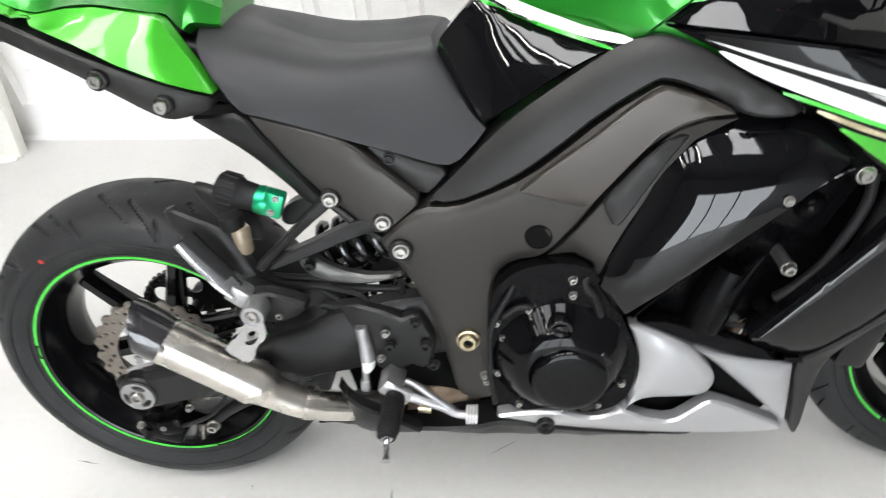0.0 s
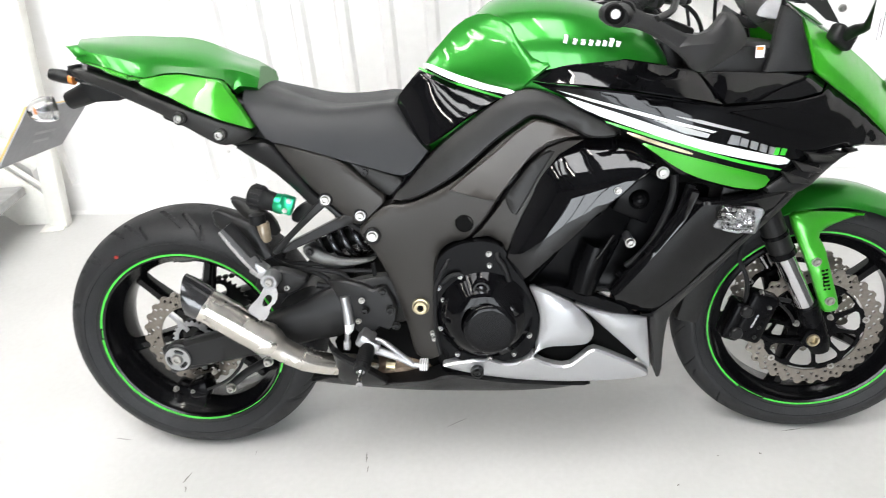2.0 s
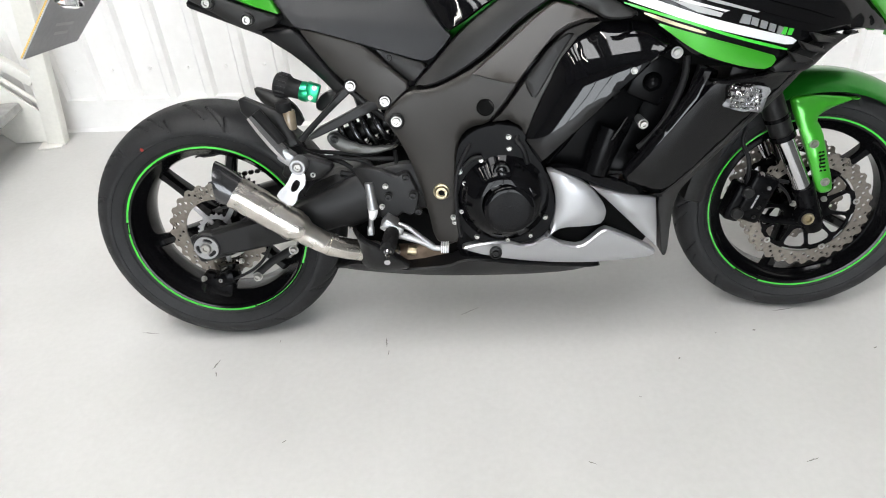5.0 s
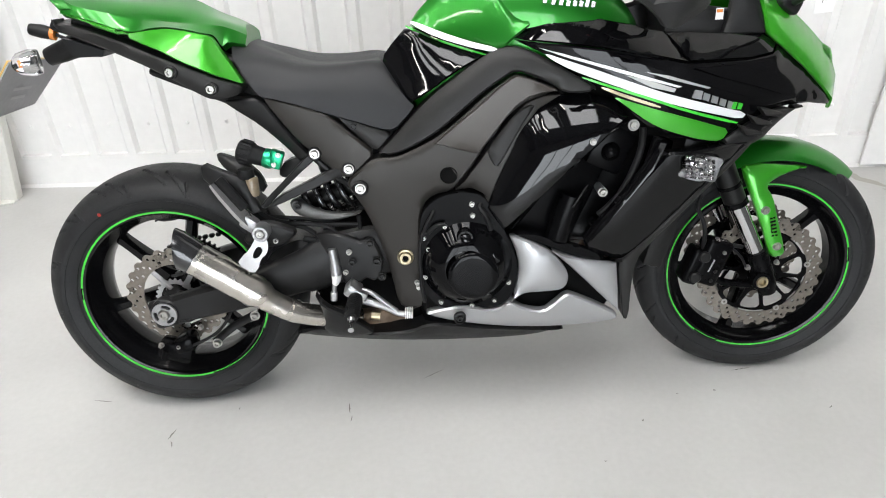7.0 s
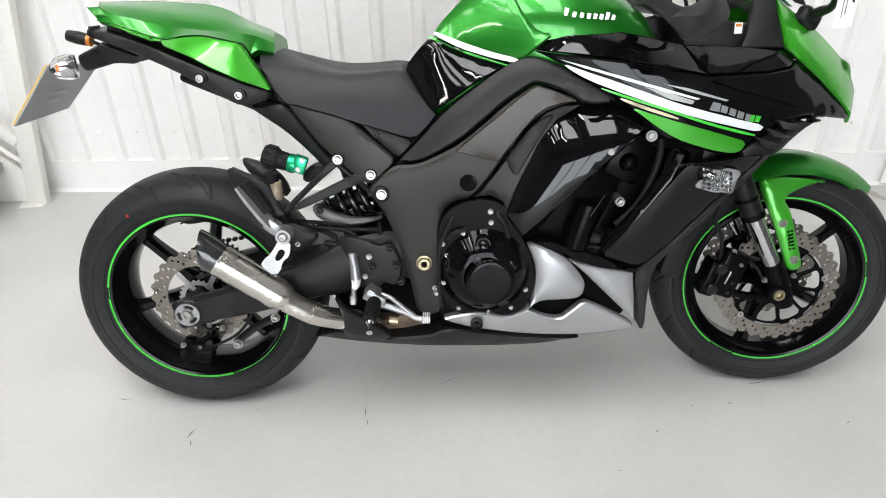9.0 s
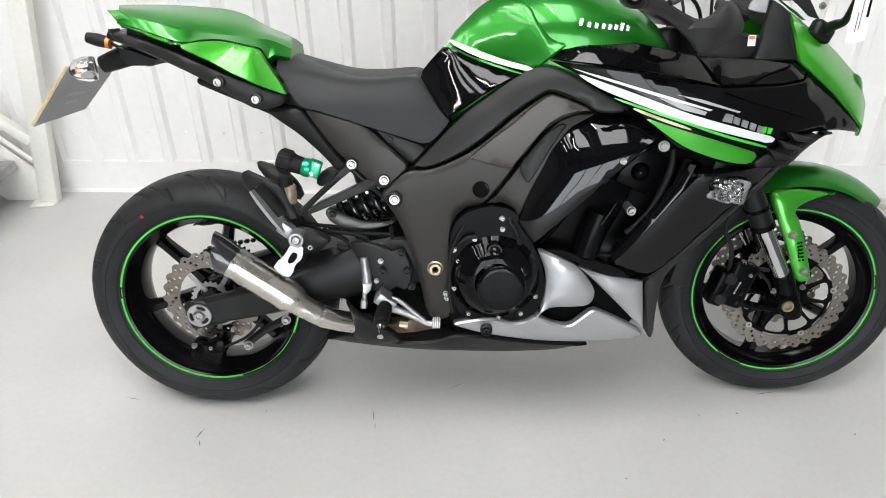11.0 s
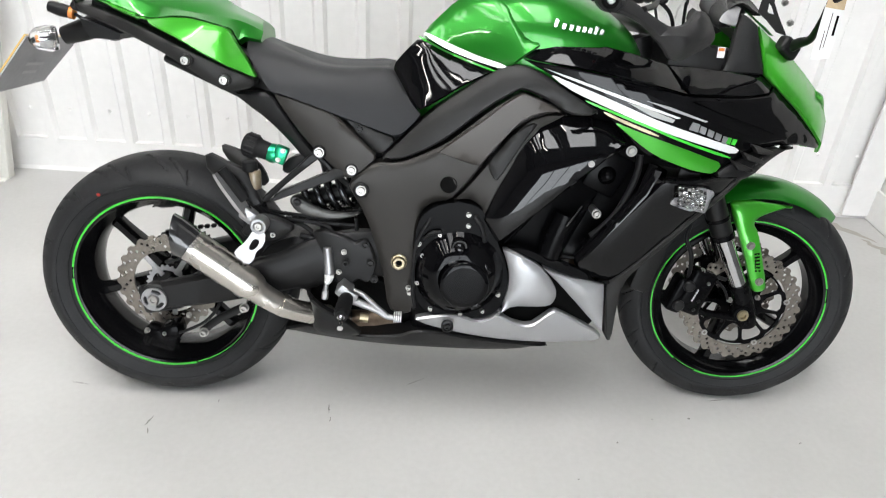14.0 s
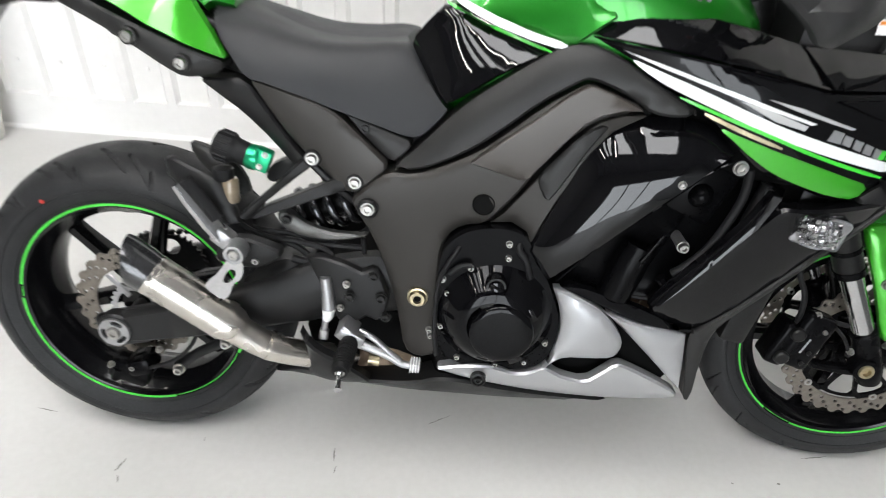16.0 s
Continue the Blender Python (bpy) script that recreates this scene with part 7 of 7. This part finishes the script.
# ---- bars, levers, guard, mirror ----
def build_bars():
    e = new("handlebar")
    e.parent = bike
    part("top_yoke", box(0.07, 0.25, 0.025, pose(0.385, 0, 0.99, 0, 24, 0), 0.008, 2), M_DARK, e)
    for s in (-1, 1):
        A, B, C = Vector((0.235, s * 0.365, 1.035)), Vector((0.300, s * 0.235, 1.060)), Vector((0.370, s * 0.115, 1.045))
        part("bar", tube([A, B, C], 0.011, 14, 4), M_DARK, e, "black handlebar tube")
        grip = part("grip", tube([A.lerp(B, 0.08), A.lerp(B, 0.15), A.lerp(B, 0.85), B], [0.018, 0.0165, 0.0165, 0.019], 18, 3), M_RUBBER, e, "black ribbed rubber grip")
        for k in range(10):
            p = A.lerp(B, 0.18 + 0.065 * k)
            part("grip_rib", tube([p, p + (B - A).normalized() * 0.004], 0.0176, 16, 1), M_RUBBER, grip)
        part("bar_end", tube([A - (B - A).normalized() * 0.02, A], [0.016, 0.0175], 18, 1), M_DARK, e)
        part("switch_box", box(0.045, 0.050, 0.042, Matrix.Translation(B.lerp(C, 0.22)) @ pose(0, 0, 0, 0, 18, s * 25), 0.010, 2), M_SATIN, e, "black switch housing")
        part("master_body", box(0.050, 0.045, 0.030, Matrix.Translation(B.lerp(C, 0.45) + Vector((0.035, 0, 0.0))) @ pose(0, 0, 0, 0, 10, s * 25), 0.006, 2), M_DARK, e)
        part("fluid_pot", lathe([(0, -0.014), (0.018, -0.014), (0.020, -0.010), (0.020, 0.011), (0.016, 0.014), (0, 0.014)], 24, Matrix.Translation(B.lerp(C, 0.5) + Vector((0.06, 0, 0.03))) @ pose(0, 0, 0, 90, 0, 0)), M_SATIN, e, "round black fluid reservoir")
        part("lever", tube([B + Vector((0.05, 0, -0.012)), A.lerp(B, 0.6) + Vector((0.058, 0, -0.018)), A.lerp(B, 0.1) + Vector((0.05, 0, -0.014))], [0.008, 0.006, 0.006], 10, 4), M_DARK, e, "black control lever")
        part("kill_switch", box(0.012, 0.012, 0.012, Matrix.Translation(B.lerp(C, 0.15) + Vector((-0.02, 0, 0.024))), 0.003), M_RED, e, "red engine switch") if s < 0 else None
        part("control_cable", tube([B + Vector((0.05, -s * 0.03, 0.01)), B + Vector((0.13, -s * 0.05, 0.06)), Vector((0.46, s * 0.10, 1.02)), Vector((0.47, s * 0.09, 0.93))], 0.0035, 8), M_RUBBER, e)
        part("control_cable", tube([B + Vector((0.03, -s * 0.05, 0.0)), B + Vector((0.10, -s * 0.06, -0.04)), Vector((0.44, s * 0.11, 0.95)), Vector((0.42, s * 0.12, 0.88))], 0.004, 8), M_RUBBER, e)
    # bar guard on both ends: a moulded shell that wraps the front of the grip
    g = panel("bar_guard", [(0.199, -0.372, 1.03), (0.2, -0.372, 1.045), (0.214, -0.37, 1.056), (0.234, -0.368, 1.056), (0.252, -0.364, 1.047), (0.282, -0.358, 1.032), (0.322, -0.35, 1.009), (0.354, -0.344, 0.995), (0.382, -0.335, 0.999), (0.399, -0.325, 1.013), (0.41, -0.315, 1.029), (0.436, -0.3, 1.023), (0.457, -0.295, 0.992), (0.462, -0.295, 0.974), (0.444, -0.305, 0.959), (0.414, -0.318, 0.945), (0.386, -0.328, 0.93), (0.363, -0.335, 0.934), (0.346, -0.342, 0.956), (0.319, -0.35, 0.977), (0.28, -0.36, 1.002), (0.245, -0.368, 1.014), (0.217, -0.372, 1.014)], M_GUARD, e, "black moulded bar guard", cut=1, bulge=0.014, spread=0.015, thick=0.022, edge=0.006, step=0.016, mirror=True)
    b = (0.22, -0.386, 1.037)
    part("end_washer", lathe([(0.006, -0.004), (0.013, -0.004), (0.0155, 0.0), (0.0155, 0.006)], 24, pose(*b)), M_INK_SHADE, g)
    bolt(g, b[0], b[1] - 0.002, b[2], 0.008, head=0.004)
    return e


M_GUARD = material("black_moulded_guard", (0.013, 0.013, 0.0135), 0.5, grain=0.1, grain_size=500, bump=0.2, bump_size=900, rough_var=0.05)
build_bars()


def build_mirrors():
    for s in (-1, 1):
        e = new("mirror")
        e.parent = bike
        P = [Vector((p[0], -s * p[1], p[2])) for p in [(0.694, -0.12, 0.957), (0.704, -0.15, 0.971), (0.706, -0.185, 0.982), (0.685, -0.25, 1.022), (0.675, -0.29, 1.057), (0.688, -0.315, 1.077)]]
        part("mirror_base", box(0.055, 0.030, 0.038, Matrix.Translation(P[0]) @ pose(0, 0, 0, 0, 30, s * -20), 0.010, 3), M_SATIN, e, "black rubber mirror base")
        part("mirror_stem", tube(P, [0.014, 0.011, 0.008, 0.007, 0.009, 0.014], 12, 5), M_SATIN, e, "slender black mirror stem")
        head = P[-1] + Vector((0.03, s * 0.075, 0.10))
        sh = bmesh.new()
        bmesh.ops.create_uvsphere(sh, u_segments=28, v_segments=16, radius=1.0)
        bmesh.ops.transform(sh, matrix=Matrix.Translation(head) @ pose(0, 0, 0, 0, 10, s * 12) @ Matrix.Diagonal((0.030, 0.085, 0.050, 1)), verts=sh.verts)
        part("mirror_shell", sh, M_SATIN, e, "black oval mirror shell")


build_mirrors()


# ---- price tag hanging from the mirror ----
def price_tag():
    e = tagged(new("price_tag"), "white card price tag tied to the mirror stem", "tag")
    W = bike.matrix_basis
    P = [W @ Vector(p) for p in [(0.658, -0.296, 1.049), (0.695, -0.3, 1.045), (0.687, -0.298, 0.949), (0.653, -0.294, 0.946)]]
    n = (P[1] - P[0]).cross(P[3] - P[0]).normalized()
    if n.y > 0:
        n = -n

    def slab(q, o, d):
        bm = bmesh.new()
        a = [bm.verts.new(p + n * o) for p in q]
        b = [bm.verts.new(p + n * (o - d)) for p in q]
        bm.faces.new(a)
        bm.faces.new(b[::-1])
        for i in range(4):
            bm.faces.new((a[i], a[(i + 1) % 4], b[(i + 1) % 4], b[i]))
        return bm

    at = lambda u, v: P[0] + (P[1] - P[0]) * u + (P[3] - P[0]) * v
    part("card", slab(P, 0.0, 0.0006), M_CARD, e, flat=True)
    part("kraft_end", slab([at(0.05, -0.13), at(0.95, -0.13), at(0.98, 0.05), at(0.02, 0.05)], 0.0008, 0.0006), M_KRAFT, e, "brown card end", flat=True)
    for u, v0, v1, w in ((0.70, 0.16, 0.52, 0.12), (0.45, 0.12, 0.75, 0.03), (0.30, 0.45, 0.80, 0.03)):
        part("print_bar", slab([at(u, v0), at(u + w, v0), at(u + w, v1), at(u, v1)], 0.0012, 0.0004), M_INK_SHADE, e, flat=True)
    top = at(0.5, -0.10)
    part("string", tube([top, top + Vector((0.004, 0, 0.02)), W @ Vector((0.672, -0.295, 1.057))], 0.0008, 6, 3), M_CARD, e, "thin white string")


price_tag()
part("paint_dot", lathe([(0, -0.0012), (0.0042, -0.0012), (0.0046, 0.0004)], 12, pose(-0.1275, -0.0945, 0.229, 14, 0, 0)), M_RED, rear, "red paint dot on the tyre wall")


# ---- mobile steps by the wall ----
def warehouse_steps():
    e = tagged(new("warehouse_steps"), "cream steel access steps with grey metal treads", "steps")
    y = 1.36

    def beam(name, a, b, w, d, mat=M_RACK):
        A, B = Vector((a[0], y, a[1])), Vector((b[0], y, b[1]))
        dx = (B - A)
        ang = math.degrees(math.atan2(dx.z, dx.x))
        return part(name, box(dx.length, d, w, Matrix.Translation((A + B) / 2) @ pose(0, 0, 0, 0, -ang, 0), 0.004, 2), mat, e)

    beam("leg", (-1.835, 0.004), (-1.60, 1.45), 0.075, 0.05)
    beam("rail", (-1.83, 0.285), (-2.9, 1.20), 0.045, 0.04)
    o = [(-1.80, 0.01), (-1.80, 0.14), (-1.86, 0.155), (-3.0, 1.33), (-3.0, 1.05), (-2.10, 0.10), (-2.02, 0.012)]
    bm = plate(o, y - 0.004, y + 0.004)
    part("stringer", bm, M_RACK, e, "cream folded steel stringer")
    bm = tube([(-1.83, y - 0.002, 0.172), (-3.0, y - 0.002, 1.345)], 0.010, 8, 1)
    part("stringer_lip", bm, M_RACK, e)
    for i in range(5):
        x, z = -1.925 - 0.21 * i, 0.20 + 0.21 * i
        part("tread", box(0.21, 0.80, 0.008, pose(x - 0.10, y - 0.42, z), 0.002), M_SHELF, e, "grey galvanised tread")
        part("tread_lip", box(0.006, 0.80, 0.035, pose(x + 0.004, y - 0.42, z - 0.014), 0.002), M_SHELF, e)
        part("tread_lip", box(0.006, 0.80, 0.035, pose(x - 0.204, y - 0.42, z - 0.014), 0.002), M_SHELF, e)
    bm = plate(o, y - 0.834, y - 0.826)
    part("stringer", bm, M_RACK, e)
    part("foot_plate", box(0.10, 0.07, 0.008, pose(-1.855, y - 0.025, 0.004, 0, 0, 8), 0.003), M_RACK, e)
    part("floor_bolt", lathe([(0, -0.008), (0.008, -0.008), (0.010, -0.004), (0.010, 0.0)], 12, pose(-1.862, y - 0.045, 0.008, 90, 0, 0)), M_BRASS, e)


warehouse_steps()


# ---- scuffs on the floor ----
def scuff(x, y, length, width, turn, mat):
    """A ragged flat mark on the paint."""
    bm = bmesh.new()
    n = 10
    top, bot = [], []
    for i in range(n + 1):
        f = i / n
        w = width * (0.25 + 0.75 * math.sin(math.pi * f)) * random.uniform(0.5, 1.0)
        o = random.uniform(-0.3, 0.3) * width
        top.append((length * (f - 0.5), o + w / 2))
        bot.append((length * (f - 0.5), o - w / 2))
    bm.faces.new([bm.verts.new((a, b, 0)) for a, b in top + bot[::-1]])
    ob = part("scuff", bm, mat, flat=True)
    ob.matrix_basis = pose(x, y, 0.0008, 0, 0, turn)
    return tagged(ob, "small dark scuff in the floor paint", "floor mark", "floor scuffs", "structure")


for x, y, ln, w, a in ((-0.325, -0.006, 0.035, 0.004, 96), (-0.318, -0.045, 0.02, 0.003, 80), (0.649, -0.033, 0.008, 0.006, 0), (0.547, -0.037, 0.005, 0.004, 20), (0.428, -0.121, 0.008, 0.005, 60), (-0.777, -0.055, 0.035, 0.005, 70), (-0.77, -0.09, 0.02, 0.004, 110),
                      (-1.002, 0.084, 0.05, 0.003, -10), (-0.095, 0.103, 0.06, 0.0025, 30), (0.756, 0.04, 0.06, 0.003, 8), (0.30, -0.24, 0.006, 0.004, 0), (-0.55, -0.32, 0.012, 0.003, 40), (0.92, -0.12, 0.012, 0.004, 30), (0.15, -0.42, 0.02, 0.003, 150), (-0.20, -0.55, 0.012, 0.003, 60),
                      (-1.15, 0.35, 0.01, 0.006, 0), (-1.30, 0.62, 0.008, 0.006, 0), (0.62, -0.44, 0.03, 0.003, 15), (-0.62, 0.02, 0.012, 0.003, 85), (1.05, 0.22, 0.01, 0.004, 0)):
    scuff(x, y, ln, w, a, M_MARK)
for x, y, ln, w, a in ((1.72, 1.10, 0.30, 0.05, -60), (1.80, 0.90, 0.22, 0.05, -70), (1.62, 1.20, 0.16, 0.03, -30)):
    scuff(x, y, ln, w, a, M_STAIN)
